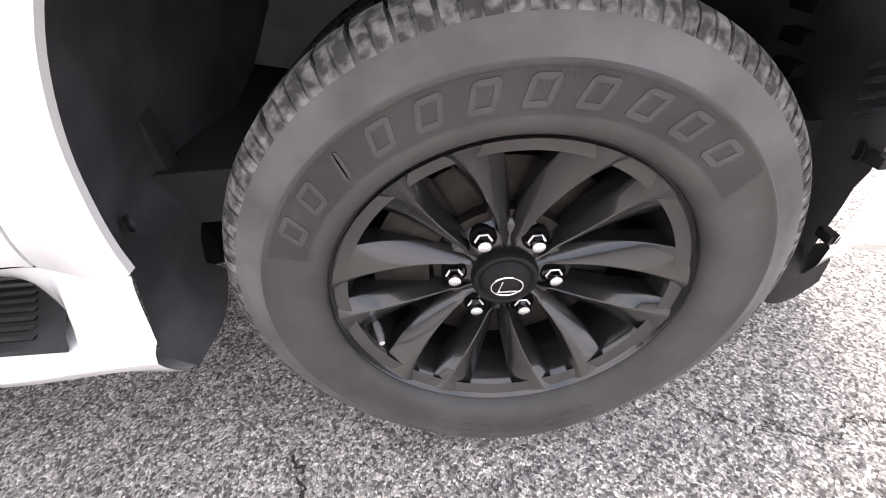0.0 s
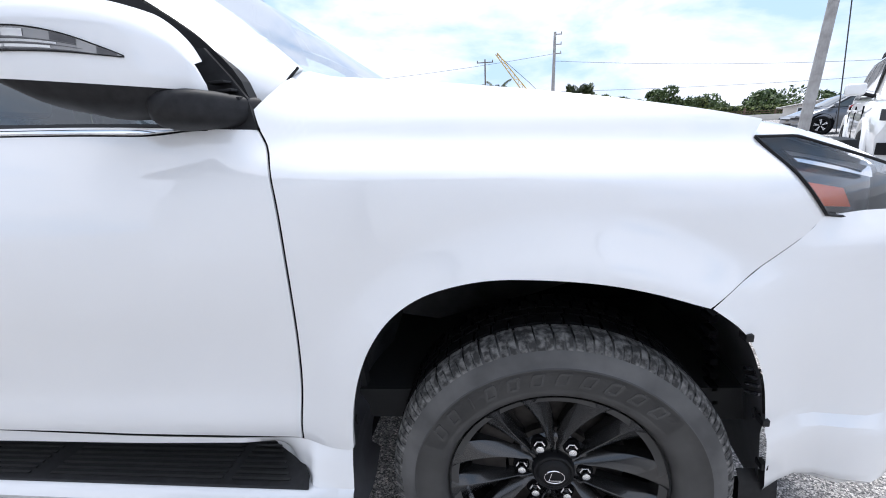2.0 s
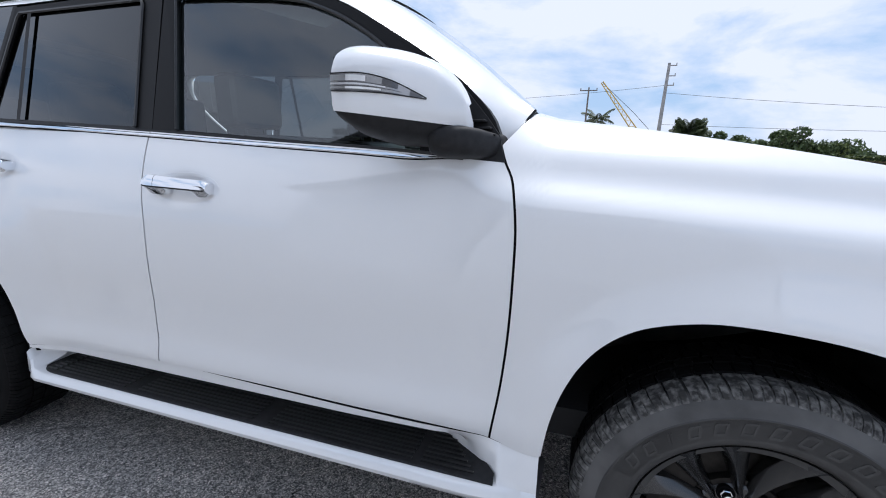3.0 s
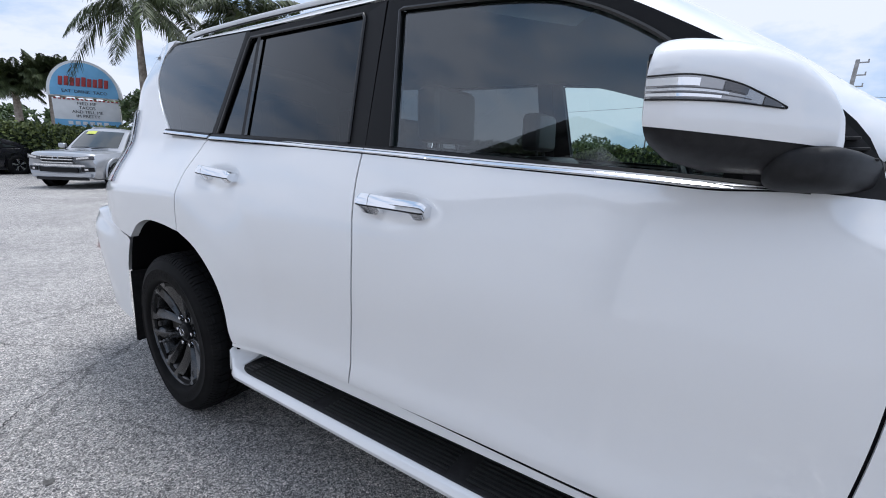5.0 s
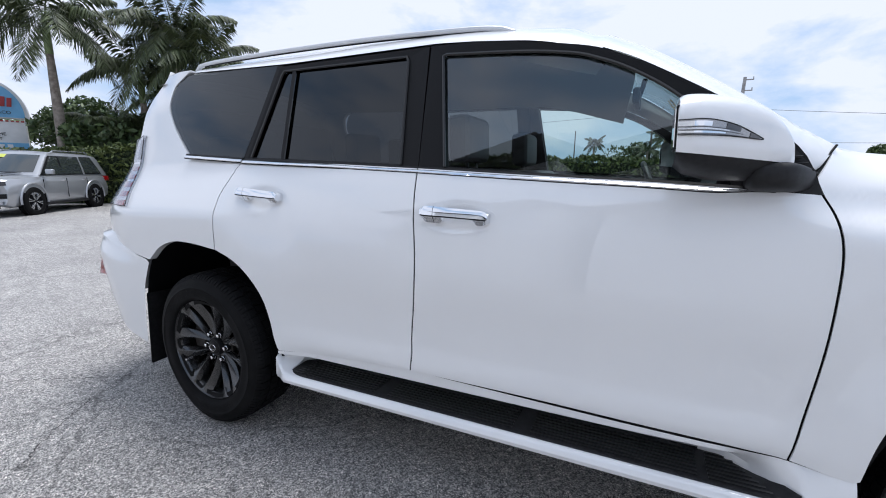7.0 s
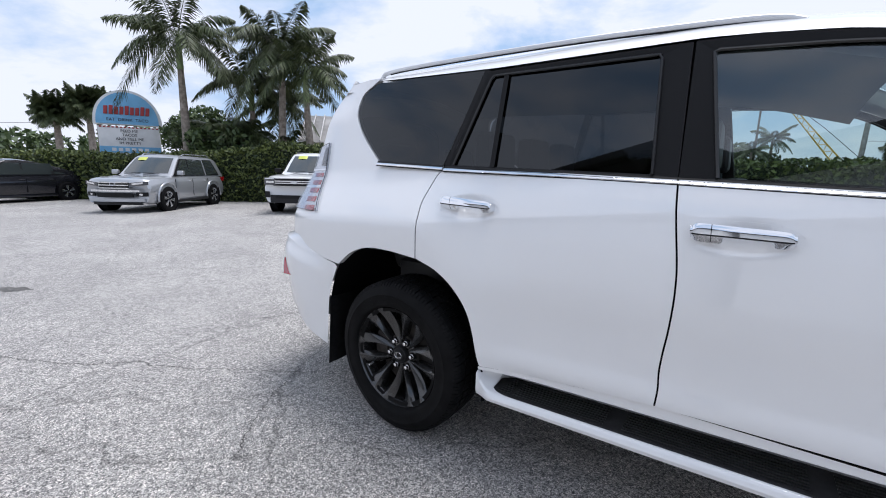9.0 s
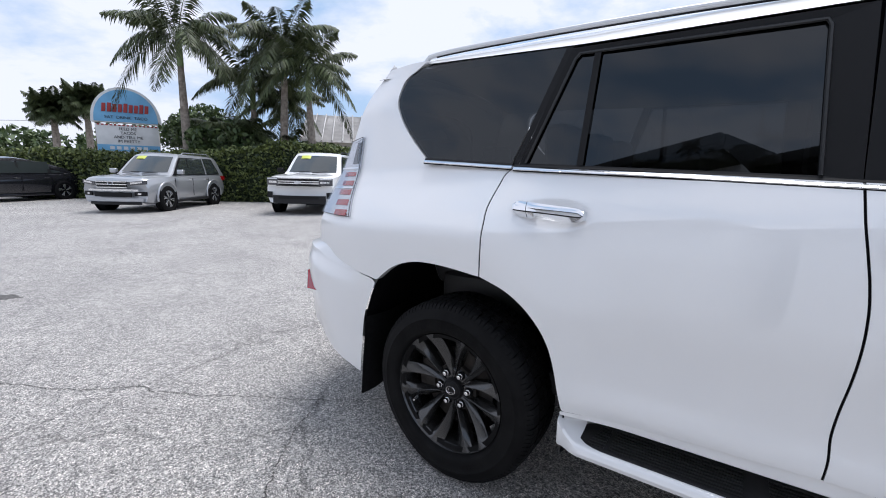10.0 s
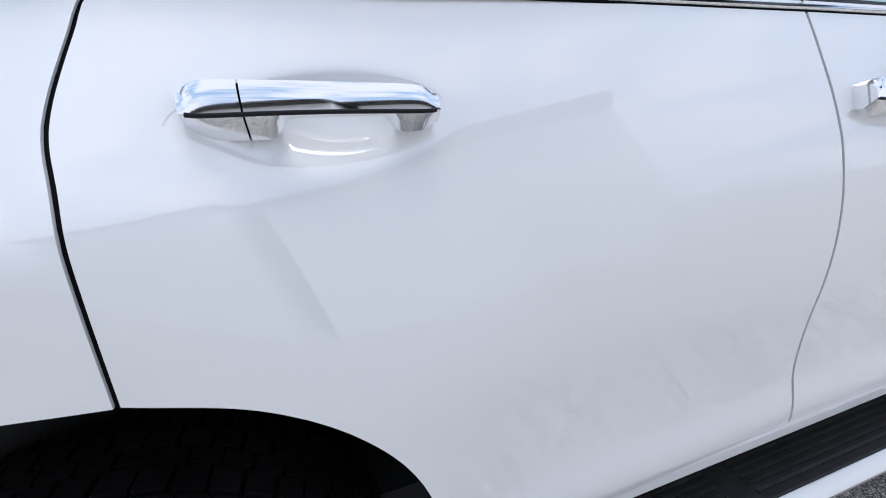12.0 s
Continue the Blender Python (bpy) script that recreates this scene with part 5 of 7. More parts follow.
        box(bm, -0.60 + 0.012 * k, -0.568 + 0.012 * k, ya, yb, 1.216 - 0.016 * k, 1.221 - 0.016 * k, 0.002)
        part("fin", bm, BLACK_PLASTIC, mirror)

# cabin: headliner, seats, dashboard, wheel
bm = bmesh.new()
rows = []
for x in np.linspace(-3.40, -1.06, 20):
    rows.append([(x + 0.08 * (1 - (k / 8 - 1) ** 2) * smooth01(-1.6, -1.06, x), YC + (k / 8 - 1) * (YC - glass_y(roof_edge(x)) - 0.02), roof_edge(x) - 0.03 - 0.05 * smooth01(-1.6, -1.06, x) + (roof_mid(x) - roof_edge(x)) * (1 - abs(k / 8 - 1) ** 3.2)) for k in range(17)])
net(bm, rows)
part("headliner", bm, HEADLINER, suv)


def seat(x, y, wide, cushion=True, h=1.22, head=(0.0,)):
    bm = bmesh.new()
    box(bm, x - 0.05, x + 0.48, y - wide / 2, y + wide / 2, 0.62, 0.80, 0.05, 3)
    s = part("seat", bm, SEAT, suv, "black leather seat")
    bm = bmesh.new()
    vs = box(bm, x - 0.09, x + 0.06, y - wide / 2 + 0.02, y + wide / 2 - 0.02, 0.72, h, 0.05, 3)
    for v in bm.verts:
        v.co.x -= (v.co.z - 0.72) * 0.32
    part("backrest", bm, SEAT, s)
    for hy in head:
        bm = bmesh.new()
        box(bm, x - 0.30, x - 0.20, y + hy - 0.13, y + hy + 0.13, h + 0.03, h + 0.22, 0.035, 3)
        for zz in (-0.05, 0.05):
            tube(bm, [(x - 0.235, y + hy + zz, h - 0.03), (x - 0.245, y + hy + zz, h + 0.08)], 0.007, 6)
        part("headrest", bm, SEAT, s)


seat(-1.35, 0.50, 0.54)
seat(-1.35, 1.38, 0.54)
seat(-2.25, 0.94, 1.36, h=1.24, head=(-0.46, 0.0, 0.46))
seat(-3.02, 0.94, 1.2, h=1.24, head=(-0.34, 0.34))
bm = bmesh.new()
G = []
for y in np.linspace(0.20, 2 * YC - 0.20, 14):
    hood = 0.06 * math.exp(-((y - 1.38) / 0.22) ** 2)
    G.append([(-0.20, y, 1.16), (-0.45, y, 1.17 + hood * 0.5), (-0.62, y, 1.13 + hood), (-0.68, y, 1.05), (-0.60, y, 0.75), (-0.45, y, 0.55)])
net(bm, G)
part("dashboard", bm, INTERIOR, suv, "black dashboard")
bm = bmesh.new()
ring = [(-0.86 - 0.07 * math.sin(w), 1.38 + 0.19 * math.cos(w), 1.07 + 0.17 * math.sin(w)) for w in (2 * math.pi * k / 40 for k in range(41))]
tube(bm, ring, 0.015, 8, False)
for w in (0.2, math.pi - 0.2, -math.pi / 2):
    tube(bm, [(-0.83, 1.38, 1.07), (-0.86 - 0.07 * math.sin(w), 1.38 + 0.19 * math.cos(w), 1.07 + 0.17 * math.sin(w))], 0.014, 6)
tube(bm, [(-0.86, 1.38, 1.07), (-0.62, 1.38, 1.02)], 0.04, 10)
part("steering_wheel", bm, SEAT, suv, "black steering wheel")
bm = bmesh.new()
box(bm, -0.98, -0.95, 0.82, 1.06, 1.48, 1.55, 0.012)
tube(bm, [(-0.955, 0.94, 1.53), (-0.935, 0.94, 1.60)], 0.01, 6)
part("interior_mirror", bm, INTERIOR, suv)

# ---- surroundings ----
def leafy(name, dark, light, rough=0.55):
    m = principled(name, light, rough)
    n, l = m.node_tree.nodes, m.node_tree.links
    g = n.new("ShaderNodeNewGeometry")
    r = n.new("ShaderNodeValToRGB")
    r.color_ramp.elements[0].color, r.color_ramp.elements[1].color = (*dark, 1), (*light, 1)
    l.new(g.outputs["Random Per Island"], r.inputs["Fac"])
    l.new(r.outputs["Color"], n["Principled BSDF"].inputs["Base Color"])
    return m


HEDGE = leafy("hedge_leaf", (0.02, 0.036, 0.010), (0.15, 0.185, 0.045))
TREE_LEAF = leafy("tree_leaf", (0.03, 0.055, 0.018), (0.11, 0.155, 0.05))
FROND = leafy("palm_frond", (0.028, 0.042, 0.016), (0.105, 0.13, 0.05))
BARK = noise_into(principled("palm_bark", (0.3, 0.26, 0.22), 0.9), (0.16, 0.13, 0.105), (0.38, 0.33, 0.28), 6, bump=0.5, bump_scale=20, dist=0.02)
SHAFT = noise_into(principled("green_crownshaft", (0.2, 0.3, 0.1), 0.5), (0.14, 0.20, 0.07), (0.25, 0.33, 0.13), 3)
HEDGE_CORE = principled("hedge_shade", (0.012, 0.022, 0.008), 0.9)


def leaf_mesh(name, material, centres, size, rnd, flat=0.0):
    """Many small pointed leaves, one quad each, at the given places."""
    n = len(centres)
    a = rnd.normal(size=(n, 3))
    a /= np.linalg.norm(a, axis=1)[:, None]
    b = rnd.normal(size=(n, 3))
    b -= a * (a * b).sum(1)[:, None]
    b /= np.linalg.norm(b, axis=1)[:, None]
    s = size * rnd.uniform(0.6, 1.4, (n, 1))
    C = np.asarray(centres)
    V = np.stack([C - a * s, C - b * s * 0.45, C + a * s, C + b * s * 0.45], 1).reshape(-1, 3)
    me = bpy.data.meshes.new(name)
    me.from_pydata(V.tolist(), [], np.arange(4 * n).reshape(n, 4).tolist())
    me.materials.append(material)
    return me


def hedge(p, q, height, depth, n, name_label, size=0.075, seed=1, drop=0.0):
    """A clipped hedge from p to q: a core painted with inner shade, under a shell of leaves."""
    rnd = np.random.RandomState(seed)
    p, q = np.array(p, float), np.array(q, float)
    d = q - p
    L = np.linalg.norm(d)
    d /= L
    side = np.array((-d[1], d[0]))
    t = rnd.uniform(0, L, n)
    lump = 0.12 * np.sin(t * 1.3) + 0.09 * np.sin(t * 3.1 + 1) + 0.05 * np.sin(t * 7.7)
    face = rnd.randint(0, 3, n)
    u = np.where(face == 0, depth / 2 + rnd.normal(0, 0.08, n), rnd.uniform(-depth / 2, depth / 2, n))
    u = np.where(face == 1, -depth / 2 + rnd.normal(0, 0.08, n), u)
    h = height + 0.6 * lump - drop * np.clip((t / L - 0.2) / 0.12, 0, 1)
    z = np.where(face == 2, h + rnd.normal(0, 0.07, n), rnd.uniform(0.0, 1.0, n) ** 0.9 * (h + 0.3) - 0.3)
    C = np.stack([p[0] + d[0] * t + side[0] * u, p[1] + d[1] * t + side[1] * u, z + 0.02], 1)
    ob = new("hedge", leaf_mesh("hedge", HEDGE, C, size, rnd))
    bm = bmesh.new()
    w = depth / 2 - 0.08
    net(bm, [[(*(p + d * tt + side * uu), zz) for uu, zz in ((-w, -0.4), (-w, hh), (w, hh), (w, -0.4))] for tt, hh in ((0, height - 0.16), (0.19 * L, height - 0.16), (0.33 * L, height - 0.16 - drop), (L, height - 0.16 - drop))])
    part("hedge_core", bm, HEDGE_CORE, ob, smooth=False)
    return tagged(ob, name_label, "hedge", kind="stuff")


hedge((-12.96, 12.97), (-39.96, -6.1), 2.10, 1.6, 60000, "dense clipped green hedge behind the parked cars", 0.08, 1, 0.48)
hedge((-14.0, 20.0), (5.0, 23.8), 1.9, 1.6, 16000, "dense green hedge along the far side of the lot", 0.12, 2)


def frond(bm, base, az, rise, length, droop, rnd, leaflets=74, width=0.42, dry=False):
    """A feather palm leaf: an arching rib with hanging leaflets on both sides."""
    pts = []
    for i in range(11):
        t = i / 10
        out = length * (t - 0.18 * droop * t * t)
        up = length * (math.sin(rise) * t - droop * t * t * 0.75)
        pts.append(Vector((base[0] + math.cos(az) * out * math.cos(rise * 0.6), base[1] + math.sin(az) * out * math.cos(rise * 0.6), base[2] + up)))
    for i in range(10):
        s = Vector((-math.sin(az), math.cos(az), 0)) * 0.025 * (1 - i / 11)
        vs = [bm.verts.new(p) for p in (pts[i] - s, pts[i] + s, pts[i + 1] + s * 0.9, pts[i + 1] - s * 0.9)]
        bm.faces.new(vs)
    sidev = Vector((-math.sin(az), math.cos(az), 0))
    for k in range(leaflets):
        t = 0.12 + 0.88 * (k + 0.5) / leaflets
        f = t * 10
        i = min(int(f), 9)
        p = pts[i].lerp(pts[i + 1], f - i)
        fwd = (pts[i + 1] - pts[i]).normalized()
        w = width * math.sin(math.pi * min(1, 0.18 + 0.82 * t)) ** 0.6 * rnd.uniform(0.8, 1.15)
        for sg in (-1, 1):
            tip = p + sidev * sg * w * rnd.uniform(0.55, 0.85) + fwd * w * 0.45 - Vector((0, 0, w * rnd.uniform(0.3, 1.0)))
            mid = (p + tip) / 2 + Vector((0, 0, w * 0.10))
            e = fwd * 0.034
            vs = [bm.verts.new(v) for v in (p - e, mid - e, tip, mid + e)]
            bm.faces.new(vs)


def palm(x, y, height, crown, seed, label, n=24, lean=0.0, trunk_r=0.17, shaft=True, fan=False):
    rnd = random.Random(seed)
    root = new("palm_tree")
    root.location = (x, y, ground_height(x))
    height -= min(ground_height(x), 0.0)
    pts = [(lean * (t ** 1.5), 0.25 * lean * t, height * t) for t in (k / 9 for k in range(10))]
    bm = bmesh.new()
    tube(bm, pts, [trunk_r * (1.25 - 0.55 * t + 0.12 * math.sin(3 * t)) for t in (k / 9 for k in range(10))], 12)
    part("trunk", bm, BARK, root, "pale ringed palm trunk")
    top = Vector(pts[-1])
    if shaft:
        bm = bmesh.new()
        tube(bm, [top - Vector((0, 0, 0.1)), top + Vector((0, 0, 0.7)), top + Vector((0, 0, 1.4))], [trunk_r * 0.80, trunk_r * 0.78, 0.07], 12)
        part("crownshaft", bm, SHAFT, root, "smooth green crownshaft")
        top = top + Vector((0, 0, 1.25))
    bm = bmesh.new()
    for k in range(n):
        az = 2 * math.pi * (k * 0.381966) + rnd.uniform(-0.2, 0.2)
        lev = k / n
        if fan:
            frond(bm, top, az, 1.4 - 1.9 * lev, crown * rnd.uniform(0.8, 1.1), 0.30 + 0.25 * lev, rnd, width=0.42 * crown)
        else:
            frond(bm, top, az, 1.25 - 1.35 * lev + rnd.uniform(-0.2, 0.2), crown * rnd.uniform(0.9, 1.25), 0.60 + 0.5 * lev + rnd.uniform(-0.1, 0.15), rnd, width=0.24 * crown)
    part("crown", bm, FROND, root, "arching green palm fronds", smooth=False)
    return tagged(root, label, "palm tree", "palms behind the hedge")


palm(-23.2, 7.6, 5.7, 3.2, 3, "tall royal palm with a pale trunk behind the hedge", 22)
palm(-20.2, 10.6, 5.5, 3.0, 4, "royal palm with dense arching fronds behind the hedge", 24, 0.3)
palm(-18.6, 11.2, 4.4, 2.7, 5, "royal palm with drooping fronds behind the hedge", 20, -0.2)
palm(-22.6, 10.6, 4.2, 2.7, 6, "royal palm among other palms behind the hedge", 20)
palm(-22.4, 12.2, 3.4, 2.6, 7, "shorter palm among taller palms behind the hedge", 20)
palm(-21.2, 11.2, 2.0, 2.2, 13, "low palm with drooping fronds behind the hedge", 20, 0.2, 0.14, False)
palm(-24.6, 10.0, 2.7, 2.3, 8, "short palm half hidden by the hedge", 18, 0.2, 0.15, False)
palm(-21.4, 9.4, 2.6, 2.2, 9, "short bushy palm half hidden by the hedge", 18, 0.0, 0.15, False)
palm(-8.3, 60.0, 5.2, 1.9, 10, "distant palm beyond the far hedge", 15, 0.0, 0.15, False)
palm(0.2, 61.0, 5.6, 2.6, 11, "low wide palm beyond the far hedge", 15, 0.0, 0.15, False)
palm(-1.6, 58.0, 4.0, 2.6, 12, "small palm beyond the far hedge", 14, 0.0, 0.15, False)


def tree(x, y, height, spread, seed, label, leaves=2600, blobs=9, size=0.16, low=0.25):
    rnd = np.random.RandomState(seed)
    root = new("tree")
    root.location = (x, y, ground_height(x))
    bm = bmesh.new()
    tube(bm, [(0, 0, 0), (0.1, 0, height * 0.25), (0.0, 0.1, height * 0.5)], [0.22, 0.16, 0.11], 8)
    cs = []
    for k in range(blobs):
        a, r = rnd.uniform(0, 6.283), spread * rnd.uniform(0.1, 0.75)
        c = np.array((r * math.cos(a), r * math.sin(a), height * rnd.uniform(low + 0.1, 0.82)))
        cs.append((c, rnd.uniform(0.32, 0.55) * spread))
        tube(bm, [(0, 0, height * 0.3), tuple(c * 0.6 + np.array((0, 0, height * 0.12))), tuple(c)], [0.09, 0.06, 0.03], 6)
    part("trunk", bm, BARK, root)
    C = []
    for c, r in cs:
        m = leaves // blobs
        v = rnd.normal(size=(m, 3))
        v /= np.linalg.norm(v, axis=1)[:, None]
        v *= (rnd.uniform(0.45, 1.0, (m, 1)) ** 0.5) * r * np.array((1, 1, 0.72))
        C.append(c + v)
    ob = new("crown", leaf_mesh("crown", TREE_LEAF, np.concatenate(C), size, rnd))
    ob.parent = root
    return tagged(root, label, "tree")


# bushes and low trees behind the hedge
for k, (x, y, h, sp) in enumerate(((-27.5, 12.0, 5.0, 2.6), (-24.8, 9.6, 4.4, 2.2), (-22.6, 9.4, 4.0, 2.0), (-23.4, 10.6, 4.0, 2.0), (-30.5, 11.5, 5.4, 2.6))):
    tree(x, y, h, sp, 20 + k, "dark green bushy tree behind the hedge", 3200, 10, 0.15)
# cabbage palms and far woods behind the sign
for k, (x, y, h) in enumerate(((-41.0, 6.6, 4.4), (-42.5, 9.4, 5.2), (-40.0, 8.2, 5.0))):
    palm(x, y, h + 0.5, 1.6, 40 + k, "cabbage palm with a round fan crown", 56, 0.1, 0.2, False, True)
for k, (x, y, h, sp) in enumerate(((-58, -3.0, 4.6, 5), (-60, 2.0, 4.2, 5), (-66, -10, 4.8, 6), (-62, 8.0, 4.6, 5), (-55, 14.0, 5.4, 5))):
    tree(x, y, h, sp, 60 + k, "distant dark green tree", 2600, 12, 0.35, 0.1)
# trees across the street, in front of the bonnet
palm(11.2, 60.0, 4.1, 2.5, 46, "cabbage palm with a round bushy crown across the street", 60, 0.0, 0.25, False, True)
for k, (x, y, h, sp) in enumerate(((-2.8, 60, 5.6, 3.4), (0.6, 61, 4.2, 2.2), (14.2, 60, 4.6, 2.2), (17.2, 60, 4.9, 2.4), (19.8, 59, 4.6, 2.2), (22.4, 60, 5.3, 2.6), (24.4, 60, 3.6, 2.2), (8.6, 60, 3.4, 2.2), (-18, 62, 5.2, 4), (-27, 60, 5.5, 4))):
    tree(x, y, h, sp, 80 + k, "broad green tree across the street", 3000, 11, 0.22, 0.12)

for k, (x, y, h, sp) in enumerate(((56, 122, 4.4, 8), (70, 120, 5.0, 9), (84, 116, 4.6, 8), (97, 110, 5.2, 9))):
    tree(x, y, h, sp, 110 + k, "distant dark green tree beyond the street", 3000, 12, 0.55, 0.1)
hedge((11.5, 61.5), (27.5, 61.0), 3.1, 3.0, 9000, "dense green shrubs under the trees across the street", 0.2, 7)
hedge((26.0, 104.0), (110.0, 84.0), 2.3, 3.0, 9000, "low dark green scrub beyond the street", 0.4, 8)

# ---- poles, wires, crane ----
CONCRETE = noise_into(principled("grey_concrete", (0.35, 0.34, 0.33), 0.85), (0.26, 0.25, 0.24), (0.42, 0.41, 0.4), 3)
WOOD_POLE = noise_into(principled("weathered_wood", (0.2, 0.17, 0.15), 0.9), (0.12, 0.10, 0.09), (0.26, 0.22, 0.19), 4)
YELLOW = principled("yellow_paint", (0.62, 0.42, 0.08), 0.5)
CABLE = principled("black_cable", (0.03, 0.03, 0.03), 0.6)


def utility_pole(x, y, h, r, material, arms, label, lean=0.0):
    root = new("utility_pole")
    root.location = (x, y, 0)
    bm = bmesh.new()
    tube(bm, [(0, 0, 0), (lean / 2, 0, h / 2), (lean, 0, h)], [r, r * 0.85, r * 0.65], 10)
    part("post", bm, material, root)
    for z, w in arms:
        bm = bmesh.new()
        box(bm, lean * z / h - w[0], lean * z / h + w[1], -0.06, 0.06, z - 0.06, z + 0.06, 0.01)
        for e in (-w[0], w[1]):
            if abs(e) > 0.3:
                tube(bm, [(lean * z / h + e * 0.92, 0, z), (lean * z / h + e * 0.92, 0, z + 0.3)], 0.06, 6)
        part("crossarm", bm, material, root)
    return tagged(root, label, "utility pole")


utility_pole(7.65, 60, 12.5, 0.26, CONCRETE, ((12.2, (0, 0.9)), (11.0, (0, 0.9)), (9.9, (0, 0.9))), "tall grey concrete utility pole with short side arms", 0.15)
utility_pole(-1.35, 60, 9.8, 0.14, WOOD_POLE, ((9.4, (1.1, 1.1)),), "wooden utility pole with a crossarm and insulators")
utility_pole(-10.9, 60, 6.9, 0.10, WOOD_POLE, (), "thin wooden pole with wires")
utility_pole(11.55, 17.2, 9.5, 0.19, CONCRETE, (), "weathered grey pole beside the parked cars", 0.42)
for p, q, sag in (((7.8, 60, 9.0), (70, 62, 7.0), 1.0), ((7.8, 60, 5.2), (70, 62, 5.6), 0.6), ((7.8, 60, 9.9), (-60, 60, 8.6), 1.4), ((11.9, 17.2, 9.3), (12.6, 17.0, 0.3), -0.2), ((11.9, 17.2, 9.0), (22, 14, 6.0), 1.2), ((-70, 16, 6.5), (-40, -12, 3.0), 0.4)):
    bm = bmesh.new()
    p, q = Vector(p), Vector(q)
    tube(bm, [p.lerp(q, t) - Vector((0, 0, sag * 4 * t * (1 - t))) for t in (k / 12 for k in range(13))], 0.022, 5)
    tagged(part("overhead_cable", bm, CABLE), "thin black overhead cable", "cable", "overhead cables")

crane = new("crane")
tagged(crane, "yellow lattice boom crane beyond the trees", "crane")
foot, tip = Vector((6.3, 60, 2.6)), Vector((0.2, 60, 10.4))
axis = (tip - foot).normalized()
up = axis.cross(Vector((0, 1, 0))).normalized()
for sy, sz in ((-1, -1), (-1, 1), (1, -1), (1, 1)):
    bm = bmesh.new()
    tube(bm, [foot + Vector((0, sy * 0.3, 0)) + up * sz * 0.38, tip + Vector((0, sy * 0.12, 0)) + up * sz * 0.14], 0.05, 5)
    part("chord", bm, YELLOW, crane)
bm = bmesh.new()
for k in range(22):
    a, b = foot.lerp(tip, k / 22), foot.lerp(tip, (k + 1) / 22)
    wa, wb = 0.38 - 0.24 * k / 22, 0.38 - 0.24 * (k + 1) / 22
    s = 1 if k % 2 else -1
    tube(bm, [a + up * wa * s, b - up * wb * s], 0.035, 4)
    tube(bm, [a + Vector((0, 0.3 * s, 0)) + up * wa, b - Vector((0, 0.3 * s, 0)) + up * wb], 0.03, 4)
part("lacing", bm, YELLOW, crane)
bm = bmesh.new()
box(bm, 5.6, 8.6, 59, 61, 0, 2.8, 0.1)
part("cab", bm, YELLOW, crane)
bm = bmesh.new()
tube(bm, [tip, Vector((4.5, 60, 6.6)), Vector((8.3, 60, 2.8))], 0.03, 4)
part("stay", bm, CABLE, crane)

# ---- roadside sign ----
SIGN_BLUE = noise_into(principled("sky_blue_panel", (0.16, 0.42, 0.68), 0.4), (0.14, 0.38, 0.62), (0.19, 0.47, 0.74), 2)
SIGN_WHITE = noise_into(principled("white_panel", (0.75, 0.75, 0.75), 0.5), (0.68, 0.68, 0.68), (0.78, 0.78, 0.78), 3)
RED_PAINT = principled("red_paint", (0.35, 0.03, 0.03), 0.5)
INK = principled("black_letters", (0.015, 0.015, 0.02), 0.6)
sign = new("roadside_sign")
sign.matrix_world = pose(-26.3, 6.3, 0.20, 0, 0, 66)
tagged(sign, "arched blue and white roadside sign with a letter board", "sign")


def arch_plate(w, h, y0, y1, z0, n=28):
    bm = bmesh.new()
    P = [(w * math.cos(math.pi * k / n), z0 + h * math.sin(math.pi * k / n) ** 0.9) for k in range(n + 1)]
    A = [bm.verts.new((x, y0, z)) for x, z in P]
    B = [bm.verts.new((x, y1, z)) for x, z in P]
    bm.faces.new(A)
    bm.faces.new(B[::-1])
    for k in range(n + 1):
        j = (k + 1) % (n + 1)
        bm.faces.new((A[k], B[k], B[j], A[j]))
    return bm


part("arch_frame", arch_plate(1.36, 1.62, -0.08, 0.45, 2.95), SIGN_WHITE, sign, "white arched edge", sharp=40)
part("arch_panel", arch_plate(1.24, 1.48, -0.10, -0.06, 2.98), SIGN_BLUE, sign, "sky blue arched panel", sharp=40)
bm = bmesh.new()
box(bm, -1.22, 1.22, -0.06, 0.40, 1.45, 2.86, 0.02)
part("letter_board", bm, SIGN_WHITE, sign, "white letter board")
bm = bmesh.new()
box(bm, -1.22, 1.22, -0.075, -0.05, 1.62, 1.92)
part("lower_band", bm, SIGN_BLUE, sign, "blue lower band")
bm = bmesh.new()
for k in range(15):
    box(bm, -1.15 + k * 0.16, -1.06 + k * 0.16, -0.085, -0.06, 2.80, 2.86)
part("trim_band", bm, RED_PAINT, sign)
for x in (-0.8, 0.8):
    bm = bmesh.new()
    box(bm, x - 0.08, x + 0.08, 0.1, 0.26, -0.7, 1.5, 0.01)
    part("post", bm, SIGN_WHITE, sign)
for k in range(9):
    bm = bmesh.new()
    x = -0.82 + k * 0.205
    box(bm, x - 0.075, x + 0.075, -0.14, -0.10, 3.42, 3.80 + 0.03 * math.sin(k * 2), 0.015)
    for v in bm.verts:
        v.co.x += (v.co.z - 3.6) * 0.12
    part("name_block", bm, RED_PAINT, sign)


def lettering(text, x, z, size, material, parent, y):
    cu = bpy.data.curves.new("lettering", "FONT")
    cu.body, cu.size, cu.align_x, cu.extrude = text, size, "CENTER", 0.006
    tmp = new("lettering_source", cu)
    me = bpy.data.meshes.new_from_object(tmp)
    bpy.data.objects.remove(tmp)
    bpy.data.curves.remove(cu)
    me.materials.clear()
    me.materials.append(material)
    ob = new("lettering", me)
    ob.parent = parent
    ob.matrix_basis = pose(x, y, z, 90, 0, 0)
    return tagged(ob, kind="stuff")


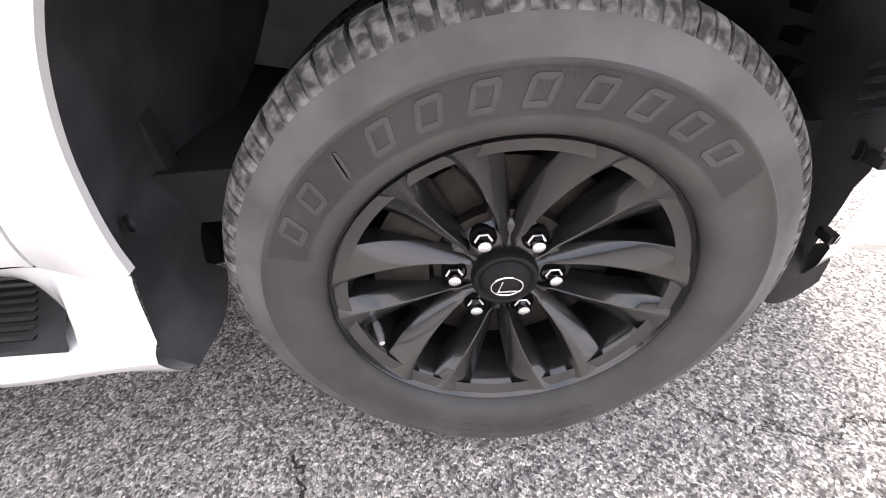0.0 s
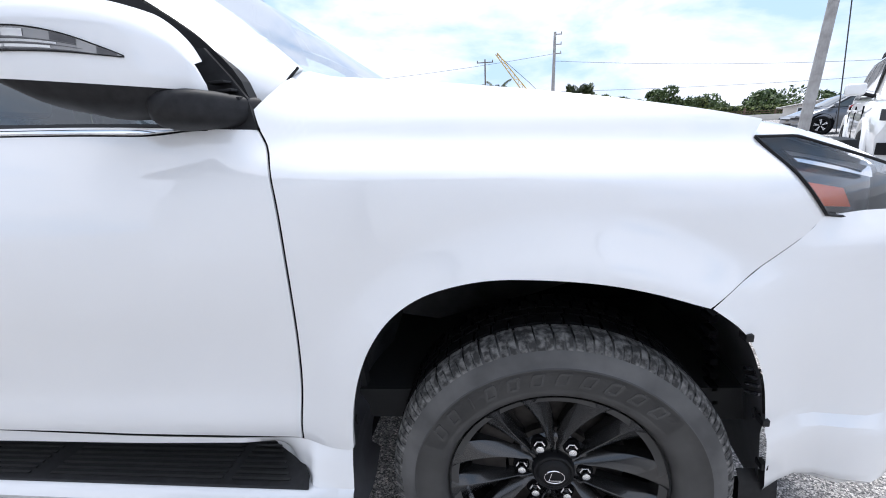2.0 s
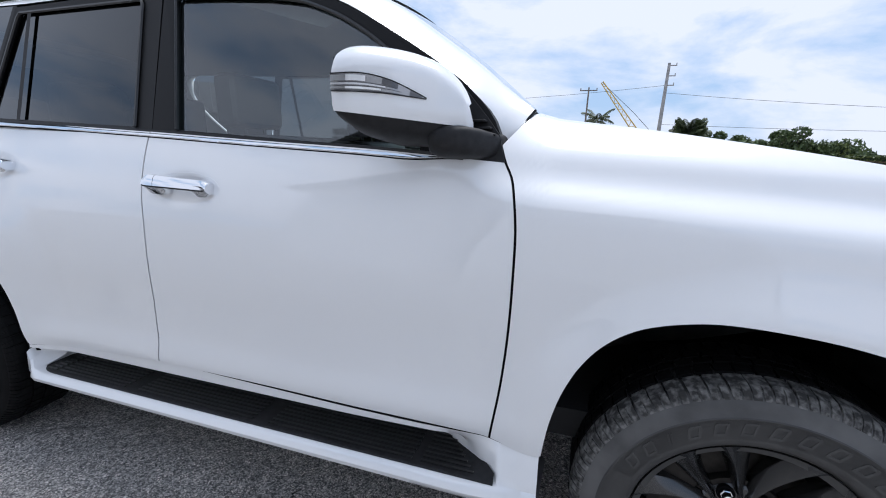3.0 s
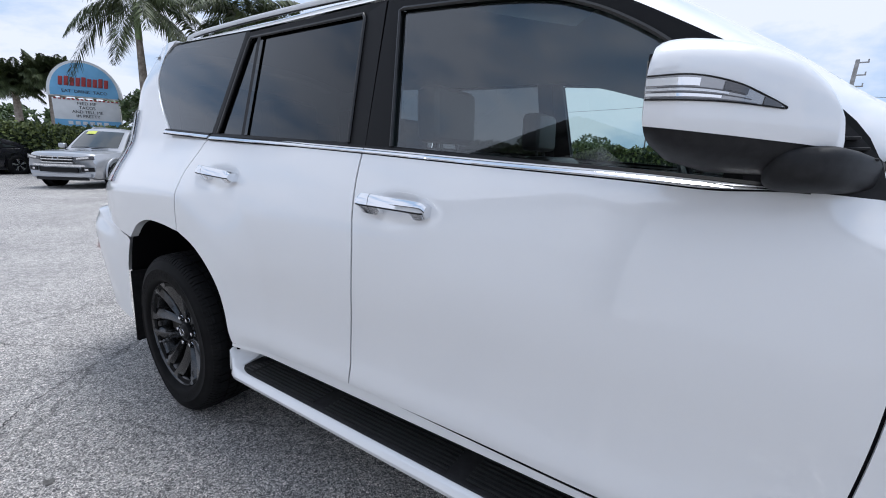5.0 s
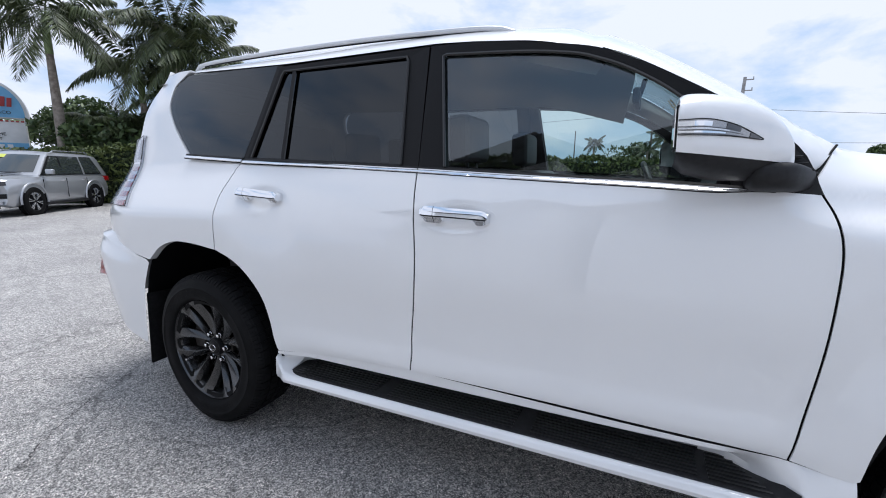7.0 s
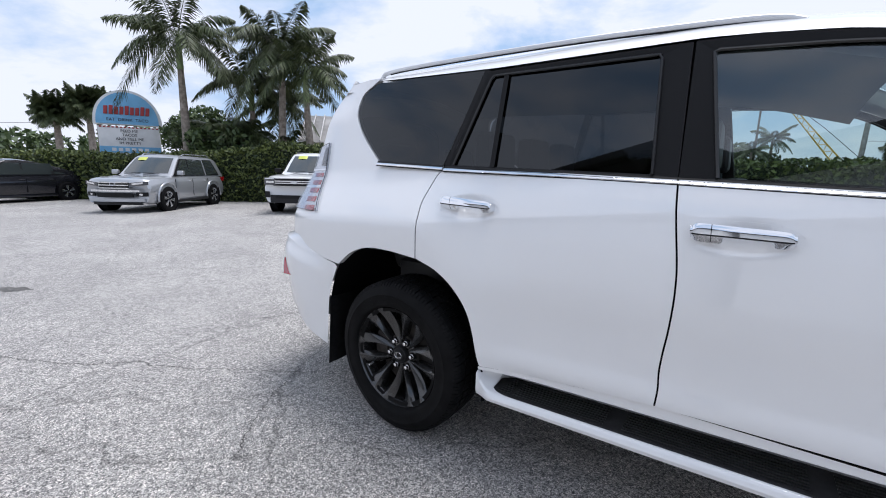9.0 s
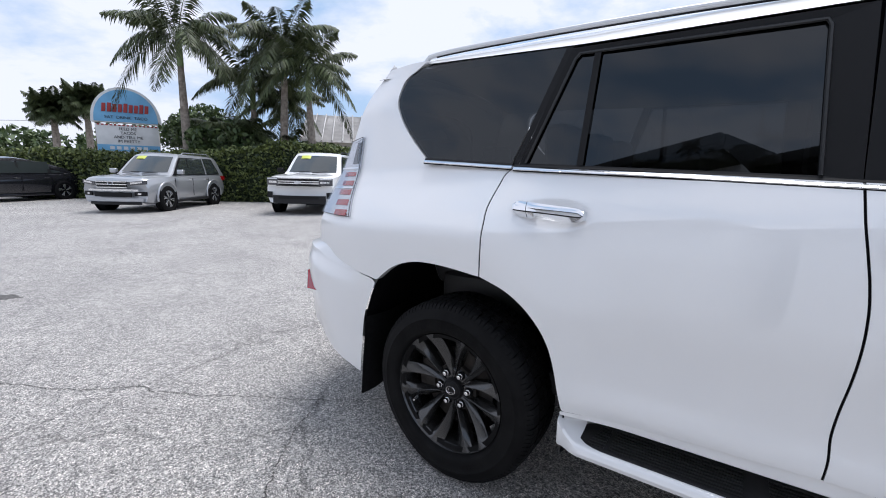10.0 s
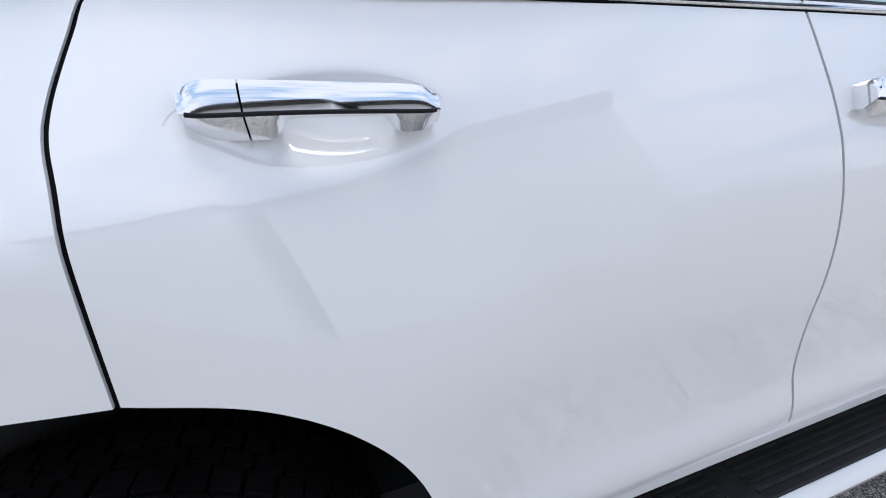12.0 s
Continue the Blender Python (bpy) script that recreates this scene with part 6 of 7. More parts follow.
lettering("EAT  DRINK  TACO", 0, 3.12, 0.19, INK, sign, -0.112)
for k, row in enumerate(("FEED ME", "TACOS", "AND TELL ME", "IM PRETTY")):
    lettering(row, 0, 2.60 - k * 0.19, 0.185, INK, sign, -0.072)
for k in range(6):
    bm = bmesh.new()
    box(bm, -0.75 + k * 0.26, -0.58 + k * 0.26, -0.085, -0.07, 1.70, 1.85)
    part("bar", bm, SIGN_WHITE, sign)

# ---- buildings ----
METAL_ROOF = noise_into(principled("pale_metal_roof", (0.55, 0.53, 0.52), 0.5), (0.42, 0.40, 0.39), (0.62, 0.60, 0.58), 1.5)
STUCCO = noise_into(principled("cream_stucco", (0.6, 0.57, 0.52), 0.85), (0.52, 0.49, 0.45), (0.64, 0.61, 0.57), 1.0)
BROWN_RAIL = noise_into(principled("rusty_brown_rail", (0.12, 0.07, 0.05), 0.8), (0.08, 0.05, 0.035), (0.16, 0.10, 0.07), 2)
DARK_GLASS = principled("dark_pane", (0.02, 0.025, 0.03), 0.08)


def building(name, x, y, w, d, eave, ridge, rz, wall_m, label, windows=()):
    root = new(name)
    root.matrix_world = pose(x, y, 0, 0, 0, rz)
    bm = bmesh.new()
    P = [(-w / 2, -0.4), (w / 2, -0.4), (w / 2, eave), (0, ridge), (-w / 2, eave)]
    A, B = [bm.verts.new((a, 0, b)) for a, b in P], [bm.verts.new((a, d, b)) for a, b in P]
    bm.faces.new(A)
    bm.faces.new(B[::-1])
    for k in range(5):
        bm.faces.new((A[k], B[k], B[(k + 1) % 5], A[(k + 1) % 5]))
    part("wall", bm, wall_m, root, smooth=False)
    for s in (-1, 1):
        bm = bmesh.new()
        k = (ridge - eave) / (w / 2)
        net(bm, [[(s * (w / 2 + 0.5), yy, eave - 0.5 * k + 0.06), (0, yy, ridge + 0.06)] for yy in np.linspace(-0.4, d + 0.4, 12)])
        bmesh.ops.solidify(bm, geom=bm.faces[:], thickness=0.12)
        roof = part("roof", bm, METAL_ROOF, root, "pale metal roof", smooth=False)
        for yy in np.linspace(-0.3, d + 0.3, 14):
            bm = bmesh.new()
            tube(bm, [(s * (w / 2 + 0.5), yy, eave - 0.5 * k + 0.14), (0, yy, ridge + 0.14)], 0.04, 4)
            part("seam", bm, METAL_ROOF, roof)
    for x0, x1, z0, z1 in windows:
        bm = bmesh.new()
        box(bm, x0, x1, -0.05, 0.1, z0, z1, 0.02)
        wd = part("window", bm, SIGN_WHITE, root)
        bm = bmesh.new()
        box(bm, x0 + 0.08, x1 - 0.08, -0.06, 0.0, z0 + 0.08, z1 - 0.08)
        part("pane", bm, DARK_GLASS, wd)
    return tagged(root, label, "building")


building("house", 31.0, 40.0, 11, 14, 1.45, 2.35, -37, STUCCO, "low cream house with a pale gabled roof", ((-4.5, -3.0, 0.6, 1.5), (0.5, 2.2, 0.6, 1.6), (3.4, 4.6, 0.6, 1.5)))
building("shed", -26.2, 16.9, 9, 7, 2.9, 4.75, -42, STUCCO, "low building with a pale ribbed metal roof behind the hedge")


# a low cream wall with brown rails across the street
wall_line = new("garden_wall")
wall_line.matrix_world = pose(27.5, 58.0, 0, 0, 0, -34)
bm = bmesh.new()
box(bm, 0, 46, 0, 0.25, -0.4, 0.95, 0.02)
part("wall", bm, STUCCO, wall_line)
for z in (1.12, 1.36):
    bm = bmesh.new()
    box(bm, 0, 46, 0.08, 0.16, z, z + 0.07)
    part("rail", bm, BROWN_RAIL, wall_line, "brown rail")
for k in range(16):
    bm = bmesh.new()
    box(bm, k * 3.0 + 0.1, k * 3.0 + 0.28, 0.03, 0.21, 0.9, 1.5 + 0.25 * (k % 3 == 1), 0.01)
    part("post", bm, BROWN_RAIL, wall_line)
tagged(wall_line, "low cream wall with weathered brown rails across the street", "wall")


# ---- the office block beside the lot, which the doors and windows mirror ----
TRIM_DARK = noise_into(principled("dark_bronze_trim", (0.03, 0.028, 0.026), 0.5), (0.022, 0.02, 0.019), (0.04, 0.037, 0.034), 3)
OFFICE_WALL = noise_into(principled("white_stucco", (0.8, 0.79, 0.78), 0.85), (0.76, 0.755, 0.75), (0.84, 0.835, 0.825), 2.0, bump=0.3, bump_scale=60, dist=0.004)


def office_wing(p, turn, length, depth, eave, label):
    """A low wing: its eave runs from p along the local x axis, with the wall set back under the roof."""
    root = new("office_building")
    root.matrix_world = pose(p[0], p[1], 0, 0, 0, turn)
    over = 0.35
    bm = bmesh.new()
    box(bm, 0.3, length, -depth, -over, -0.3, eave - 0.02)
    part("wall", bm, OFFICE_WALL, root, smooth=False)
    bm = bmesh.new()
    A = [(0.0, eave - 0.02), (0.0, eave + 0.14), (-depth / 2, eave + 0.9), (-depth, eave + 0.14), (-depth, eave - 0.02)]
    F, B = [bm.verts.new((0.0, y, z)) for y, z in A], [bm.verts.new((length, y, z)) for y, z in A]
    bm.faces.new(F)
    bm.faces.new(B[::-1])
    for k in range(5):
        bm.faces.new((F[k], B[k], B[(k + 1) % 5], F[(k + 1) % 5]))
    part("roof", bm, TRIM_DARK, root, "dark low roof", smooth=False)
    bm = bmesh.new()
    box(bm, 0.0, length, 0.002, 0.09, eave, eave + 0.12, 0.02)
    part("gutter", bm, TRIM_DARK, root)
    return tagged(root, label, "building")


office_wing((-5.35, -4.39), 26, 3.5, 5.0, 3.22, "low white stucco office wing with a dark eave and gutter")
office_wing((-1.91, -3.41), 26, 2.5, 5.0, 3.25, "low white stucco office wing under a dark roof beside the lot")


# ---- parked cars ----
YELLOW_STRIP = principled("yellow_sun_strip", (0.62, 0.66, 0.12), 0.4)
CAR_GLASS = principled("tinted_car_glass", (0.035, 0.042, 0.042), 0.05, 0.0, 1.0, 0.02)


def parked_car(name, x, y, rz, paint, label, L=4.8, W=1.9, H=1.8, base=2.8, hood=1.12, belt=1.10, screen=(1.05, 0.30), roof=(0.20, -1.95), tail=(-2.15, -2.35), tyre_r=0.38, style="plain", low=0.30):
    """A car along its local x axis: lofted body and cabin, glazing, face, lamps, mirrors and wheels."""
    root = new(name)
    root.matrix_world = pose(x, y, ground_height(x), 0, 0, rz)
    h = L / 2
    sleek = style == "sleek"

    def top(u):
        if sleek:
            return float(np.interp(u, (-h, -h + 0.12, -h + 0.45, -h + 0.9, screen[0], h - 0.7, h - 0.2, h), (0.86, 1.04, 1.10, belt + 0.02, hood, hood - 0.10, hood - 0.26, 0.62)))
        return float(np.interp(u, (-h, -h + 0.06, -h + 0.2, screen[0], h - 0.5, h - 0.14, h - 0.04, h), (0.80, belt - 0.05, belt, hood, hood - 0.035, hood - 0.075, hood - 0.12, hood - 0.20)))

    def bow(yy, u):
        """How far the nose and the tail curve back towards the corners."""
        f = smooth01(h - 1.0, h, abs(u)) * (0.30 if sleek else 0.20)
        return -math.copysign(f * (abs(yy) / (W / 2)) ** 2.6, u)
    bm = bmesh.new()
    rows = []
    for u in np.concatenate([np.linspace(-h, -h + 0.45, 9), np.linspace(-h + 0.55, h - 0.55, 26), np.linspace(h - 0.45, h, 9)]):
        q = abs(u) / h
        hw = W / 2 * (1 - 0.05 * max(0, (q - 0.6) / 0.4) ** 2)
        t = top(u)
        lo = low + 0.06 * smooth01(0.9, 1.0, q)
        sh = max(t - 0.20, 0.66)
        prof = [(hw - 0.16, lo - 0.03), (hw - 0.07, lo), (hw - 0.025, lo + 0.10), (hw - 0.005, 0.56), (hw + 0.008, 0.66 if t > 0.9 else 0.6), (hw + 0.004, sh), (hw - 0.025, sh + 0.06), (hw - 0.06, max(t - 0.045, sh + 0.07)), (hw - 0.13, max(t - 0.005, sh + 0.08)), (hw * 0.70, t + 0.015), (hw * 0.45, t + 0.010), (0, t + 0.025)]
        half = [(u + bow(yy, u), yy, zz) for yy, zz in prof]
        rows.append(half + [(a_, -yy, zz) for a_, yy, zz in half[-2::-1]])
    net(bm, rows)
    for r in (rows[0], rows[-1]):
        for k in range(11):
            bm.faces.new([bm.verts.new(p) for p in (r[k], r[k + 1], r[-2 - k], r[-1 - k])])
    bmesh.ops.remove_doubles(bm, verts=bm.verts, dist=0.0005)
    part("body", bm, paint, root, sharp=32)
    # cabin
    wb, wt = W / 2 - 0.085, W / 2 - (0.30 if sleek else 0.24)
    A = [(screen[0], hood), (roof[0], H - 0.07), (roof[0] - 0.35, H - 0.01), ((roof[0] + roof[1]) / 2, H), (roof[1], H - (0.10 if sleek else 0.05)), (tail[0], belt + 0.22 if sleek else H - 0.30), (tail[1], belt)]

    def side_half(z):
        f = min(max((z - belt) / (H - belt), 0), 1)
        return wb + (wt - wb) * f ** 1.15
    bm = bmesh.new()
    rows = []
    C = spline(A, 40)
    for u, z in C:
        w = side_half(z)
        prof = [(wb, belt - 0.03), (side_half(belt + (z - belt) * 0.5), belt + (z - belt) * 0.5), (w, z - 0.07), (w - 0.03, z - 0.025), (w - 0.12, z), (w * 0.5, z + 0.018), (0, z + 0.024)]
        rows.append([(u - 0.10 * (yy / wb) ** 2 * (1 if u > 0 else -0.5), yy, zz) for yy, zz in prof] + [(u - 0.10 * (yy / wb) ** 2 * (1 if u > 0 else -0.5), -yy, zz) for yy, zz in prof[-2::-1]])
    net(bm, rows)
    part("cabin", bm, paint, root, sharp=32)

    def sheet(part_name, pts, material, s, lift, parent=root, label_=""):
        """A pane on the cabin's side through corners (u, z), following its lean."""
        bm = bmesh.new()
        G = coons([pts[0], pts[1]], [pts[3], pts[2]], [pts[0], pts[3]], [pts[1], pts[2]], 8, 6)
        net(bm, [[(u - 0.05 * (1 if u > 0 else -0.5), s * (side_half(z) + lift), z) for u, z in row] for row in G])
        return part(part_name, bm, material, parent, label_)
    zt = H - 0.13
    for s in (-1, 1):
        rear_u, rear_t = tail[0] + 0.16, roof[1] + (0.25 if not sleek else 0.55)
        zr = zt - (0.0 if not sleek else 0.07)
        sheet("window_surround", [(rear_u, belt + 0.02), (screen[0] - 0.10, belt + 0.02), (roof[0] + 0.02, zt + 0.02), (rear_t, zr + 0.02)], FRAME_BLACK, s, 0.012)
        b1, b2 = 0.02, -0.98
        for k, pts in enumerate(([(b1, belt + 0.04), (screen[0] - 0.22, belt + 0.04), (roof[0] - 0.04, zt), (b1 - 0.05, zt)], [(b2, belt + 0.04), (b1 - 0.07, belt + 0.04), (b1 - 0.12, zt), (b2 - 0.02, zt)], [(rear_u + 0.05, belt + 0.05), (b2 - 0.12, belt + 0.05), (b2 - 0.10, zt), (rear_t + 0.03, zr)])):
            sheet("side_window", pts, CAR_GLASS, s, 0.018)
        if not sleek:
            sheet("rear_pillar", [(b2 - 0.13, belt + 0.02), (b2 - 0.03, belt + 0.02), (b2 - 0.03, zt + 0.02), (b2 - 0.09, zt + 0.02)], paint, s, 0.021)
    # windscreen, with a strip along its top
    S_ = [p for p in spline(A, 80) if p[0] > roof[0] + 0.05 and p[1] > hood + 0.035]
    for nm, mat_, rows_ in (("windscreen", CAR_GLASS, S_), ("sun_strip", YELLOW_STRIP, S_[-4:])):
        if nm == "sun_strip" and style not in ("offroad", "large"):
            continue
        bm = bmesh.new()
        wide = (0.94,) if nm == "windscreen" else (0.35,)
        net(bm, [[(u + 0.016 - 0.10 * (yy * side_half(z) / wb) ** 2, yy * (side_half(z) - 0.10) * wide[0] - (0 if nm == "windscreen" else 0.30), z + 0.030 - 0.010 * abs(yy)) for yy in np.linspace(-1, 1, 9)] for u, z in rows_])
        if nm == "sun_strip":
            for v in bm.verts:
                v.co.x += 0.006
                v.co.z += 0.004
        part(nm, bm, mat_, root)
    for s in (-0.35, 0.25):
        bm = bmesh.new()
        tube(bm, [(screen[0] - 0.02, s - 0.25, hood + 0.05), (screen[0] - 0.06, s + 0.25, hood + 0.085)], 0.010, 5)
        part("wiper", bm, FRAME_BLACK, root)

    def face(part_name, y0, y1, z0, z1, lift, material, parent=root, slant=0.0, thick=0.03, label_=""):
        """A piece of the nose: a slab that follows the curve of the front."""
        bm = bmesh.new()
        G = []
        for yy in np.linspace(y0, y1, 9):
            f = (yy - y0) / (y1 - y0)
            G.append([(h + bow(yy, h) + lift, yy, zz + slant * f) for zz in np.linspace(z0, z1, 4)])
        V = net(bm, G)
        for row_a, row_b in zip(V, V[1:]):
            for j in (0, 3):
                q = [bm.verts.new((v.co.x - thick, v.co.y, v.co.z)) for v in (row_a[j], row_b[j])]
                bm.faces.new((row_a[j], row_b[j], q[1], q[0]))
        for row in (V[0], V[-1]):
            for p, q in zip(row, row[1:]):
                k2 = [bm.verts.new((v.co.x - thick, v.co.y, v.co.z)) for v in (p, q)]
                bm.faces.new((p, q, k2[1], k2[0]))
        bmesh.ops.remove_doubles(bm, verts=bm.verts, dist=0.0005)
        return part(part_name, bm, material, parent, label_, sharp=30)
    k = hood - 1.10
    if style in ("offroad", "plain"):
        g = face("grille", -0.42, 0.42, 0.74 + k, 0.93 + k, 0.012, FRAME_BLACK, label_="dark grille with bright bars")
        for z in (0.915, 0.838, 0.752):
            face("bar", -0.43, 0.43, z + k - 0.014, z + k + 0.012, 0.030, CHROME, g)
        bm = bmesh.new()
        tube(bm, [(h + 0.03, 0.075 * math.cos(w), 0.875 + k + 0.048 * math.sin(w)) for w in np.linspace(0, 2 * math.pi, 25)], 0.012, 6, False)
        part("emblem", bm, SILVER, g, "plain silver oval badge")
        face("bumper_bar", -0.70, 0.70, 0.645 + k, 0.70 + k, 0.035, CHROME if style == "offroad" else FRAME_BLACK, label_="bright bumper bar")
        face("lower_grille", -0.52, 0.52, 0.50, 0.61 + k, 0.014, FRAME_BLACK)
        face("lower_lip", -0.80, 0.80, 0.37, 0.46, 0.030, paint)
        face("skid_plate", -0.72, 0.72, 0.27, 0.35, -0.02, BLACK_PLASTIC)
        for s in (-1, 1):
            y0, y1 = (0.46, 0.90) if s > 0 else (-0.90, -0.46)
            lamp = face("headlight", y0, y1, 0.80 + k + (0 if s > 0 else 0.05), 0.91 + k + (0 if s > 0 else 0.05), 0.016, SMOKE, slant=0.05 * s, label_="clear headlight")
            face("insert", y0 + 0.06, y1 - 0.10, 0.845 + k + (0 if s > 0 else 0.04), 0.895 + k + (0 if s > 0 else 0.04), 0.022, CHROME, lamp, 0.04 * s)
            fog = face("fog_pocket", min(s * 0.60, s * 0.88), max(s * 0.60, s * 0.88), 0.53, 0.63 + k, 0.014, FRAME_BLACK)
            face("fog_light", min(s * 0.68, s * 0.76), max(s * 0.68, s * 0.76), 0.56, 0.61, 0.020, CHROME, fog)
    elif style == "large":
        g = face("grille", -0.66, 0.66, 0.76 + k, 1.0 + k, 0.012, FRAME_BLACK, label_="black grille with bright bars")
        for z in (0.99, 0.90, 0.84):
            face("bar", -0.60, 0.60, z + k - 0.014, z + k + 0.014, 0.030, CHROME, g)
        bm = bmesh.new()
        lathe(bm, [(0.0, 0.0), (0.0, 0.10), (0.02, 0.105)], 28)
        bmesh.ops.rotate(bm, matrix=Matrix.Rotation(radians(90), 3, "Z"), verts=bm.verts)
        bmesh.ops.scale(bm, vec=(1, 1.0, 0.5), verts=bm.verts)
        bmesh.ops.translate(bm, vec=(h + 0.05, 0, 0.87 + k), verts=bm.verts)
        part("emblem", bm, SILVER, g, "plain silver oval badge")
        face("lower_intake", -0.78, 0.78, 0.36, 0.60, 0.02, BLACK_PLASTIC, label_="black lower bumper")
        face("air_slot", -0.60, 0.60, 0.50, 0.585, 0.028, FRAME_BLACK)
        for s in (-1, 1):
            lamp = face("headlight", min(s * 0.58, s * 0.97), max(s * 0.58, s * 0.97), 0.78 + k, 1.0 + k, 0.018, SMOKE, label_="headlight with a bright running light")
            face("running_light", min(s * 0.62, s * 0.95), max(s * 0.62, s * 0.95), 0.955 + k, 0.985 + k, 0.026, SIGN_WHITE, lamp)
            face("insert", min(s * 0.64, s * 0.90), max(s * 0.64, s * 0.90), 0.84 + k, 0.90 + k, 0.024, CHROME, lamp)
            face("fog_pocket", min(s * 0.80, s * 0.97), max(s * 0.80, s * 0.97), 0.52, 0.70, 0.016, FRAME_BLACK)
    else:
        face("lower_grille", -0.55, 0.55, 0.34, 0.46, 0.012, FRAME_BLACK)
        for s in (-1, 1):
            lamp = face("headlight", min(s * 0.52, s * 0.90), max(s * 0.52, s * 0.90), 0.60, 0.68, 0.0, SMOKE, slant=0.0, label_="slim headlight")
    for s in (-1, 1):
        bm = bmesh.new()
        vs = box(bm, screen[0] - 0.36, screen[0] - 0.22, s * (W / 2 + 0.10) - 0.10, s * (W / 2 + 0.10) + 0.10, belt + 0.05, belt + 0.20, 0.045, 3)
        mirror_ = part("door_mirror", bm, FRAME_BLACK if style == "large" else paint, root)
        bm = bmesh.new()
        tube(bm, [(screen[0] - 0.26, s * (W / 2 - 0.08), belt + 0.03), (screen[0] - 0.28, s * (W / 2 + 0.06), belt + 0.08)], 0.025, 6)
        part("mirror_arm", bm, FRAME_BLACK, mirror_)
        bm = bmesh.new()
        box(bm, -h - 0.005, -h + 0.30, s * W * 0.44 - 0.07, s * W * 0.44 + 0.055, 0.88, 1.06, 0.03)
        part("tail_light", bm, RED_LENS, root)
        for u in (0.0, -0.98):
            bm = bmesh.new()
            tube(bm, [(u + 0.03, s * (W / 2 + 0.012), belt - 0.15), (u + 0.06, s * (W / 2 + 0.035), belt - 0.145), (u + 0.20, s * (W / 2 + 0.035), belt - 0.14), (u + 0.23, s * (W / 2 + 0.012), belt - 0.14)], 0.013, 6)
            part("door_handle", bm, CHROME if style == "offroad" else paint, root)
        for u in (0.98, -0.02, -1.02):
            bm = bmesh.new()
            box(bm, u - 0.005, u + 0.005, s * (W / 2 + 0.004) - 0.008, s * (W / 2 + 0.004) + 0.008, low + 0.14, belt - 0.08)
            part("door_gap", bm, GAP, root)
        bm = bmesh.new()
        box(bm, -base / 2 + 0.42, base / 2 - 0.42, s * (W / 2 - 0.03) - 0.06, s * (W / 2 - 0.03) + 0.05, low - 0.04, low + 0.045, 0.02)
        part("side_step", bm, paint if sleek else BLACK_PLASTIC, root)
        if not sleek:
            bm = bmesh.new()
            pr = [(roof[0] - 0.35, H - 0.01), (roof[0] - 0.45, H + 0.05), (roof[1] + 0.35, H + 0.05), (roof[1] + 0.2, H - 0.01)]
            tube(bm, [(u, s * (wt - 0.06), z) for u, z in pr], 0.022, 6)
            part("roof_rail", bm, SILVER if style == "offroad" else FRAME_BLACK, root)
        for u in (base / 2 + 0.02, -base / 2 + 0.02):
            # a black disc on the flank stands in for the arch's shade
            bm = bmesh.new()
            lathe(bm, [(0.0, tyre_r + 0.085), (-s * 0.014, tyre_r + 0.07), (-s * 0.014, 0.0)], 40, (u, s * (W / 2 + 0.014), tyre_r + 0.015))
            part("wheel_arch", bm, GAP, root)
            if not sleek:
                bm = bmesh.new()
                R_ = tyre_r + 0.10
                tube(bm, [(u + R_ * math.cos(w), s * (W / 2 + 0.006), tyre_r + 0.015 + R_ * math.sin(w)) for w in np.linspace(radians(-8), radians(188), 26)], 0.030, 8)
                part("arch_flare", bm, paint, root)
            bm = bmesh.new()
            c = (u, s * (W / 2 + 0.022), tyre_r)
            lathe(bm, [(s * 0.004, tyre_r * 0.68), (s * 0.016, tyre_r * 0.80), (s * 0.010, tyre_r * 0.93), (-s * 0.012, tyre_r), (-s * 0.2, tyre_r)], 40, c)
            wheel = part("wheel", bm, RUBBER_DARK, root, "black tyre on an alloy wheel")
            bm = bmesh.new()
            lathe(bm, [(s * 0.008, tyre_r * 0.69), (s * 0.004, tyre_r * 0.65), (-s * 0.05, tyre_r * 0.63), (-s * 0.05, 0.0)], 36, c)
            part("rim", bm, FRAME_BLACK, wheel)
            n = 5 if sleek else 6
            for j in range(n):
                for d in (-0.13, 0.13):
                    a_ = 2 * math.pi * j / n + 0.2
                    bm = bmesh.new()
                    i0, i1 = 0.10 * tyre_r, 0.67 * tyre_r
                    P0 = [(i0, a_ + d * 0.4), (i1, a_ + d * 1.0 - 0.06), (i1, a_ + d * 1.0 + 0.06), (i0, a_ + d * 0.4 + 0.25)]
                    vs = [bm.verts.new((c[0] + r_ * math.cos(w), c[1] + s * 0.004, c[2] + r_ * math.sin(w))) for r_, w in P0]
                    f = bm.faces.new(vs)
                    e = bmesh.ops.extrude_face_region(bm, geom=[f])
                    for v in e["geom"]:
                        if isinstance(v, bmesh.types.BMVert):
                            v.co.y -= s * 0.03
                    part("spoke", bm, SILVER, wheel, smooth=False)
    return tagged(root, label, "car", "cars parked in the row")


SILVER_PAINT = principled("silver_car_paint", (0.42, 0.43, 0.45), 0.30, 0.5, 1.0, 0.03)
BLACK_PAINT = principled("black_car_paint", (0.015, 0.015, 0.02), 0.25, 0.3, 1.0, 0.02)
GREY_PAINT = principled("grey_car_paint", (0.10, 0.11, 0.13), 0.3, 0.5, 1.0, 0.03)
WHITE_CAR = principled("plain_white_car_paint", (0.78, 0.78, 0.78), 0.3, 0.0, 1.0, 0.03)


def at_front(fx, fy, rz, L):
    a = radians(rz)
    return fx - math.cos(a) * (L / 2 - 0.9), fy - math.sin(a) * (L / 2 - 0.9)


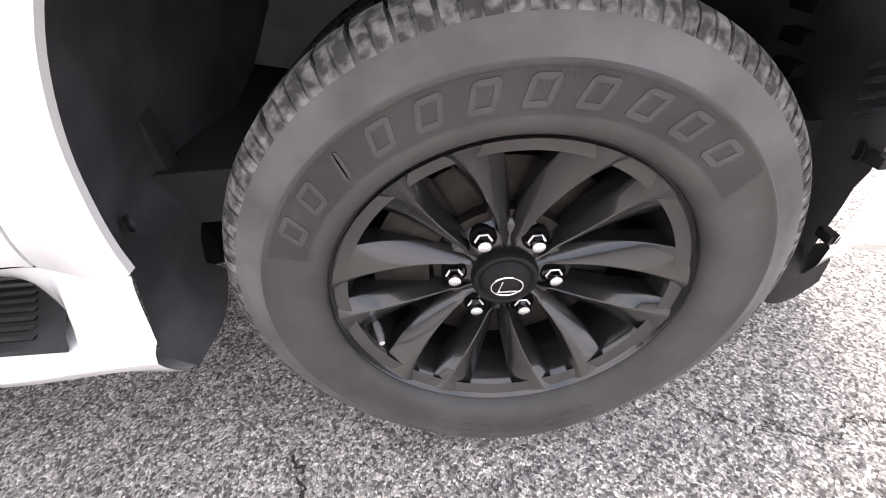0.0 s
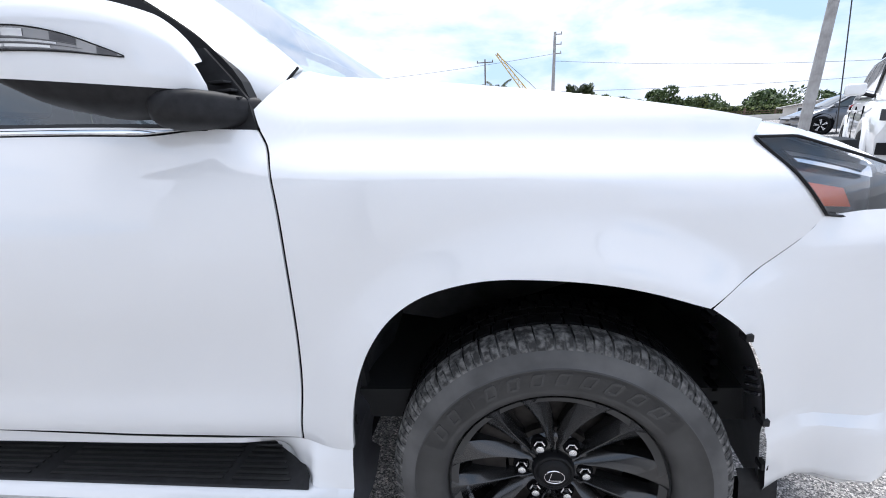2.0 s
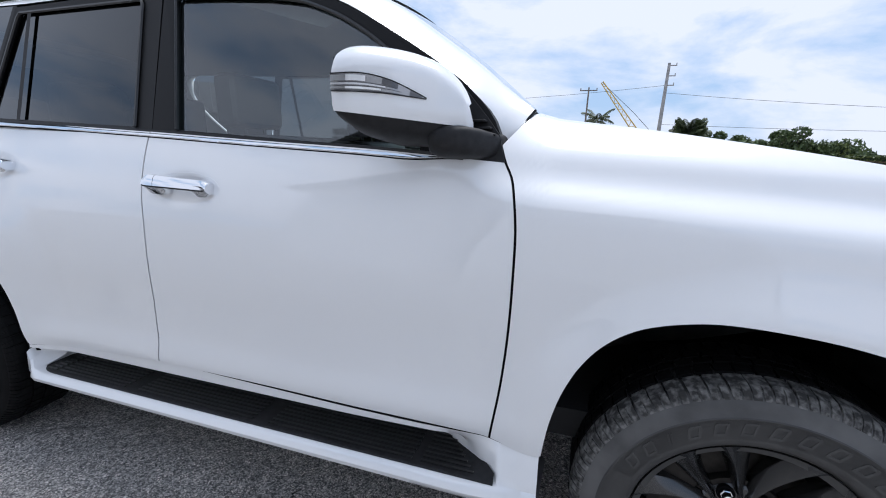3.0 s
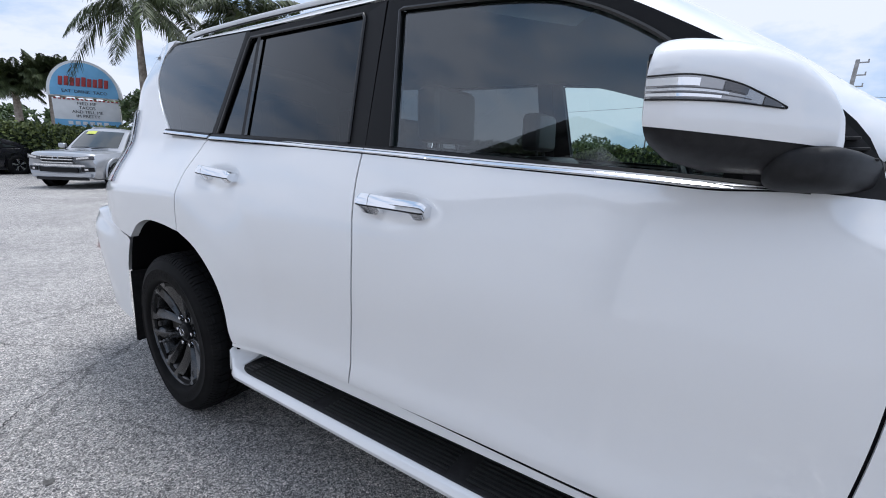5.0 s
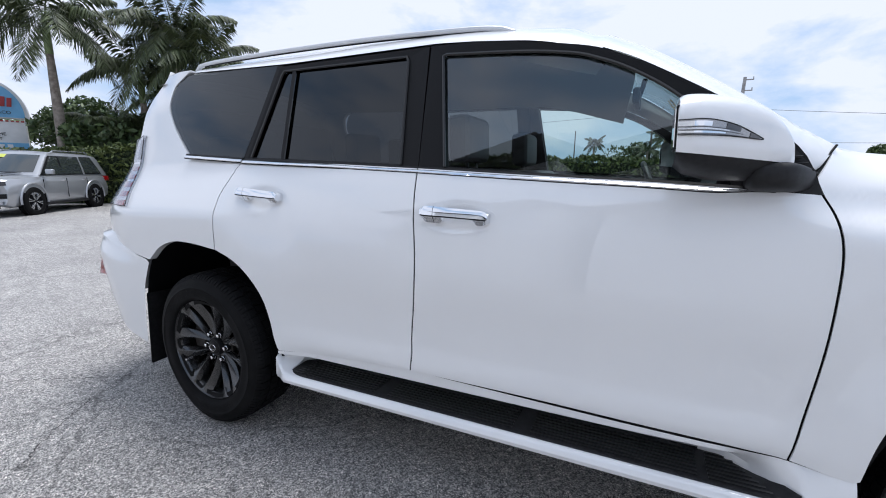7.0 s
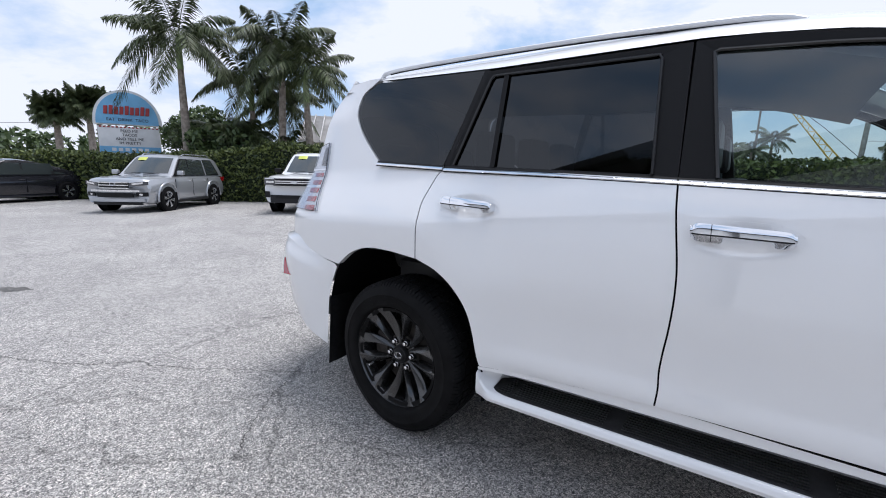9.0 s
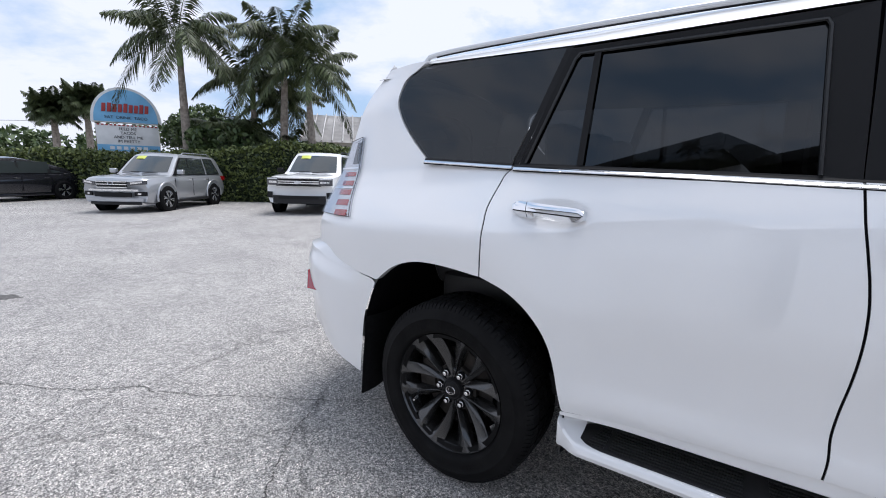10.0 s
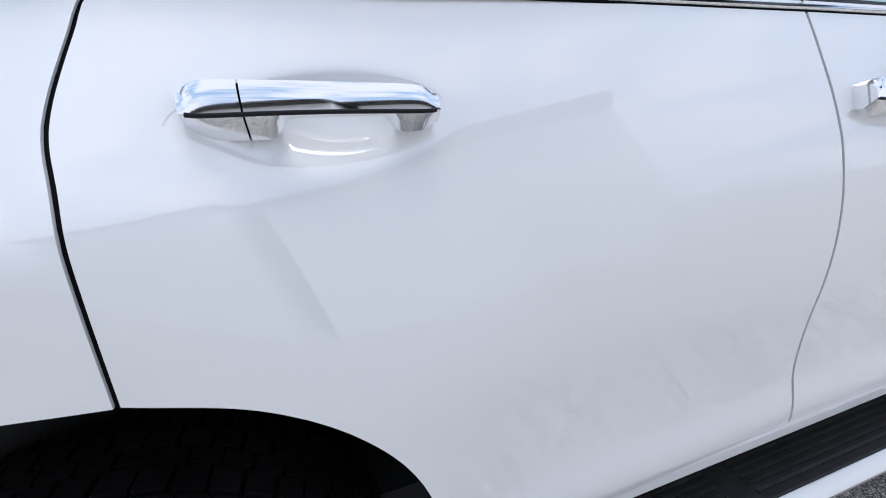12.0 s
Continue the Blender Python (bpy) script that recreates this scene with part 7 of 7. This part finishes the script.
px, py = at_front(-17.2, 3.45, -52, 4.83)
parked_car("silver_suv", px, py, -52, SILVER_PAINT, "silver sport utility vehicle with a chrome grille, parked by the hedge", 4.83, 1.92, 1.80, 2.79, 1.12, 1.10, (1.10, 0.42), (0.38, -1.95), (-2.20, -2.36), 0.40, "offroad")
px, py = at_front(-13.1, 6.80, -53, 5.3)
parked_car("large_white_suv", px, py, -53, WHITE_CAR, "large white sport utility vehicle with a black grille by the hedge", 5.3, 2.03, 1.92, 3.1, 1.22, 1.20, (1.25, 0.42), (0.50, -2.1), (-2.35, -2.58), 0.42, "large", 0.34)
px, py = at_front(-24.0, 0.25, -66, 4.75)
parked_car("black_hatchback", px, py, -66, BLACK_PAINT, "glossy black sloping hatchback car parked by the hedge", 4.75, 1.92, 1.62, 2.89, 1.0, 1.02, (1.35, 0.2), (0.55, -0.75), (-1.75, -2.12), 0.37, "sleek", 0.24)
px, py = at_front(4.9, 4.3, -123, 4.7)
parked_car("white_utility_vehicle", px, py, -123, WHITE_CAR, "white utility vehicle with a black bumper parked beyond the bonnet", 4.7, 1.88, 1.75, 2.75)
parked_car("grey_car", 14.2, 18.6, 170, GREY_PAINT, "dark grey car parked in the far row", 4.7, 1.85, 1.50, 2.8, 0.98, 0.98, (1.35, 0.2), (0.55, -0.8), (-1.7, -2.1), 0.35, "sleek", 0.24)
parked_car("silver_car", 20.0, 21.0, 170, SILVER_PAINT, "silver car parked in the far row", 4.7, 1.85, 1.50, 2.8, 0.98, 0.98, (1.35, 0.2), (0.55, -0.8), (-1.7, -2.1), 0.35, "sleek", 0.24)

# ---- cracks and stains in the asphalt ----
CRACK = principled("crack_shadow", (0.05, 0.048, 0.045), 0.95, spec=0.1)
STAIN = noise_into(principled("oil_stain", (0.06, 0.055, 0.05), 0.7), (0.05, 0.047, 0.044), (0.16, 0.15, 0.14), 40, 0.35, 0.7)


def crack(points, width, seed):
    """A ragged crack: a thin dark groove that wanders along the given line."""
    rnd = random.Random(seed)
    P = spline(points, max(12, int(40 * len(points))))
    bm = bmesh.new()
    rows = []
    ox = oy = 0.0
    for i, (x, y) in enumerate(P):
        ox, oy = 0.8 * ox + rnd.uniform(-0.007, 0.007), 0.8 * oy + rnd.uniform(-0.007, 0.007)
        w = width * rnd.uniform(0.35, 1.2)
        d = P[min(i + 1, len(P) - 1)] - P[max(i - 1, 0)]
        d = d / (np.linalg.norm(d) + 1e-9)
        a, b = x + ox, y + oy
        rows.append([(a - d[1] * w, b + d[0] * w, ground_height(a) + 0.003), (a + d[1] * w, b - d[0] * w, ground_height(a) + 0.003)])
    net(bm, rows)
    return tagged(part("pavement_crack", bm, CRACK, ground, smooth=False), "thin dark crack")


for k, (pts, w) in enumerate((
        ([(-5.6, -1.15), (-4.87, -0.78), (-4.62, -0.54), (-4.43, -0.47), (-4.05, -0.22), (-3.68, 0.02), (-3.4, 0.25)], 0.0025),
        ([(-3.68, 0.02), (-3.58, -0.16), (-3.43, -0.38), (-3.2, -0.62)], 0.0025),
        ([(0.40, 0.05), (0.46, 0.02), (0.52, 0.03), (0.58, -0.02), (0.66, 0.02), (0.85, -0.02)], 0.0015),
        ([(-0.32, -0.40), (-0.36, -0.25), (-0.33, -0.12), (-0.37, 0.02)], 0.004),
        ([(-1.25, -0.55), (-1.22, -0.30), (-1.27, -0.10), (-1.24, 0.15)], 0.004),
        ([(-0.95, -0.62), (-0.80, -0.45), (-0.84, -0.30), (-0.70, -0.12)], 0.003))):
    crack(pts, w, k)


def stain(x, y, a, b, rz, seed):
    rnd = random.Random(seed)
    bm = bmesh.new()
    c, s_ = math.cos(rz), math.sin(rz)
    vs = []
    for k in range(28):
        w = 2 * math.pi * k / 28
        r = rnd.uniform(0.7, 1.15)
        u, v = a * r * math.cos(w), b * r * math.sin(w)
        px_, py_ = x + u * c - v * s_, y + u * s_ + v * c
        vs.append(bm.verts.new((px_, py_, ground_height(px_) + 0.0025)))
    bm.faces.new(vs)
    tagged(part("oil_stain", bm, STAIN, ground, smooth=False), "dark oil stain")


stain(-7.64, -0.70, 0.22, 0.10, 0.5, 1)
stain(-2.66, -0.54, 0.022, 0.016, 0.2, 2)
stain(-0.16, -0.18, 0.03, 0.015, 0.4, 3)
